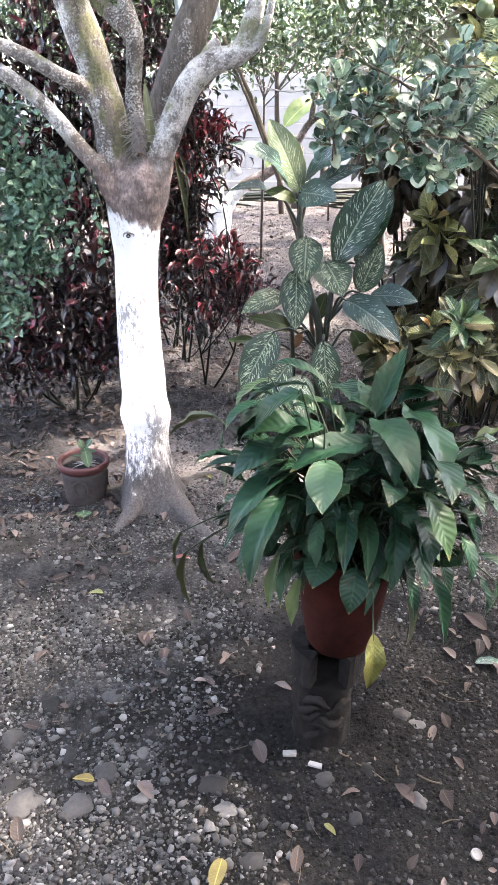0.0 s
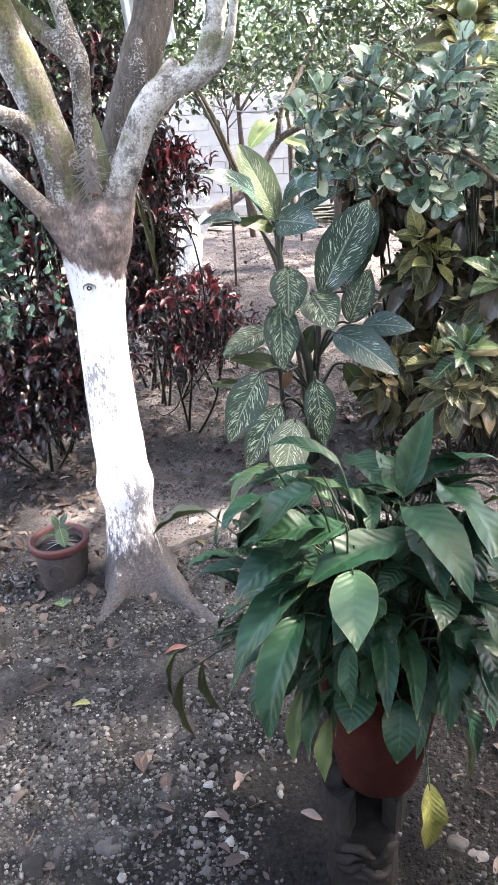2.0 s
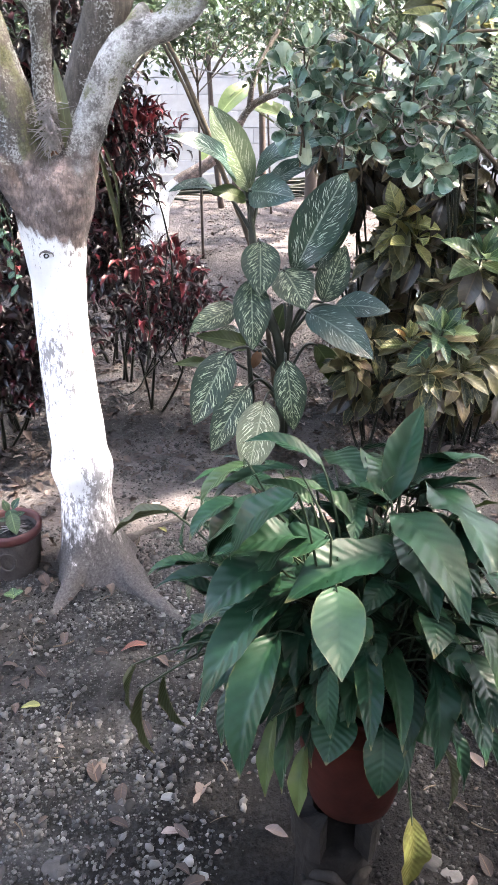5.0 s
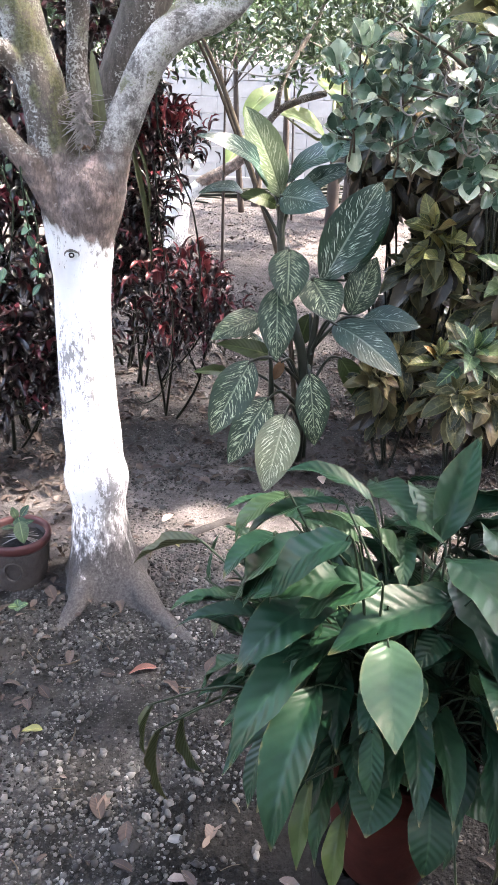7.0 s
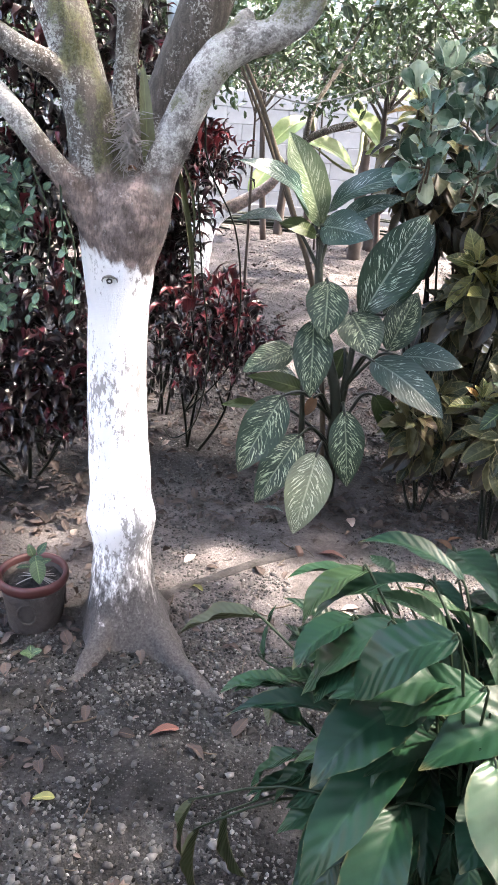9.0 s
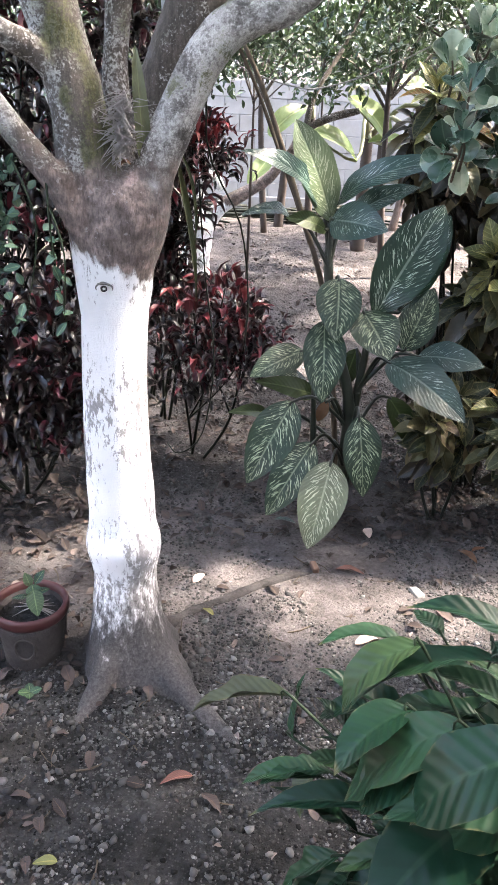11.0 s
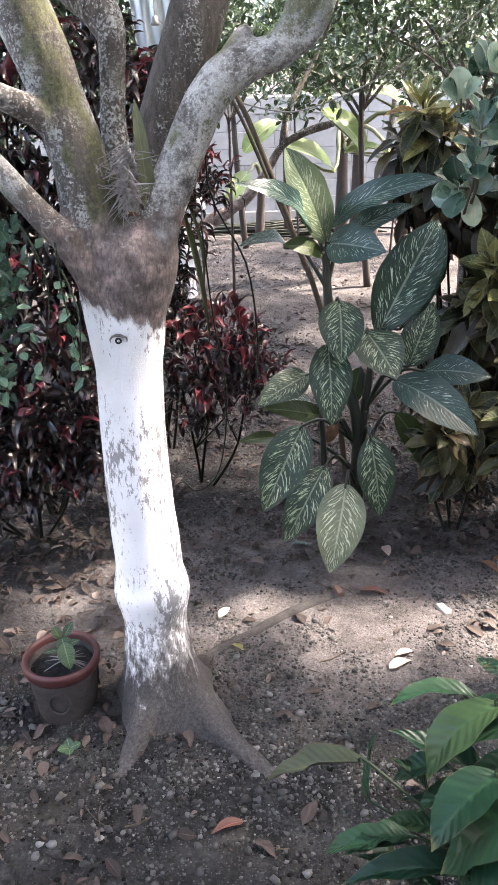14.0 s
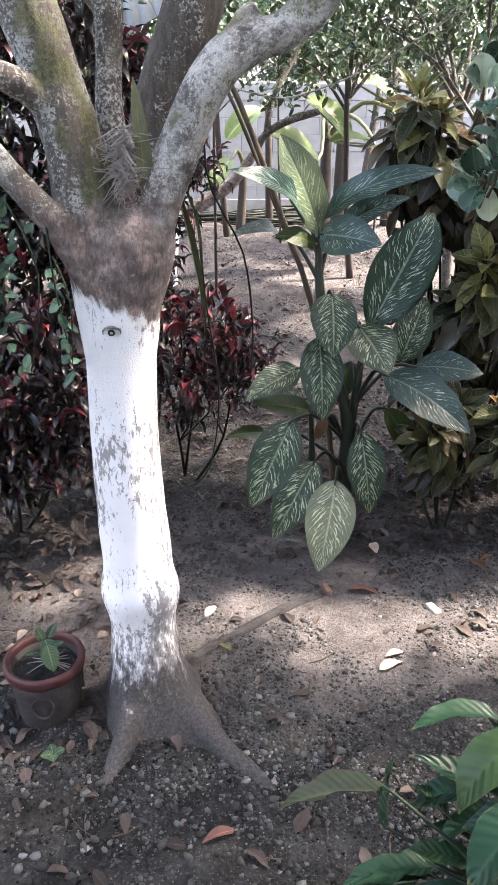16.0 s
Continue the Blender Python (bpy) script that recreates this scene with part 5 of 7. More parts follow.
def cane_leaf(base, tip, width, kind, up=(0, -0.75, 0.65), bend=0.7, fold=0.10, twist=0.0):
    base, tip = np.array(base), np.array(tip)
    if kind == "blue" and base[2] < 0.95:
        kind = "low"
    if kind == "blue":
        bend = 1.35
    me = make_mesh("cane_leaf", *blade("oval" if kind in ("pale", "dark") else "ovate", 16, 8, bend + 0.25 * math.sin(base[0] * 97), fold, 0.075, twist + 0.3 * math.sin(base[2] * 71), int(abs(base[0]) * 1000)))
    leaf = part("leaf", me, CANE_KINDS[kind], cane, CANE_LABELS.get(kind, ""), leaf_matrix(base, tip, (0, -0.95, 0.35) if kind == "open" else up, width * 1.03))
    zs = max(min(base[2] - 0.16, 1.12), 0.12)
    x = np.interp(zs, [0, 0.37, 0.53, 0.70, 0.87, 1.02, 1.17], [0.37, 0.379, 0.362, 0.304, 0.264, 0.244, 0.238])
    if base[0] > 0.36 and base[2] < 0.95:
        x = np.interp(zs, [0, 0.4, 0.63, 0.8], [0.40, 0.40, 0.416, 0.43])
    foot = np.array([x, 3.70, zs])
    knee = foot * 0.4 + base * 0.6 + np.array([0, 0.02, 0.05])
    part("stalk", tube_mesh("stalk", [foot, knee, base, base * 0.92 + tip * 0.08], [0.009, 0.007, 0.0055, 0.004], 8, 0, 8, False, 5), CANE_STEM, leaf)


cane_leaf((0.240, 3.720, 1.176), (0.077, 3.620, 1.511), 0.159, "pale")
cane_leaf((0.193, 3.720, 1.219), (-0.105, 3.500, 1.409), 0.103, "blue")
cane_leaf((0.094, 3.700, 1.170), (-0.098, 3.500, 1.206), 0.059, "blue")
cane_leaf((0.219, 3.680, 1.148), (0.063, 3.600, 1.193), 0.083, "plain")
cane_leaf((0.260, 3.720, 1.237), (0.599, 3.500, 1.399), 0.109, "blue")
cane_leaf((0.308, 3.720, 1.182), (0.527, 3.600, 1.314), 0.096, "blue")
cane_leaf((0.233, 3.660, 1.188), (0.396, 3.450, 1.180), 0.148, "open")
cane_leaf((0.420, 3.620, 0.851), (0.648, 3.700, 1.250), 0.206, "dark")
cane_leaf((0.535, 3.720, 0.844), (0.706, 3.800, 1.208), 0.132, "dark")
cane_leaf((0.274, 3.620, 0.987), (0.263, 3.500, 0.784), 0.163, "mid")
cane_leaf((0.372, 3.600, 0.873), (0.450, 3.420, 0.743), 0.182, "mid")
cane_leaf((0.558, 3.660, 0.710), (0.662, 3.720, 0.946), 0.144, "mid")
cane_leaf((0.475, 3.550, 0.696), (0.716, 3.300, 0.559), 0.172, "blue")
cane_leaf((0.607, 3.620, 0.701), (0.826, 3.500, 0.704), 0.126, "blue")
cane_leaf((0.231, 3.600, 0.833), (0.230, 3.480, 0.552), 0.157, "mid")
cane_leaf((0.168, 3.660, 0.697), (-0.040, 3.550, 0.620), 0.121, "mid")
cane_leaf((0.132, 3.550, 0.528), (-0.037, 3.420, 0.238), 0.173, "mid")
cane_leaf((0.210, 3.480, 0.389), (0.037, 3.360, 0.134), 0.148, "mid")
cane_leaf((0.274, 3.400, 0.348), (0.185, 3.220, 0.077), 0.175, "pale2")
cane_leaf((0.369, 3.450, 0.516), (0.403, 3.380, 0.213), 0.143, "mid")
cane_leaf((0.238, 3.700, 0.502), (-0.016, 3.600, 0.587), 0.088, "plain")
cane_leaf((0.272, 3.620, 0.506), (0.240, 3.620, 0.420), 0.045, "dead")
cane_leaf((0.547, 3.750, 0.485), (0.673, 3.700, 0.273), 0.108, "plain")
cane_leaf((0.402, 3.800, 0.671), (0.348, 3.750, 0.514), 0.084, "plain")
cane_leaf((0.204, 3.750, 0.537), (0.056, 3.700, 0.544), 0.099, "mid")
cane_leaf((0.049, 3.700, 0.421), (-0.118, 3.550, 0.474), 0.056, "plain")

# ---- small pot with a red rim ----
SP = (-0.682, 2.715)
sz = lift(*SP)
spot = root("small_flower_pot", (SP[0], SP[1], sz), "small dusty clay pot with a red rim beside the tree", "flower pot")
at_pot = Matrix.Translation((SP[0], SP[1], sz))
part("body", lathe("body", [(0.0, -0.01), (0.080, -0.01), (0.084, 0.005), (0.090, 0.06), (0.096, 0.12), (0.099, 0.165), (0.092, 0.165), (0.090, 0.14), (0.0, 0.14)], 48, 0.012), POT_GREY, spot, "", at_pot)
part("rim", lathe("rim", [(0.094, 0.150), (0.106, 0.153), (0.110, 0.162), (0.111, 0.178), (0.108, 0.186), (0.100, 0.188), (0.093, 0.180), (0.092, 0.155)], 48, 0.01, False), RIM_RED, spot, "worn red rim", at_pot)
for k in range(3):
    a = -1.57 + 1.9 * (k - 1)
    pts = [(SP[0] + (0.0945 + 0.001) * math.cos(a + 0.30 * math.cos(s)), SP[1] + 0.0955 * math.sin(a + 0.30 * math.cos(s)), sz + 0.085 + 0.034 * math.sin(s)) for s in np.linspace(0, 6.28, 14)]
    part("medallion", tube_mesh("medallion", pts, [0.004] * 14, 6, 0.3, 40), POT_GREY, spot)
v = [(0.09 * math.cos(a) * r, 0.09 * math.sin(a) * r, 0.147 + 0.012 * noise.noise(Vector((math.cos(a) * r * 4, math.sin(a) * r * 4, 2))) - 0.0 * r) for r in (0.05, 0.4, 0.75, 1.0) for a in np.linspace(0, 6.283, 24, endpoint=False)]
f = [(i * 24 + k, i * 24 + (k + 1) % 24, (i + 1) * 24 + (k + 1) % 24, (i + 1) * 24 + k) for i in range(3) for k in range(24)] + [tuple(range(24))]
part("soil", make_mesh("soil", v, f), SOIL, spot, "dark potting soil", at_pot)
seedling = root("seedling", (SP[0] + 0.01, SP[1], sz + 0.145), "young plant with a few broad green leaves in a small pot", "seedling")
for b, t, w in (((0.012, 0.0, 0.225), (0.032, -0.045, 0.165), 0.050), ((0.006, 0.01, 0.235), (0.020, -0.012, 0.200), 0.044), ((0.0, 0.015, 0.225), (-0.018, 0.03, 0.262), 0.028), ((0.012, 0.02, 0.23), (0.036, 0.045, 0.262), 0.026), ((-0.004, 0.0, 0.20), (-0.05, -0.01, 0.20), 0.016), ((0.01, 0.0, 0.21), (0.055, 0.02, 0.215), 0.022)):
    b, t = [Vector(q) + Vector((SP[0], SP[1], sz)) for q in (b, t)]
    lf = part("leaf", make_mesh("leaf", *blade("ovate", 7, 4, 0.7, 0.15, 0.03, 0, int(w * 1000))), CROTON_GREEN, seedling, "", leaf_matrix(b, t, (0.1, -0.6, 0.8), w))
    part("stalk", tube_mesh("stalk", [(SP[0] + 0.008, SP[1], sz + 0.145), (Vector((SP[0] + 0.008, SP[1], sz + 0.17)) + b) / 2, b], [0.003, 0.0025, 0.002], 6, 0, 8, False), GREEN_STEM, lf)
for k in range(12):
    a = RND.uniform(0, 6.28)
    c = Vector((SP[0] + 0.008, SP[1], sz + 0.165))
    d = Vector((math.cos(a), math.sin(a), 0))
    part("root", tube_mesh("root", [c, c + d * 0.03 + Vector((0, 0, -0.004)), c + d * 0.062 + Vector((0, 0, -0.014))], [0.0022, 0.0018, 0.001], 5), ROOT_DRY, seedling)

# ---- crotons ----
RND.seed(31)
CROTON_BLADES = [blade("ellip", 6, 4, 0.35 + 0.3 * (i % 3), 0.25, 0.10, 0.25 * (i % 3 - 1), 60 + i) for i in range(6)]


def rosette_meshes(mat):
    out = []
    for b in CROTON_BLADES:
        me = make_mesh("croton_leaf", *b)
        me.materials.append(mat)
        out.append(me)
    return out


CROTON_MATS = {"mix": CROTON, "yellow": CROTON_TOP, "green": CROTON_GREEN, "bronze": CROTON_BRONZE}
CROTON_MESH = {k: rosette_meshes(m) for k, m in CROTON_MATS.items()}


def croton(place, heads, label, group="croton shrubs"):
    """A shrub of leafy stems that each end in a rosette; heads: tip (x, y, z), spread, kind."""
    x, y = place
    z = lift(x, y)
    ob = root("croton", (x, y, z), label, "shrub", group)
    rest = {}
    for hx, hy, hz, spread, kind in heads:
        spread *= 0.80
        top = Vector((hx, hy, hz))
        foot = Vector((x + (hx - x) * 0.25 + RND.uniform(-0.05, 0.05), y + RND.uniform(-0.05, 0.05), z - 0.03))
        knee = foot.lerp(top, 0.5) + Vector((RND.uniform(-0.06, 0.06), 0.05, -0.04))
        part("stem", tube_mesh("stem", [foot, knee, top], [0.008, 0.006, 0.004], 7, 0.15, 20), DARK_STEM, ob)
        # heads lean out to the light of the open yard
        lean = Matrix.Rotation(RND.uniform(0.25, 0.85), 3, "X") @ Matrix.Rotation(RND.uniform(-0.45, 0.45), 3, "Y")
        droop = 0.75 if kind == "bronze" else 0.0
        # the rosette at the tip, then looser whorls of older leaves down the stem
        low = min(1.0, 0.24 / (top - knee).length)
        n = 38
        for i in range(n):
            head = i < 20
            a = i * 2.4 + RND.uniform(-0.35, 0.35)
            s = i / 20 if head else 1.0
            e = (1.05 - 1.75 * s if head else -0.55) + RND.uniform(-0.3, 0.3) - droop
            ln = spread * (0.55 + 0.60 * min(1.0, s * 1.8)) * RND.uniform(0.72, 1.15)
            if head:
                base = top + Vector((math.cos(a), math.sin(a), 0)) * 0.012 - lean @ Vector((0, 0, s * spread * 0.8))
            else:
                base = top.lerp(knee, low * RND.uniform(0.2, 1.0)) + Vector((math.cos(a), math.sin(a), 0)) * 0.015
            d = lean @ Vector((math.cos(a) * math.cos(e), math.sin(a) * math.cos(e), math.sin(e)))
            up = lean @ Vector((-math.cos(a) * math.sin(e), -math.sin(a) * math.sin(e), math.cos(e) + 0.1))
            k = kind if kind not in ("yellow", "green") or s < 0.7 else "mix"
            if not head and RND.random() < 0.4:
                k = "bronze"
            w = ln * RND.uniform(0.36, 0.52)
            if head:
                part("leaf", RND.choice(CROTON_MESH[k]), None, ob, "", leaf_matrix(base, base + d * ln, up, w))
            else:
                rest.setdefault(k, []).append((tuple(base), tuple(d), tuple(up), ln, w))
    for k, items in rest.items():
        o, d, u, ln, wd = zip(*items)
        tagged(part("foliage", cloud("foliage", CROTON_BLADES, o, d, u, ln, wd), CROTON_MATS[k], ob), kind="stuff")
    return ob


croton((1.05, 4.10), [(0.60, 3.98, 1.36, 0.15, "bronze"), (0.80, 3.95, 1.32, 0.17, "bronze"), (0.70, 4.02, 1.42, 0.16, "mix"), (0.93, 3.92, 1.26, 0.17, "bronze"), (0.98, 3.98, 1.40, 0.18, "mix"), (0.74, 3.95, 1.28, 0.16, "bronze"), (0.66, 4.05, 1.50, 0.16, "bronze"), (0.62, 3.90, 1.66, 0.17, "yellow"), (0.70, 3.88, 1.58, 0.17, "yellow"), (0.55, 3.92, 1.54, 0.15, "bronze"), (0.86, 4.0, 1.50, 0.17, "bronze")], "tall croton shrub with bronze drooping and yellow top leaves")
croton((0.98, 3.95), [(0.903, 3.78, 1.08, 0.21, "yellow"), (0.985, 3.72, 1.00, 0.19, "yellow"), (1.06, 3.85, 1.10, 0.18, "mix"), (0.86, 3.86, 0.92, 0.17, "mix"), (1.12, 3.70, 1.22, 0.18, "bronze")], "croton shrub with a pale yellow mottled crown")
croton((0.80, 3.65), [(0.768, 3.53, 0.58, 0.165, "mix"), (0.672, 3.48, 0.50, 0.15, "mix"), (0.86, 3.56, 0.46, 0.15, "mix"), (0.78, 3.75, 0.46, 0.18, "bronze"), (0.66, 3.62, 0.42, 0.13, "mix")], "low croton with mottled olive leaves")
croton((1.02, 3.38), [(1.00, 3.30, 0.68, 0.19, "green"), (0.924, 3.22, 0.54, 0.155, "mix"), (1.10, 3.28, 0.52, 0.155, "mix"), (0.95, 3.42, 0.46, 0.155, "mix"), (1.20, 3.40, 0.58, 0.20, "mix"), (0.90, 3.40, 0.62, 0.13, "yellow")], "low croton with dark green and yellow mottled leaves")
croton((1.22, 3.62), [(1.203, 3.50, 0.95, 0.21, "green"), (1.10, 3.60, 0.80, 0.19, "mix"), (1.32, 3.50, 0.82, 0.20, "mix"), (1.30, 3.66, 1.08, 0.19, "green"), (1.16, 3.52, 0.70, 0.18, "yellow")], "croton with bright green young leaves")
croton((0.96, 4.20), [(0.936, 4.08, 0.82, 0.19, "bronze"), (0.82, 4.15, 0.72, 0.18, "bronze"), (1.06, 4.10, 0.78, 0.19, "bronze"), (0.95, 4.05, 0.58, 0.19, "mix"), (1.15, 4.1, 0.95, 0.2, "bronze"), (1.22, 4.1, 0.64, 0.2, "mix"), (0.78, 4.10, 0.50, 0.16, "bronze")], "bronze croton shrub in the shade")
croton((1.25, 3.95), [(1.10, 3.85, 1.64, 0.19, "mix"), (1.35, 3.8, 1.58, 0.20, "mix"), (1.15, 3.8, 1.40, 0.19, "bronze"), (1.0, 3.9, 1.5, 0.18, "mix"), (1.3, 3.75, 1.28, 0.19, "bronze"), (1.42, 3.8, 1.9, 0.19, "yellow"), (1.40, 3.75, 1.45, 0.19, "bronze"), (1.2, 3.75, 1.16, 0.18, "mix")], "tall croton with mottled olive and bronze leaves")
croton((1.55, 3.7), [(1.50, 3.55, 0.62, 0.2, "mix"), (1.55, 3.5, 0.9, 0.2, "mix"), (1.62, 3.6, 1.2, 0.2, "mix"), (1.45, 3.6, 0.36, 0.2, "green")], "croton shrub with olive mottled leaves")
croton((1.32, 3.75), [(1.01, 3.50, 1.93, 0.19, "yellow"), (0.95, 3.42, 1.83, 0.20, "yellow"), (1.07, 3.55, 2.02, 0.19, "yellow"), (1.07, 3.50, 1.77, 0.18, "yellow"), (0.96, 3.60, 1.98, 0.17, "yellow"), (1.02, 3.48, 1.68, 0.18, "mix"), (0.92, 3.45, 1.66, 0.17, "bronze")], "tall croton shrub with orange and yellow top leaves")
for cx, cy, zs in ((1.3, 3.6, (0.42, 0.55, 0.7)), (1.35, 4.0, (0.5, 0.8, 1.1))):
    croton((cx, cy), [(cx + RND.uniform(-0.14, 0.14), cy + RND.uniform(-0.1, 0.05), h, 0.18, "bronze" if h > 0.6 else "mix") for h in zs], "bushy croton with mottled olive and bronze leaves")

RND.seed(41)
# ---- clusia: leathery round leaves on arching branches ----
clusia = root("clusia_bush", (1.15, 2.75, 0.0), "leaning bush with leathery round grey-green leaves", "shrub")
CLU_BLADES = [blade("obovate", 8, 4, 0.35 + 0.15 * (i % 3), 0.22, 0.03, 0, 80 + i, 0.65) for i in range(4)]
CLU_MESH = []
for b in CLU_BLADES:
    me = make_mesh("clusia_leaf", *b)
    me.materials.append(CLUSIA)
    CLU_MESH.append(me)
part("stem", tube_mesh("stem", [(1.15, 2.75, -0.04), (1.12, 2.72, 0.5), (1.0, 2.62, 1.0), (0.86, 2.5, 1.35)], [0.04, 0.034, 0.028, 0.022], 10, 0.15, 14), DRY_STEM, clusia)
part("stem", tube_mesh("stem", [(1.18, 2.78, -0.04), (1.2, 2.75, 0.7), (1.15, 2.65, 1.4), (1.0, 2.5, 1.75)], [0.034, 0.03, 0.026, 0.018], 10, 0.15, 14), DRY_STEM, clusia)


CLU_REST = []


def clusia_spray(tip, lean, size=0.064, pairs=4, single=True):
    """A branch end with crossed pairs of round leaves."""
    tip, lean = Vector(tip), Vector(lean).normalized()
    side = lean.cross(Vector((0.2, 0.5, 0.9))).normalized()
    for j in range(pairs):
        p = tip - lean * (0.028 * j)
        turn = Matrix.Rotation(1.57 * j + RND.uniform(-0.3, 0.3), 3, lean)
        for sgn in (1, -1):
            out = turn @ (side * sgn)
            opening = 0.55 + 0.35 * j
            d = (lean * math.cos(opening) + out * math.sin(opening)).normalized()
            up = (lean * math.sin(opening) - out * math.cos(opening))
            ln = size * RND.uniform(0.68, 1.08) * (0.75 if j == 0 else 1)
            base = p + out * 0.006
            if single:
                part("leaf", RND.choice(CLU_MESH), None, clusia, "", leaf_matrix(base, base + d * ln, up, ln * RND.uniform(0.62, 0.84)))
            else:
                CLU_REST.append((tuple(base), tuple(d), tuple(up), ln, ln * RND.uniform(0.62, 0.84)))
    part("twig", tube_mesh("twig", [tip, tip - lean * 0.06, tip - lean * 0.09 + Vector((RND.uniform(-0.01, 0.03), 0.04, RND.uniform(-0.04, 0.0)))], [0.0016, 0.0022, 0.0028], 6, 0.1, 20), DRY_STEM, clusia)


def clusia_face(x):
    """How far back the leafy face of the bush lies, and its lower and upper edge."""
    at = (0.20, 0.35, 0.45, 0.54, 0.65, 0.80, 0.95)
    return (np.interp(x, at, (2.28, 2.30, 2.20, 2.22, 2.36, 2.62, 2.80)), np.interp(x, at, (1.45, 1.42, 1.40, 1.36, 1.35, 1.40, 1.46)), np.interp(x, at, (1.66, 1.70, 1.73, 1.75, 1.74, 1.72, 1.70)))


spots = []
for i in range(14):
    for j in range(7):
        x, v = 0.23 + 0.053 * (i + RND.uniform(-0.4, 0.4)), (j + RND.uniform(0.0, 1.0)) / 7
        y, lo, hi = clusia_face(x)
        if RND.random() < 0.74 + 0.5 * noise.noise(Vector((x * 11, v * 5, 3.3))):
            spots.append((x, y + RND.uniform(-0.05, 0.05), lo + (hi - lo) * v))
RND.shuffle(spots)
for i, (x, y, z) in enumerate(spots):
    # upper branch ends stand up, lower ones lean out and hang
    rise = 0.15 + 3.0 * (z - 1.40)
    clusia_spray((x, y, z), (RND.uniform(-0.6, 0.6), RND.uniform(-0.9, -0.3), rise + RND.uniform(-0.5, 0.5)), RND.uniform(0.046, 0.072), RND.choice((2, 3, 3, 4)), i < 48)
for k in range(36):
    # shaded branch ends deeper in the bush
    x = RND.uniform(0.26, 1.05)
    y, lo, hi = clusia_face(x)
    clusia_spray((x, y + RND.uniform(0.12, 0.40), RND.uniform(lo, hi)), (RND.uniform(-0.6, 0.6), RND.uniform(-0.8, 0.2), RND.uniform(-0.3, 1.0)), 0.058, 3, False)
for k in range(16):
    # dry curled tendrils in the heart of the bush
    c = Vector((RND.uniform(0.34, 0.56), RND.uniform(2.20, 2.32), RND.uniform(1.46, 1.62)))
    r = RND.uniform(0.010, 0.026)
    ph = RND.uniform(0, 6.28)
    pts = [c + Vector((r * math.cos(ph + u * 4.2), 0.02 * u, r * math.sin(ph + u * 4.2) - 0.03 * u)) for u in np.linspace(0, 1, 6)]
    part("tendril", tube_mesh("tendril", pts, [0.0022, 0.0022, 0.002, 0.0018, 0.0014, 0.001], 5), ROOT_DRY, clusia, "dry curled tendril")
for a, b, c in (((0.86, 2.5, 1.35), (0.62, 2.30, 1.50), (0.36, 2.16, 1.56)), ((0.86, 2.5, 1.35), (0.66, 2.30, 1.46), (0.46, 2.18, 1.49)), ((1.0, 2.5, 1.75), (0.80, 2.36, 1.68), (0.50, 2.20, 1.66)), ((1.0, 2.5, 1.75), (0.84, 2.3, 1.74), (0.66, 2.2, 1.78)), ((0.9, 2.52, 1.4), (0.80, 2.32, 1.50), (0.68, 2.22, 1.56)), ((0.95, 2.5, 1.5), (0.86, 2.34, 1.58), (0.76, 2.24, 1.62)), ((0.62, 2.30, 1.50), (0.48, 2.2, 1.60), (0.34, 2.14, 1.66))):
    part("branch", tube_mesh("branch", [(p[0], p[1] + 0.10, p[2]) for p in (a, b, c)], [0.006, 0.0045, 0.002], 6, 0.2, 14), DRY_STEM, clusia)

o, d, u, ln, wd = zip(*CLU_REST)
tagged(part("foliage", cloud("foliage", CLU_BLADES, o, d, u, ln, wd), CLUSIA, clusia), kind="stuff")

# ---- fern fronds at the edge of the clusia ----
fern = root("fern", (0.95, 2.35, 1.35), "arching fern fronds among the round-leaved bush", "fern")
FR = blade("strap", 2, 2, 0.3, 0.1, 0, 0, 1, 0.25)
for k, (b, t) in enumerate((((0.702, 2.160, 1.667), (0.607, 2.080, 1.585)), ((0.737, 2.160, 1.577), (0.608, 2.080, 1.542)), ((0.756, 2.160, 1.531), (0.608, 2.080, 1.455)), ((0.695, 2.160, 1.731), (0.613, 2.080, 1.674)))):
    b, t = np.array(b), np.array(t)
    n = 26
    s = np.linspace(0.05, 0.98, n)
    line = b + (t - b) * s[:, None] + np.array([0, 0, 0.05]) * (np.sin(np.pi * s))[:, None]
    ax = (t - b) / np.linalg.norm(t - b)
    sd = np.cross(ax, [0, -0.5, 0.8])
    o = np.concatenate([line, line])
    d = np.concatenate([np.tile(sd, (n, 1)), np.tile(-sd, (n, 1))]) + ax * 0.25
    ln = np.tile(0.042 * np.sin(np.pi * np.clip(s * 0.8 + 0.18, 0, 1)), 2)
    frond = part("frond", cloud("frond", [FR], o, d, np.tile([0, -0.5, 0.8], (2 * n, 1)), ln, np.full(2 * n, 0.010)), FERN, fern)
    part("rib", tube_mesh("rib", [b, (b + t) / 2 + np.array([0, 0, 0.05]), t], [0.002, 0.0016, 0.001], 5), FERN, frond)

RND.seed(51)
# ---- dark red shrubs behind the tree ----
RED_BLADES = [blade(("lance", "ellip")[i % 2], 8, 3, 1.5 + 0.8 * (i % 3), 0.45, 0.30, (1.6, -2.4, 3.2, 0.9)[i % 4], 100 + i, 0.4) for i in range(10)]
RED_MESH, RED_TOP_MESH = [], []
for b in RED_BLADES:
    for store, mat in ((RED_MESH, RED_LEAF), (RED_TOP_MESH, RED_TOP)):
        me = make_mesh("red_leaf", *b)
        me.materials.append(mat)
        store.append(me)


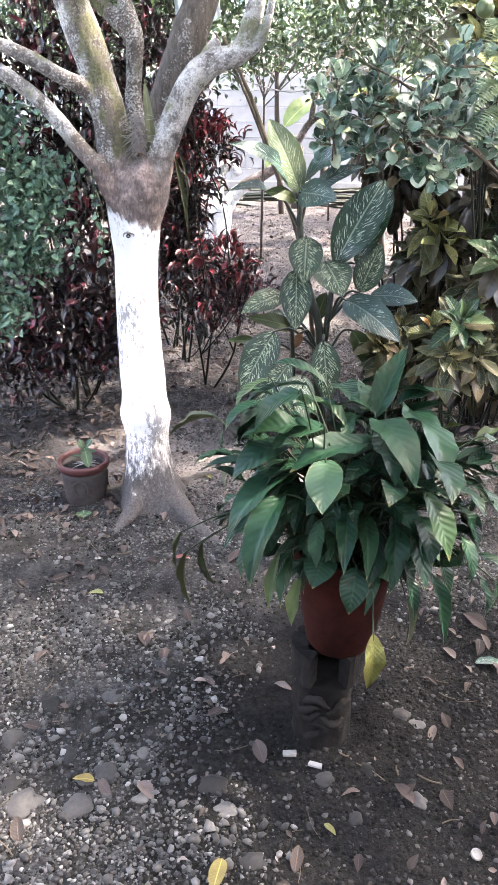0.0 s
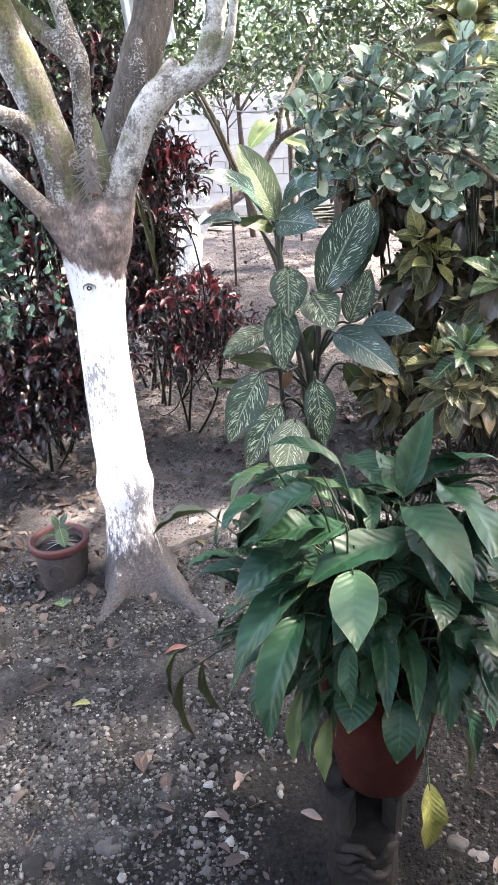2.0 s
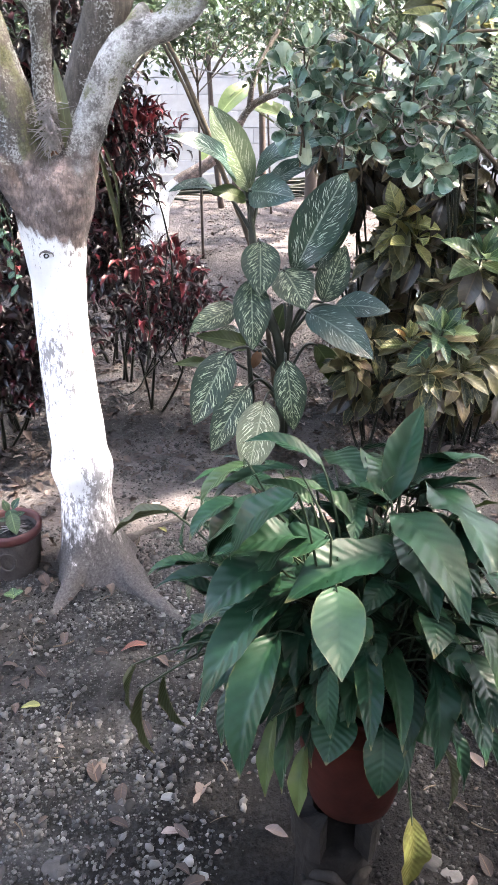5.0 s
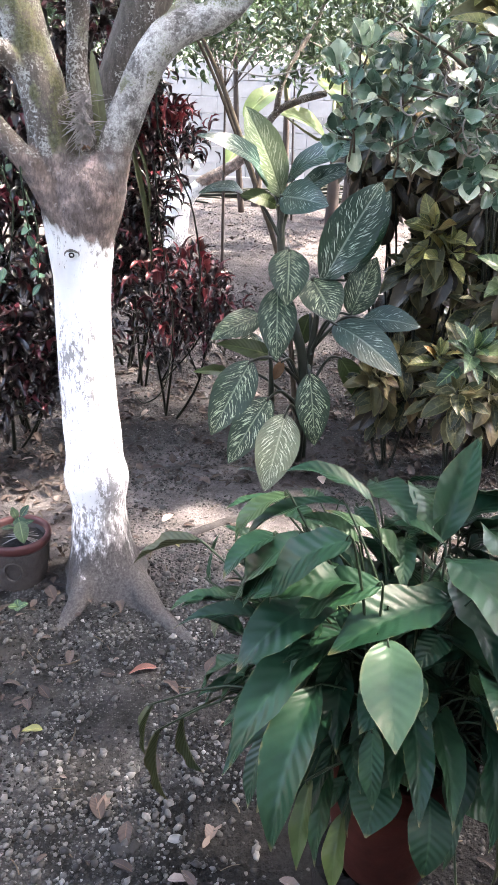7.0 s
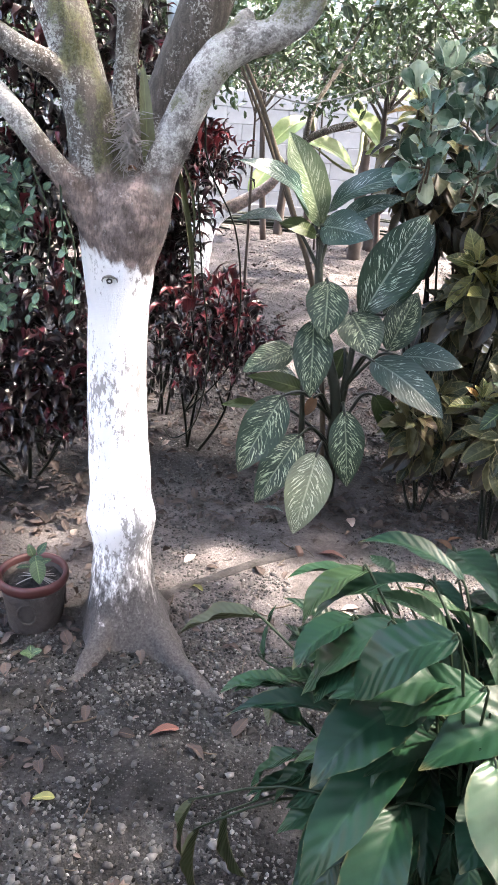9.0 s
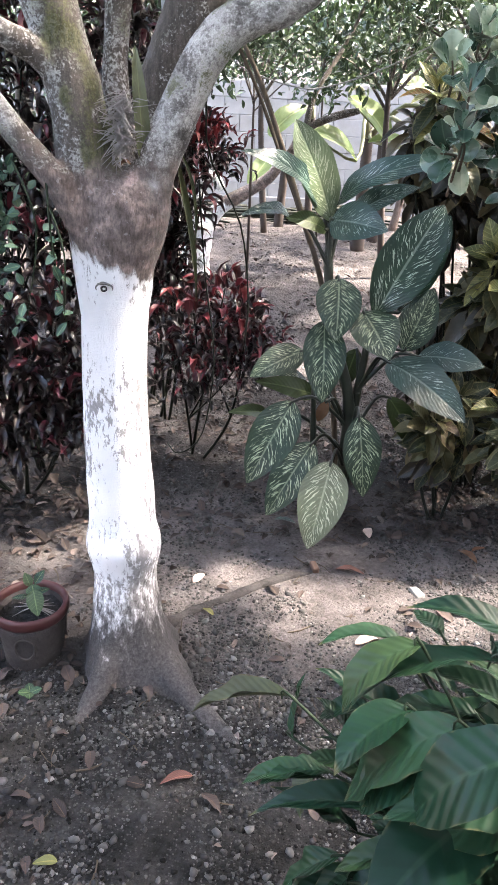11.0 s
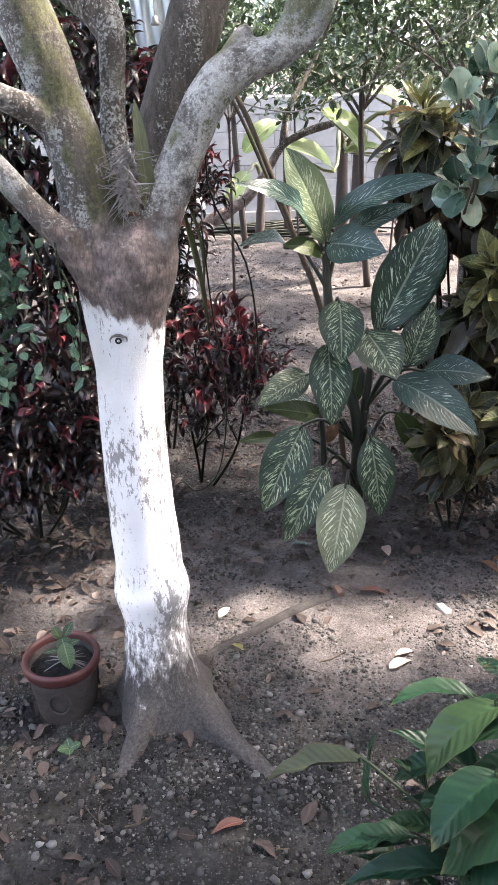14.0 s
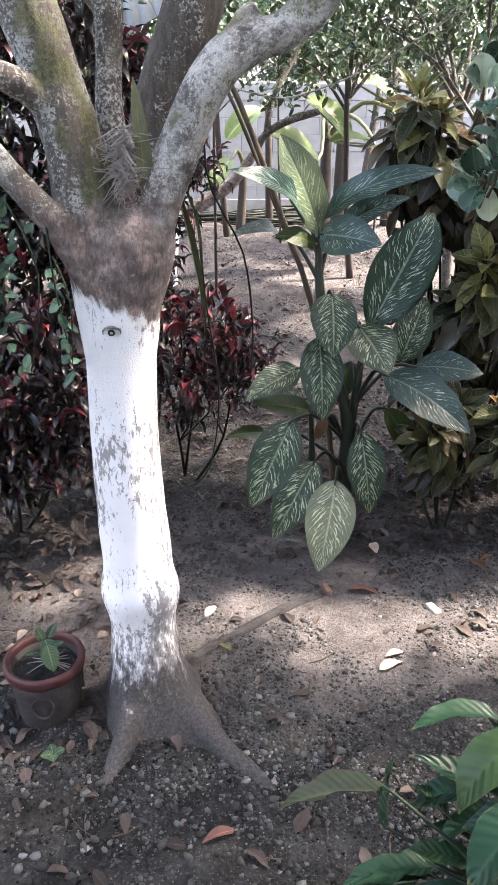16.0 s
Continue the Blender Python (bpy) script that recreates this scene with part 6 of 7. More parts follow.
def red_shrub(place, heads, label, single=200, per=125, bright=0.03):
    """A shrub of curled dark red strap leaves; heads: (x, y, z, spread)."""
    x, y = place
    z = lift(x, y)
    ob = root("red_shrub", (x, y, z), label, "shrub", "dark red shrubs")
    places, dirs, ups, lens = [], [], [], []
    made = 0
    for k, (hx, hy, hz, spread) in enumerate(heads):
        foot = Vector((x + (hx - x) * 0.10 + RND.uniform(-0.03, 0.03), y + RND.uniform(-0.04, 0.04), z - 0.03))
        top = Vector((hx, hy, hz))
        if k % 3 == 0:
            main = [foot, foot.lerp(top, 0.45) + Vector((RND.uniform(-0.06, 0.06) + 0.2 * (hx - x), 0.0, -0.03)), top]
            part("stem", tube_mesh("stem", main, [0.009, 0.006, 0.003], 7, 0.25, 15), DARK_STEM, ob)
        else:
            # side stems fork from the last main one
            part("stem", tube_mesh("stem", [main[1], main[1].lerp(top, 0.6) + Vector((0, 0.02, -0.03)), top], [0.005, 0.004, 0.003], 7, 0.25, 15), DARK_STEM, ob)
        for i in range(per):
            a, s = RND.uniform(0, 6.28), RND.random()
            e = 0.9 - 1.3 * s + RND.uniform(-0.9, 0.9)
            base = top - Vector((0, 0, s * spread * 1.5)) + Vector((math.cos(a), math.sin(a), 0)) * RND.uniform(0.0, 0.17) + Vector((RND.uniform(-0.03, 0.03), 0, RND.uniform(-0.05, 0.05)))
            d = Vector((math.cos(a) * math.cos(e), math.sin(a) * math.cos(e), math.sin(e)))
            up = Vector((-math.cos(a) * math.sin(e), -math.sin(a) * math.sin(e), math.cos(e) + 0.1))
            ln = spread * RND.uniform(0.32, 0.74)
            if made < single and math.sin(a) < 0.5:
                store = RED_TOP_MESH if s < bright or RND.random() < bright * 0.6 else RED_MESH
                part("leaf", RND.choice(store), None, ob, "", leaf_matrix(base, base + d * ln, up, ln * RND.uniform(0.30, 0.48)))
                made += 1
            else:
                places.append(tuple(base)), dirs.append(tuple(d)), ups.append(tuple(up)), lens.append(ln)
    if places:
        lens = np.array(lens)
        more = part("foliage", cloud("foliage", RED_BLADES, places, dirs, ups, lens, lens * 0.38), RED_LEAF, ob)
        tagged(more, kind="stuff")
    return ob


red_shrub((-0.28, 4.2), [(-0.14, 4.0, 0.86, 0.14), (-0.06, 4.0, 0.80, 0.13), (-0.28, 4.0, 0.84, 0.14), (-0.05, 3.92, 0.68, 0.12), (-0.22, 3.95, 0.66, 0.13), (-0.01, 3.95, 0.74, 0.11), (-0.34, 4.0, 0.58, 0.13), (-0.16, 3.98, 0.56, 0.09), (-0.06, 3.9, 0.58, 0.07)], "dark red shrub with curled glossy leaves behind the tree", 300, 72, 0.36)
red_shrub((-0.46, 4.65), [(-0.30, 4.55, 1.50, 0.14), (-0.22, 4.6, 1.44, 0.12), (-0.42, 4.5, 1.46, 0.15), (-0.38, 4.5, 1.24, 0.15), (-0.44, 4.5, 1.12, 0.13), (-0.48, 4.5, 1.10, 0.15), (-0.40, 4.45, 0.92, 0.15), (-0.52, 4.5, 0.8, 0.15), (-0.36, 4.5, 0.75, 0.13), (-0.46, 4.5, 1.62, 0.14)], "tall red-leaved shrub behind the tree", 300, 120, 0.45)
red_shrub((-0.98, 3.75), [(-0.90, 3.55, 0.85, 0.16), (-0.72, 3.55, 0.90, 0.16), (-1.10, 3.5, 0.88, 0.16), (-0.80, 3.5, 0.66, 0.16), (-1.0, 3.5, 0.62, 0.16), (-0.62, 3.6, 0.70, 0.15), (-1.22, 3.55, 0.66, 0.16), (-0.70, 3.6, 0.50, 0.14), (-0.92, 3.52, 0.46, 0.14), (-1.15, 3.5, 0.44, 0.15)], "wide dark maroon shrub with curled leaves in deep shade", 300, 110)
red_shrub((-0.95, 3.95), [(-0.62, 3.75, 1.12, 0.16), (-0.80, 3.7, 1.15, 0.16), (-1.0, 3.7, 1.18, 0.16), (-0.58, 3.8, 1.38, 0.16), (-0.76, 3.75, 1.42, 0.16), (-0.95, 3.75, 1.45, 0.16), (-1.15, 3.7, 1.4, 0.16), (-0.66, 3.8, 1.66, 0.15), (-0.86, 3.8, 1.72, 0.15), (-1.05, 3.8, 1.78, 0.15), (-0.55, 3.9, 1.82, 0.15), (-0.78, 3.85, 1.94, 0.15), (-1.0, 3.85, 2.0, 0.15), (-1.25, 3.8, 1.7, 0.16)], "tall dark red shrub filling the side of the yard", 300, 110)
red_shrub((-1.45, 3.7), [(-1.35, 3.5, 0.9, 0.16), (-1.5, 3.5, 0.7, 0.16), (-1.4, 3.55, 1.2, 0.16), (-1.6, 3.6, 1.4, 0.16), (-1.38, 3.45, 0.5, 0.15), (-1.3, 3.6, 1.55, 0.16), (-1.5, 3.6, 1.8, 0.16)], "dark red shrub at the edge of the yard", 60, 100)
red_shrub((-0.55, 4.9), [(-0.55, 4.8, 1.0, 0.16), (-0.7, 4.8, 0.8, 0.16), (-0.48, 4.8, 1.3, 0.16), (-0.7, 4.8, 1.3, 0.16), (-0.6, 4.8, 0.6, 0.16), (-0.62, 4.8, 1.6, 0.16), (-0.45, 4.85, 1.85, 0.15), (-0.62, 4.85, 2.05, 0.15)], "dark red shrub deeper in the shade", 20, 110)

# ---- fine-leaved bush beside the tree ----
fine = root("fine_leaved_bush", (-1.35, 2.75, 0.0), "bush with many small blue-green leaves beside the tree", "shrub")
for k in range(7):
    tx, tz = -0.78 - 0.07 * k + RND.uniform(-0.05, 0.05), RND.uniform(0.95, 1.6)
    part("stem", tube_mesh("stem", [(-1.35, 2.75, -0.03), (-1.28 + 0.02 * k, 2.72, 0.6), (tx, 2.62, tz)], [0.014, 0.010, 0.003], 6, 0.1, 20), DRY_STEM, fine)
cent = np.array([(-0.82, 2.62, 1.30), (-0.74, 2.62, 1.20), (-0.88, 2.60, 1.12), (-0.78, 2.64, 1.05), (-0.92, 2.62, 1.40), (-0.98, 2.6, 0.95), (-0.90, 2.62, 0.86), (-1.05, 2.6, 1.25), (-0.86, 2.66, 1.5), (-1.1, 2.65, 1.5), (-0.72, 2.66, 1.30)])
n = 3400
o = cent[GEN.integers(0, len(cent), n)] + GEN.normal(0, 0.048, (n, 3))
crown = part("foliage", cloud("foliage", small, o, rand_dirs(n, 0.1), rand_dirs(n, 1.0) + np.array([0, -0.5, 0]), GEN.uniform(0.024, 0.040, n), GEN.uniform(0.015, 0.024, n)), SMALL_GREEN, fine)
tagged(crown, kind="stuff")

RND.seed(61)
# ---- second lime-washed tree ----
tree2 = root("lime_washed_tree", (-0.42, 7.55, 0.24), "small crooked tree with lime-washed forked trunk", "tree")
z0 = lift(-0.42, 7.55)
part("trunk", tube_mesh("trunk", [(-0.41, 7.55, z0 - 0.05), (-0.40, 7.55, z0 + 0.12), (-0.385, 7.55, 0.50), (-0.365, 7.55, 0.70)], [0.16, 0.125, 0.115, 0.12], 16, 0.15, 7), LIMED_FAR, tree2)
part("limb", tube_mesh("limb", [(-0.38, 7.55, 0.62), (-0.40, 7.55, 0.85), (-0.36, 7.55, 1.02), (-0.26, 7.55, 1.08), (-0.18, 7.55, 0.98)], [0.085, 0.07, 0.06, 0.055, 0.03], 12, 0.2, 8), LIMED_FAR, tree2, "lime-washed bent limb")
part("limb", tube_mesh("limb", [(-0.34, 7.55, 0.62), (-0.22, 7.55, 0.80), (0.02, 7.52, 0.96), (0.20, 7.5, 1.08), (0.36, 7.5, 1.26), (0.50, 7.5, 1.47), (0.70, 7.45, 1.58), (0.92, 7.4, 1.64)], [0.08, 0.065, 0.055, 0.045, 0.036, 0.032, 0.03, 0.028], 12, 0.2, 8), bark_material("half limed bark", 0.1, 0.5, (0.0, 0.98)), tree2, "arching dark limb")
part("limb", tube_mesh("limb", [(0.50, 7.5, 1.47), (0.56, 7.5, 1.75), (0.80, 7.6, 2.15), (1.0, 7.6, 2.6)], [0.028, 0.022, 0.018, 0.012], 8, 0.15, 9), BARK_DARK, tree2)

# ---- banana plants ----
def banana(place, tall, r, leaves, label):
    x, y = place
    z = lift(x, y)
    ob = root("banana_plant", (x, y, z), label, "banana plant", "banana plants")
    lean = RND.uniform(-0.08, 0.08)
    part("trunk", tube_mesh("trunk", [(x, y, z - 0.05), (x + lean * 0.4, y, z + tall * 0.4), (x + lean, y, z + tall)], [r, r * 0.85, r * 0.6], 14, 0.12, 9), BANANA_TRUNK, ob, "brown sheathed trunk")
    for b, t, w, mat in leaves:
        me = make_mesh("banana_leaf", *blade("banana", 14, 6, 0.9, 0.2, 0.05, 0.2, int(w * 977)))
        lf = part("leaf", me, mat, ob, "", leaf_matrix(b, t, (0.1, -0.5, 0.8), w))
        part("stalk", tube_mesh("stalk", [(x + lean, y, z + tall * 0.9), ((x + lean + b[0]) / 2, (y + b[1]) / 2, max(z + tall, b[2]) + 0.08), b, [b[i] * 0.1 + t[i] * 0.9 for i in range(3)]], [0.03, 0.022, 0.016, 0.005], 7), STRAP_GREEN, lf)
    return ob


banana((1.25, 8.7), 1.2, 0.075, [((1.77, 8.0, 1.65), (1.19, 7.8, 1.92), 0.27, BANANA), ((0.92, 8.0, 1.76), (1.27, 7.8, 1.41), 0.26, BANANA), ((1.03, 8.0, 1.24), (0.54, 7.8, 1.48), 0.28, BANANA), ((1.55, 8.0, 1.37), (1.09, 7.8, 1.40), 0.10, BANANA)], "banana plant with sunlit yellow-green leaves")
banana((1.50, 9.2), 1.1, 0.075, [((1.24, 8.5, 1.42), (1.66, 8.4, 1.36), 0.12, BANANA)], "banana plant with brown trunk against the wall")
banana((0.48, 9.8), 0.75, 0.06, [((0.35, 9.4, 1.2), (0.1, 9.1, 0.9), 0.2, BANANA)], "cut banana stump by the wall")
banana((0.85, 10.0), 1.3, 0.05, [((0.7, 9.6, 1.7), (0.3, 9.3, 1.4), 0.25, BANANA)], "slender banana plant by the wall")
banana((2.25, 9.9), 1.7, 0.07, [((2.1, 9.6, 2.2), (2.7, 9.2, 2.3), 0.3, BANANA)], "tall banana plant by the wall")
banana((-0.9, 7.2), 1.7, 0.08, [((-0.8, 6.9, 2.2), (-0.62, 6.5, 2.75), 0.26, BANANA), ((-0.85, 6.8, 2.1), (-1.3, 6.4, 2.5), 0.28, BANANA), ((-0.85, 6.9, 1.9), (-0.5, 6.4, 1.65), 0.2, BANANA)], "banana plant with broad green leaves behind the red shrubs")

RND.seed(71)
# ---- background trees ----
def leafy_tree(name, place, tall, spread, n, size, label, r=0.05, low=0.45, forks=7):
    x, y = place
    z = lift(x, y)
    ob = root(name, (x, y, z), label, "tree", "background trees")
    lean = Vector((RND.uniform(-0.15, 0.15), RND.uniform(-0.1, 0.1), 0))
    top = Vector((x, y, z + tall * 0.6)) + lean
    part("trunk", tube_mesh("trunk", [(x, y, z - 0.05), Vector((x, y, z + tall * 0.3)) + lean * 0.7, top], [r, r * 0.8, r * 0.55], 9, 0.15, 8), BANANA_TRUNK if r < 0.042 else BARK_THIN, ob)
    ends = []
    for k in range(forks):
        a = k * 2.4 + RND.uniform(-0.4, 0.4)
        h = RND.uniform(low, 1.0) * tall
        e = Vector((x + math.cos(a) * spread * RND.uniform(0.5, 1), y + math.sin(a) * spread * RND.uniform(0.4, 0.9), z + h))
        s = Vector((x, y, z + min(h * 0.75, tall * 0.55))) + lean * 0.8
        m = s.lerp(e, 0.5) + Vector((0, 0, 0.12 * spread))
        part("limb", tube_mesh("limb", [s, m, e], [r * 0.45, r * 0.3, r * 0.12], 6, 0.2, 12), BARK_THIN, ob)
        ends += [s.lerp(e, u) + Vector((0, 0, 0.08)) for u in (0.55, 0.75, 0.9, 1.0)]
    ends = np.array([tuple(e) for e in ends])
    sub = ends[GEN.integers(0, len(ends), max(n // 14, 8))] + GEN.normal(0, spread * 0.20, (max(n // 14, 8), 3))
    o = sub[GEN.integers(0, len(sub), n)] + GEN.normal(0, spread * 0.07, (n, 3))
    o = np.array([q for q in o if not sunlit(q[0] - SUN_TO.x * q[2] / SUN_TO.z, q[1] - SUN_TO.y * q[2] / SUN_TO.z)] or [(x, y, z + tall)])
    k = len(o)
    cr = part("crown", cloud("crown", citrus_leaf, o, rand_dirs(k, -0.1), rand_dirs(k, 1.0), GEN.uniform(0.7, 1.2, k) * size, GEN.uniform(0.32, 0.5, k) * size), CITRUS, ob)
    tagged(cr, kind="stuff")
    return ob


leafy_tree("small_tree", (0.85, 9.0), 3.1, 0.95, 900, 0.095, "thin citrus tree with sparse leaves behind the yard", 0.013, 0.62)
leafy_tree("small_tree", (1.80, 8.8), 3.1, 0.95, 900, 0.095, "thin citrus tree with dark leaves behind the yard", 0.013, 0.64)
leafy_tree("small_tree", (0.05, 7.2), 2.6, 0.8, 850, 0.080, "thin leafy tree behind the yard", 0.014, 0.60)
leafy_tree("small_tree", (1.30, 7.6), 2.7, 0.95, 1700, 0.085, "thin citrus tree with sparse leaves behind the yard", 0.035, 0.55)
leafy_tree("small_tree", (1.75, 6.2), 2.5, 0.8, 1200, 0.075, "thin citrus tree with dark leaves behind the yard", 0.035, 0.6)
leafy_tree("small_tree", (0.30, 9.4), 2.9, 1.0, 2000, 0.090, "thin leafy tree behind the yard", 0.04, 0.55)
leafy_tree("small_tree", (1.9, 6.8), 2.6, 0.9, 1700, 0.059, "leafy tree at the back of the yard", 0.045, 0.5)
leafy_tree("small_tree", (-1.5, 6.2), 2.9, 0.95, 5200, 0.066, "dense leafy tree in the shade", 0.05, 0.3)
leafy_tree("small_tree", (-0.55, 6.2), 3.0, 0.7, 3600, 0.066, "leafy tree behind the red shrubs", 0.05, 0.55)
leafy_tree("small_tree", (-2.5, 4.6), 2.8, 1.0, 4800, 0.066, "dense leafy tree at the edge of the yard", 0.05, 0.2)
leafy_tree("small_tree", (2.4, 4.6), 2.8, 1.0, 2600, 0.066, "dense leafy tree beside the crotons", 0.05, 0.2)
leafy_tree("tree", (2.6, 9.0), 4.0, 1.5, 3600, 0.086, "leafy tree by the wall", 0.07, 0.4)
leafy_tree("tree", (-2.2, 9.2), 4.2, 1.5, 6000, 0.086, "leafy tree by the wall", 0.07, 0.3)
leafy_tree("tree", (1.2, 13.5), 4.2, 1.9, 6400, 0.106, "leafy tree beyond the wall", 0.09, 0.4)
leafy_tree("tree", (4.6, 13.0), 4.6, 2.0, 6400, 0.106, "leafy tree beyond the wall", 0.09, 0.4)
leafy_tree("tree", (-3.6, 13.5), 5.0, 2.2, 6400, 0.112, "leafy tree beyond the wall", 0.09, 0.4)

for x, y in ((-1.4, 12.4), (0.1, 12.6), (1.9, 12.5), (3.4, 12.4), (-3.0, 12.0)):
    leafy_tree("hedge_tree", (x, y), 2.7, 1.0, 3800, 0.086, "dense leafy shrub growing behind the wall", 0.05, 0.4)

# ---- zinc sheet hanging in the trees, wire, leaning sticks ----
def zinc_mesh():
    nu, nv = 46, 14
    a = np.array([-0.53, 5.05, 2.42])
    across, down = np.array([0.27, 0.02, 0.05]), np.array([0.05, -0.02, -0.50])
    nrm = np.cross(across, down)
    nrm /= np.linalg.norm(nrm)
    v = []
    for layer in (0.0, 0.002):
        for j in range(nv):
            for i in range(nu):
                u, w = i / (nu - 1), j / (nv - 1)
                w2 = w * (1 - 0.20 * u)
                v.append(tuple(a + across * u + down * w2 + nrm * (0.008 * math.sin(u * 6.283 * 4) + layer)))
    k = nu * nv
    f = []
    for j in range(nv - 1):
        for i in range(nu - 1):
            q = (j * nu + i, j * nu + i + 1, (j + 1) * nu + i + 1, (j + 1) * nu + i)
            f += [q, tuple(k + t for t in q[::-1])]
    return make_mesh("zinc_sheet", v, f)


thing("zinc_sheet", zinc_mesh(), ZINC, "bent corrugated zinc sheet hanging among the branches", "metal sheet")
bell = root("hanging_bell", (-0.385, 4.98, 2.07), "small dark metal bell hanging on a string", "bell")
part("body", lathe("body", [(0.004, 0.022), (0.012, 0.018), (0.015, 0.0), (0.022, -0.016), (0.020, -0.018), (0.0, -0.014)], 16), WIRE, bell, "", Matrix.Translation((-0.385, 4.98, 2.07)))
part("string", tube_mesh("string", [(-0.385, 4.98, 2.09), (-0.388, 4.98, 2.2), (-0.39, 5.0, 2.4)], [0.002] * 3, 5), WIRE, bell)
part("string", tube_mesh("string", [(-0.385, 4.98, 2.085), (-0.35, 4.98, 2.06), (-0.32, 4.98, 2.0)], [0.0015] * 3, 5), ROOT_DRY, bell)
thing("wire", tube_mesh("wire", [(-0.22, 4.5, 1.80), (-0.10, 4.5, 1.72), (-0.02, 4.5, 1.69), (0.12, 4.5, 1.655), (0.25, 4.5, 1.65), (0.49, 4.5, 1.725), (0.79, 4.5, 1.875), (1.3, 4.5, 2.2)], [0.0035] * 8, 6), WIRE, "slack grey wire strung between the trees", "wire")
thing("stick", tube_mesh("stick", [(-0.16, 4.1, 1.88), (-0.02, 4.05, 1.62), (0.14, 4.0, 1.22), (0.30, 3.98, 0.75), (0.40, 3.95, 0.0)], [0.008, 0.010, 0.011, 0.012, 0.013], 8, 0.2, 15), DRY_STEM, "thin dry stick leaning behind the streaked plant", "stick")
thing("stick", tube_mesh("stick", [(-0.20, 4.14, 1.90), (-0.06, 4.1, 1.66), (0.10, 4.05, 1.30), (0.2, 4.0, 1.05)], [0.006, 0.007, 0.008, 0.006], 8, 0.2, 15), DRY_STEM, "thin dry stick leaning among the branches", "stick")
thing("stick", tube_mesh("stick", [(1.84, 9.8, 0.38), (1.93, 9.8, 1.0), (2.05, 9.8, 2.0)], [0.05, 0.045, 0.03], 8, 0.15, 10), BARK_DARK, "dark leaning pole by the wall", "pole")
for k in range(34):
    x, y = RND.uniform(-0.6, 1.8), RND.uniform(9.8, 10.7)
    a = RND.uniform(-0.6, 0.6)
    L = RND.uniform(0.2, 0.6)
    z = lift(x, y) + 0.01 + 0.03 * (k % 4)
    thing("log", tube_mesh("log", [(x - L * math.cos(a), y - L * math.sin(a), z), (x, y, z + 0.02), (x + L * math.cos(a), y + L * math.sin(a), z)], [0.010 + 0.004 * (k % 3), 0.014 + 0.005 * (k % 3), 0.008], 7, 0.3, 8), DARK_STEM, "dead dark branch heaped at the foot of the wall", "log", None, "heaped branches")

# ---- green fruit hanging from a twig of the crown ----
fruit = root("citrus_fruit", (0.918, 3.3, 1.922), "round unripe green citrus fruit hanging from a twig", "fruit")
part("peel", lathe("peel", [(0.036 * math.sin(a), -0.035 * math.cos(a)) for a in np.linspace(0.03, 3.11, 16)], 24, 0.03), FRUIT_GREEN, fruit, "", Matrix.Translation((0.918, 3.3, 1.922)))
part("stalk", tube_mesh("stalk", [(0.918, 3.3, 1.955), (0.938, 3.32, 2.122), (1.018, 3.4, 2.622)], [0.0025, 0.003, 0.004], 6, 0.1, 20), DARK_STEM, fruit)

RND.seed(81)
# ---- stones ----
def pebble_template(seed, sub=1, rough=0.55):
    bm = bmesh.new()
    bmesh.ops.create_icosphere(bm, subdivisions=sub, radius=0.5)
    for v in bm.verts:
        v.co *= 1 + rough * noise.noise(v.co * 2.4 + Vector((seed * 3.7, 0, 0)))
        v.co.z *= 0.6
    bm.verts.index_update()
    out = np.array([tuple(v.co) for v in bm.verts]), np.array([[v.index for v in f.verts] for f in bm.faces])
    bm.free()
    return out


STONE_MESH = []
for i in range(6):
    v, f = pebble_template(i, 3, 0.45)
    me = make_mesh("stone", v, f)
    me.materials.append(STONE)
    STONE_MESH.append(me)
PALE_MESH = []
for i in range(3):
    v, f = pebble_template(i + 10, 2, 0.28)
    me = make_mesh("stone", v, f)
    me.materials.append(PALE_STONE)
    PALE_MESH.append(me)


def stone(x, y, w, pale=False, label="rounded grey river stone lying on the soil"):
    tall = RND.uniform(0.75, 1.0)
    m = Matrix.Translation((x, y, lift(x, y) - w * 0.04)) @ Matrix.Rotation(RND.uniform(0, 6.28), 4, "Z") @ Matrix.Diagonal((w, w * RND.uniform(0.65, 0.9), w * tall * 0.75, 1))
    thing("stone", RND.choice(PALE_MESH if pale else STONE_MESH), None, "pale pebble lying on the soil" if pale else label, "stone", m, "pale pebbles" if pale else "river stones")


stone(-0.232, 1.714, 0.047)
stone(-0.109, 1.735, 0.037, True)
stone(-0.505, 1.224, 0.096)
stone(-0.370, 1.212, 0.091)
stone(-0.367, 1.290, 0.048)
stone(-0.231, 1.370, 0.046)
stone(-0.222, 1.329, 0.039)
stone(-0.043, 1.277, 0.075)
stone(-0.002, 1.203, 0.058)
stone(-0.593, 1.413, 0.069)
stone(-0.429, 1.368, 0.066)
stone(-0.314, 1.314, 0.071)
stone(-0.474, 1.580, 0.036)
stone(-0.556, 1.275, 0.066)
stone(-0.214, 1.233, 0.050)
stone(0.246, 1.295, 0.057)
stone(0.353, 1.329, 0.045)
stone(0.514, 1.488, 0.045)
stone(0.307, 1.186, 0.043)
stone(0.198, 1.168, 0.027)
stone(0.475, 1.514, 0.052)
stone(0.066, 1.075, 0.065)
stone(0.466, 1.240, 0.048)
stone(-0.522, 1.545, 0.071)
stone(-0.349, 1.573, 0.070)
stone(-0.203, 1.719, 0.044)
stone(-0.088, 2.320, 0.028)
stone(0.005, 2.282, 0.035)
stone(0.045, 2.627, 0.028)
stone(-0.332, 2.352, 0.019)
stone(-0.522, 2.571, 0.059)

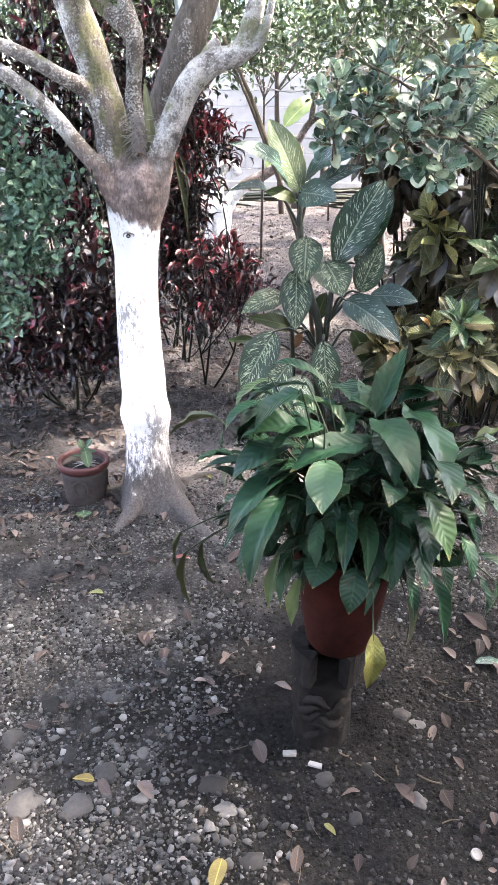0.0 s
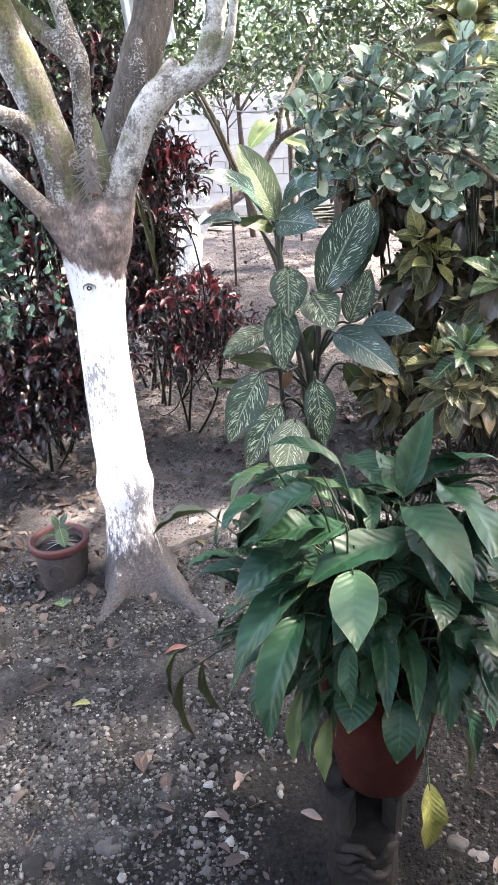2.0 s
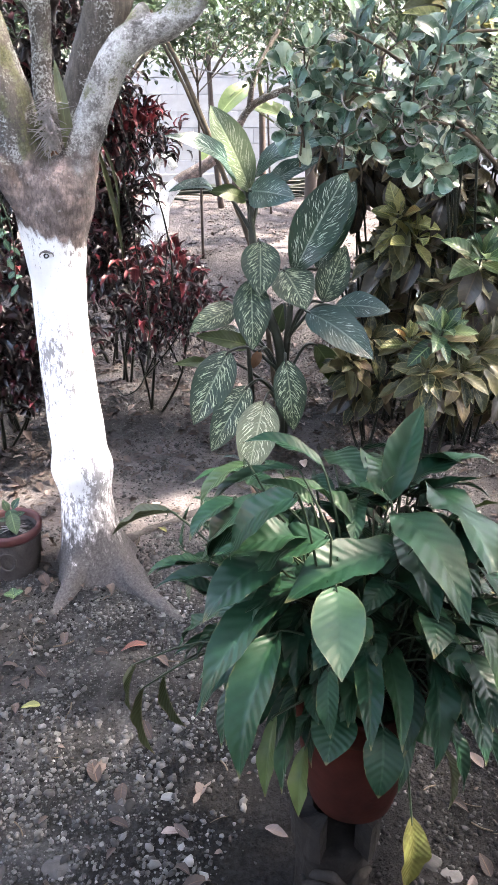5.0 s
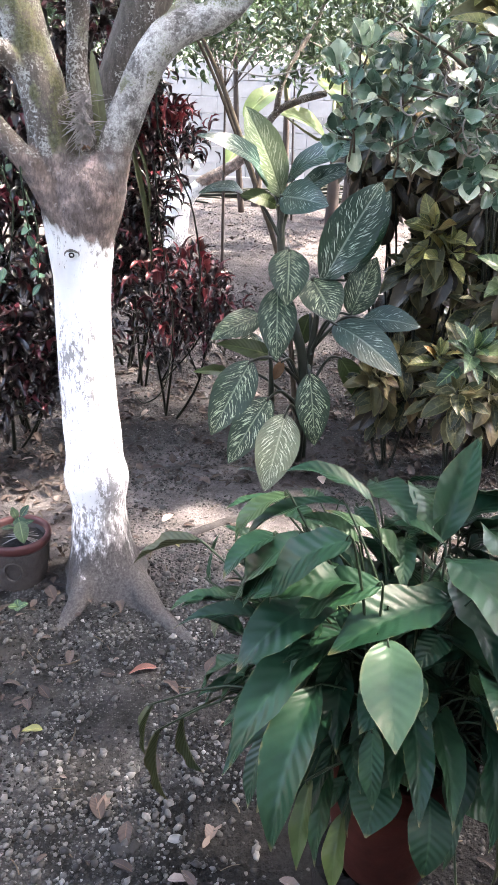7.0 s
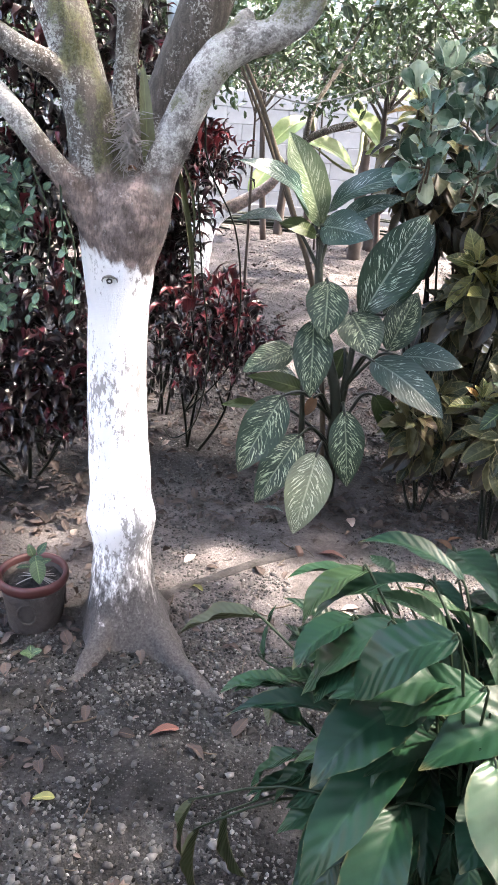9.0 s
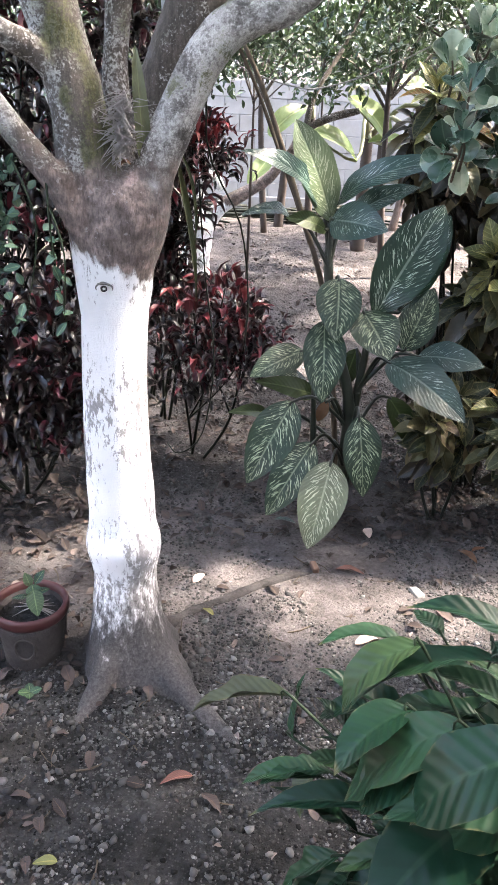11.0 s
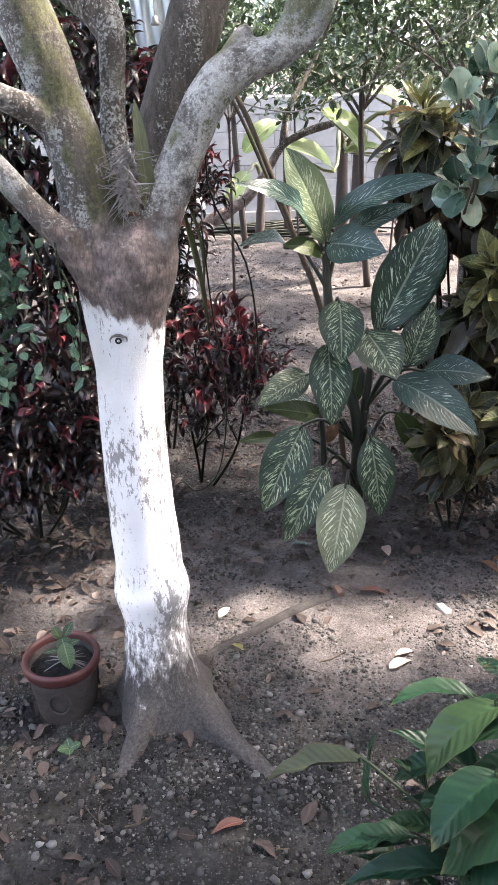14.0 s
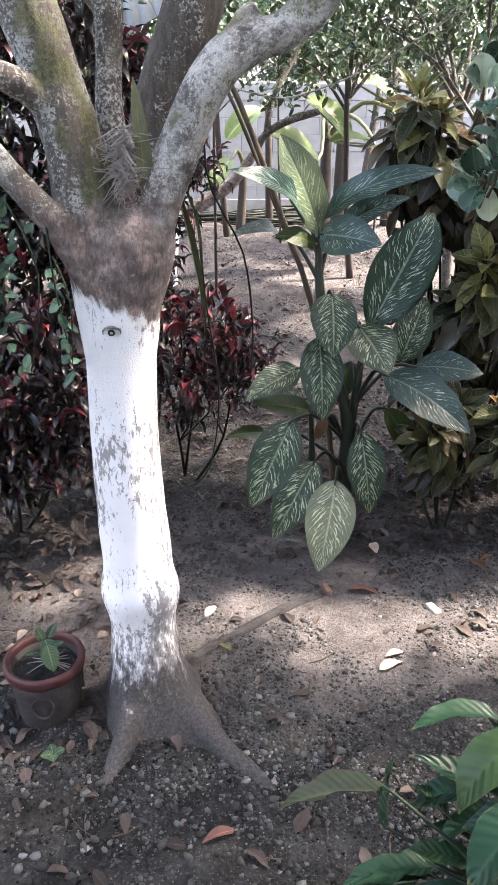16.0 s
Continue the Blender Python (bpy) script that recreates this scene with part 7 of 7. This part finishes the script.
# scattered gravel
tmpl = []
for i in range(5):
    v, f = pebble_template(20 + i, 0, 0.9)
    tmpl.append((v, f, np.zeros((len(v), 2))))
pts, wid = [], []
g = random.Random(3)
while len(pts) < 80000:
    x, y = g.uniform(-2.0, 2.1), 0.35 + 5.0 * g.random() ** 1.25
    dens = noise.noise(Vector((x * 1.7, y * 1.7, 8.0))) * 0.45 + noise.noise(Vector((x * 6, y * 6, 2.0))) * 0.5 + 0.10
    near = min(1.0, max(0.0, (2.3 - y) / 0.5))
    dens += near * (0.22 - 0.80 * min(1.0, max(0.0, (x + 0.25) / 0.6)))
    dens += 0.45 * math.exp(-((x + 0.28) ** 2 + (y - 2.5) ** 2) / 0.06)
    dens -= 0.10 if y > 3.4 else 0.0
    dens -= 0.30 if x < -0.42 and y > 2.1 else 0.0
    fade = min(1.0, max(0.0, (y - 0.35) / 0.5)) * min(1.0, max(0.0, (2.05 - abs(x)) / 0.6))
    if g.random() < (0.16 + dens) * fade:
        w = g.choice((0.0035, 0.0045, 0.0055, 0.007, 0.009, 0.012)) * g.uniform(0.8, 1.3)
        if g.random() < 0.05:
            w *= g.uniform(1.5, 2.4)
        pts.append((x, y, lift(x, y) + w * 0.08)), wid.append(w)
n = len(pts)
dirs = np.stack([GEN.normal(size=n), GEN.normal(size=n), np.zeros(n)], axis=1)
wid = np.array(wid)
grav = thing("gravel", cloud("gravel", tmpl, pts, dirs, np.tile([0.0, 0.0, 1.0], (n, 1)), wid, wid * 0.85), GRAVEL, "scattered grey and white gravel on the soil", "gravel")
tagged(grav, kind="stuff")

# worn pebbles between the finer gravel at the front
round_tmpl = []
for i in range(6):
    v, f = pebble_template(40 + i, 1, 0.6)
    round_tmpl.append((v, f, np.zeros((len(v), 2))))
pts, wid = [], []
while len(pts) < 1500:
    x, y = g.uniform(-1.3, 0.2), 0.75 + 2.0 * g.random() ** 1.2
    if g.random() < 0.55 - 0.55 * min(1.0, max(0.0, (x + 0.15) / 0.4)) - 0.25 * max(0.0, y - 1.7) + 0.7 * noise.noise(Vector((x * 3, y * 3, 31.0))):
        w = 0.009 + 0.022 * g.random() ** 2.2
        pts.append((x, y, lift(x, y) + w * 0.10)), wid.append(w)
n = len(pts)
wid = np.array(wid)
pebbles = thing("pebbles", cloud("pebbles", round_tmpl, pts, np.stack([GEN.normal(size=n), GEN.normal(size=n), np.zeros(n)], axis=1), np.tile([0.0, 0.0, 1.0], (n, 1)), wid, wid * 0.72), GRAVEL, "small worn grey pebbles lying among the gravel", "pebbles")
tagged(pebbles, kind="stuff")

# coarser gravel and chips over the far ground
pts, wid = [], []
while len(pts) < 7000:
    x, y = g.uniform(-1.4, 2.6), 4.2 + 5.6 * g.random() ** 1.2
    if g.random() < 0.45 + noise.noise(Vector((x * 1.5, y * 1.5, 25.0))):
        w = g.choice((0.008, 0.011, 0.015, 0.022)) * g.uniform(0.8, 1.4)
        pts.append((x, y, lift(x, y) + w * 0.06)), wid.append(w)
n = len(pts)
wid = np.array(wid)
chips = thing("gravel", cloud("gravel", tmpl, pts, np.stack([GEN.normal(size=n), GEN.normal(size=n), np.zeros(n)], axis=1), np.tile([0.0, 0.0, 1.0], (n, 1)), wid, wid * 0.8), GRAVEL, "coarse gravel strewn over the back of the yard", "gravel")
tagged(chips, kind="stuff")

# crumbs of dark soil
pts, wid = [], []
while len(pts) < 30000:
    x, y = g.uniform(-1.6, 1.7), 0.75 + 1.9 * g.random() ** 1.1
    if g.random() < 0.32 - max(0.0, y - 1.8) * 0.5 + 0.35 * min(1.0, max(0.0, (x + 0.2) / 0.5)) * min(1.0, max(0.0, (2.2 - y) / 0.5)) + noise.noise(Vector((x * 2.2, y * 2.2, 15.0))):
        w = g.choice((0.003, 0.004, 0.006, 0.008, 0.012)) * g.uniform(0.7, 1.5)
        pts.append((x, y, lift(x, y) + w * 0.05)), wid.append(w)
n = len(pts)
wid = np.array(wid)
crumbs = thing("soil_crumbs", cloud("soil_crumbs", tmpl, pts, np.stack([GEN.normal(size=n), GEN.normal(size=n), np.zeros(n)], axis=1), np.tile([0.0, 0.0, 1.0], (n, 1)), wid, wid * 0.8), CRUMB, "loose dark crumbs of soil on the ground", "soil")
tagged(crumbs, kind="stuff")

# leaf litter
dead = [blade(("ovate", "lance")[i % 2], 6, 4, 0.3 + 0.5 * (i % 3), 0.26, 0.30, 0.6 * (i % 3 - 1), 200 + i) for i in range(8)]
pts = []
g = random.Random(9)
while len(pts) < 11500:
    x, y = g.uniform(-2.2, 2.2), 0.8 + 8.5 * g.random() ** 1.4
    dens = 0.20 + 0.5 * noise.noise(Vector((x * 1.3, y * 1.3, 4.0)))
    dens += 0.95 if (x < -0.45 and 2.95 < y < 4.6) or (x > 0.6 and 3.4 < y < 4.6) else 0.0
    dens += 0.45 if 3.3 < y < 5.2 else 0
    dens += 0.35 if x < -0.42 and 2.1 < y < 3.0 else 0.0
    dens *= 0.36 if y < 2.5 or (-0.3 < x < 1.1 and 2.5 <= y < 3.4) else 1.0
    if g.random() < dens * 0.6:
        pts.append((x, y, lift(x, y) + 0.004))
n = len(pts)
dirs = np.stack([GEN.normal(size=n), GEN.normal(size=n), GEN.normal(0, 0.25, n)], axis=1)
ups = np.stack([GEN.normal(0, 0.3, n), GEN.normal(0, 0.3, n), np.ones(n)], axis=1)
ln = 0.012 + 0.060 * GEN.random(n) ** 2.0
lit = thing("leaf_litter", cloud("leaf_litter", dead, pts, dirs, ups, ln, ln * GEN.uniform(0.35, 0.6, n)), DEAD, "dry brown fallen leaves strewn over the soil", "leaf litter")
tagged(lit, kind="stuff")

# twigs and straws
vs, fs = [], []
g = random.Random(21)
for i in range(260):
    x, y, a = g.uniform(-1.5, 1.6), 0.85 + 4.0 * g.random() ** 1.2, g.uniform(0, 6.28)
    L = g.uniform(0.02, 0.10)
    p = [Vector((x + t * L * math.cos(a + t * 0.3), y + t * L * math.sin(a + t * 0.3), 0)) for t in (-0.5, 0, 0.5)]
    for q in p:
        q.z = lift(q.x, q.y) + 0.003
    v, f, u = tube(p, [g.uniform(0.0008, 0.0025)] * 3, 4, 0, 8, False, 2)
    fs += [tuple(t + len(vs) for t in q) for q in f]
    vs += v.tolist()
tw = thing("twigs", make_mesh("twigs", vs, fs), DRY_STEM, "small dry twigs and straws on the soil", "twigs")
tagged(tw, kind="stuff")

# single fallen leaves
FALLEN = {"yellow": (DEAD_YELLOW, "yellow fallen leaf on the dark soil"), "brown": (DEAD, "curled brown fallen leaf on the soil"), "pink": (DEAD_PINK, "bleached pinkish fallen leaf on the dry earth"), "red": (DEAD_RED, "bright red fallen leaf on the dry earth"), "orange": (DEAD_ORANGE, "orange fallen leaf on the soil"), "green": (CANE_BLUE, "grey-green fallen leaf on the soil")}


def fallen(x, y, size, kind, turn=None):
    mat, label = FALLEN[kind]
    a = RND.uniform(0, 6.28) if turn is None else radians(turn)
    z = lift(x, y) + 0.004
    d = Vector((math.cos(a), math.sin(a), 0)) * size / 2
    me = make_mesh("fallen_leaf", *blade("ovate", 8, 4, RND.uniform(0.4, 0.9), 0.25, 0.10, RND.uniform(-0.4, 0.4), int(abs(x * 991))))
    thing("fallen_leaf", me, mat, label, "fallen leaf", leaf_matrix((x - d.x, y - d.y, z), (x + d.x, y + d.y, z), (RND.uniform(-0.2, 0.2), RND.uniform(-0.2, 0.2), 1), size * RND.uniform(0.38, 0.52)), "fallen leaves")


fallen(-0.371, 1.289, 0.058, "yellow")
fallen(-0.500, 2.046, 0.054, "yellow")
fallen(0.244, 1.157, 0.039, "yellow")
fallen(-0.015, 1.033, 0.087, "yellow")
fallen(0.162, 1.081, 0.068, "brown")
fallen(-0.297, 1.821, 0.076, "brown")
fallen(-0.599, 1.731, 0.057, "brown")
fallen(-0.554, 1.460, 0.059, "brown")
fallen(-0.498, 2.183, 0.064, "brown")
fallen(-0.495, 1.150, 0.078, "brown")
fallen(0.077, 1.383, 0.081, "brown")
fallen(-0.076, 1.639, 0.053, "brown")
fallen(0.787, 1.930, 0.101, "brown")
fallen(0.666, 1.775, 0.057, "brown")
fallen(0.782, 1.728, 0.095, "green")
fallen(0.301, 1.075, 0.045, "brown")
fallen(-0.223, 1.670, 0.054, "brown")
fallen(0.345, 3.192, 0.111, "red", -15)
fallen(0.361, 2.844, 0.065, "pink")
fallen(0.338, 2.794, 0.087, "pink")
fallen(0.501, 2.957, 0.069, "brown")
fallen(0.623, 2.930, 0.073, "brown")
fallen(0.818, 3.309, 0.106, "orange")
fallen(0.881, 3.358, 0.071, "orange")
fallen(0.716, 3.021, 0.059, "brown")
fallen(-0.230, 2.263, 0.084, "red")
fallen(-0.171, 2.919, 0.054, "yellow")
fallen(0.134, 3.556, 0.093, "green")
fallen(0.468, 3.490, 0.080, "pink")
fallen(0.537, 3.603, 0.073, "brown")
fallen(0.089, 2.512, 0.041, "brown")
fallen(-0.205, 3.122, 0.069, "pink")
fallen(0.935, 3.645, 0.076, "brown")
fallen(-0.449, 2.317, 0.063, "brown")
fallen(-0.120, 3.066, 0.048, "brown")
fallen(-0.799, 3.634, 0.097, "brown")
fallen(-0.844, 3.377, 0.135, "brown")
fallen(-0.934, 3.627, 0.121, "brown")
fallen(-0.280, 3.592, 0.070, "brown")
thing("brick_scrap", box_mesh("brick_scrap", 0.022, 0.055, 0.02, 0.003, 0.001), BRICK_RED, "small brown brick scrap on the dry earth", "brick scrap", Matrix.Translation((0.215, 3.20, lift(0.215, 3.2) + 0.012)) @ Matrix.Rotation(0.15, 4, "Z"))
for x, y, sx, sy in ((0.156, 1.376, 0.036, 0.018), (0.220, 1.333, 0.034, 0.014), (0.564, 3.066, 0.032, 0.06)):
    thing("plaster_chip", box_mesh("plaster_chip", sx, sy, 0.008, 0.002, 0.002), PALE_STONE, "flat white plaster chip on the soil", "plaster chip", Matrix.Translation((x, y, lift(x, y) + 0.004)) @ Matrix.Rotation(RND.uniform(-0.4, 0.4), 4, "Z"), "plaster chips")
sh = Matrix.Translation((0.569, 1.096, lift(0.569, 1.096) + 0.004)) @ Matrix.Rotation(0.3, 4, "X")
thing("bottle_cap", lathe("bottle_cap", [(0.0, 0.0), (0.011, 0.0), (0.013, 0.002), (0.013, 0.006), (0.011, 0.007), (0.009, 0.005), (0.0, 0.005)], 24), PALE_STONE, "white disc like a shell on the soil", "disc", sh)
# sprout in the soil
sp = root("sprout", (-0.645, 2.515, lift(-0.645, 2.515)), "tiny green seedling growing out of the soil", "seedling")
for a in (0.3, 1.9, 3.4, 4.9):
    b = np.array([-0.645, 2.515, lift(-0.645, 2.515) + 0.025])
    t = b + np.array([math.cos(a) * 0.032, math.sin(a) * 0.032, 0.008])
    part("leaf", make_mesh("leaf", *blade("oval", 5, 4, 0.6, 0.1, 0.03, 0, int(a * 10))), CROTON_GREEN, sp, "", leaf_matrix(b, t, (0, -0.2, 1), 0.026))
part("stem", tube_mesh("stem", [(-0.645, 2.515, lift(-0.645, 2.515) - 0.01), (-0.645, 2.515, lift(-0.645, 2.515) + 0.027)], [0.0016, 0.0012], 5), GREEN_STEM, sp)

# ---- blocks of the wall ----
BLOCK = box_mesh("block", 0.395, 0.034, 0.195, 0.004)
BLOCK.materials.append(WALL_PAINT)
for row in range(7):
    for col in range(24):
        x = -4.2 + 0.40 * col + (0.2 if row % 2 else 0.0)
        part("block", BLOCK, None, wall, "", Matrix.Translation((x, WALL_Y + 0.002 * ((row * 7 + col * 3) % 3), BASE_Z + 0.30 + 0.20 * row)))
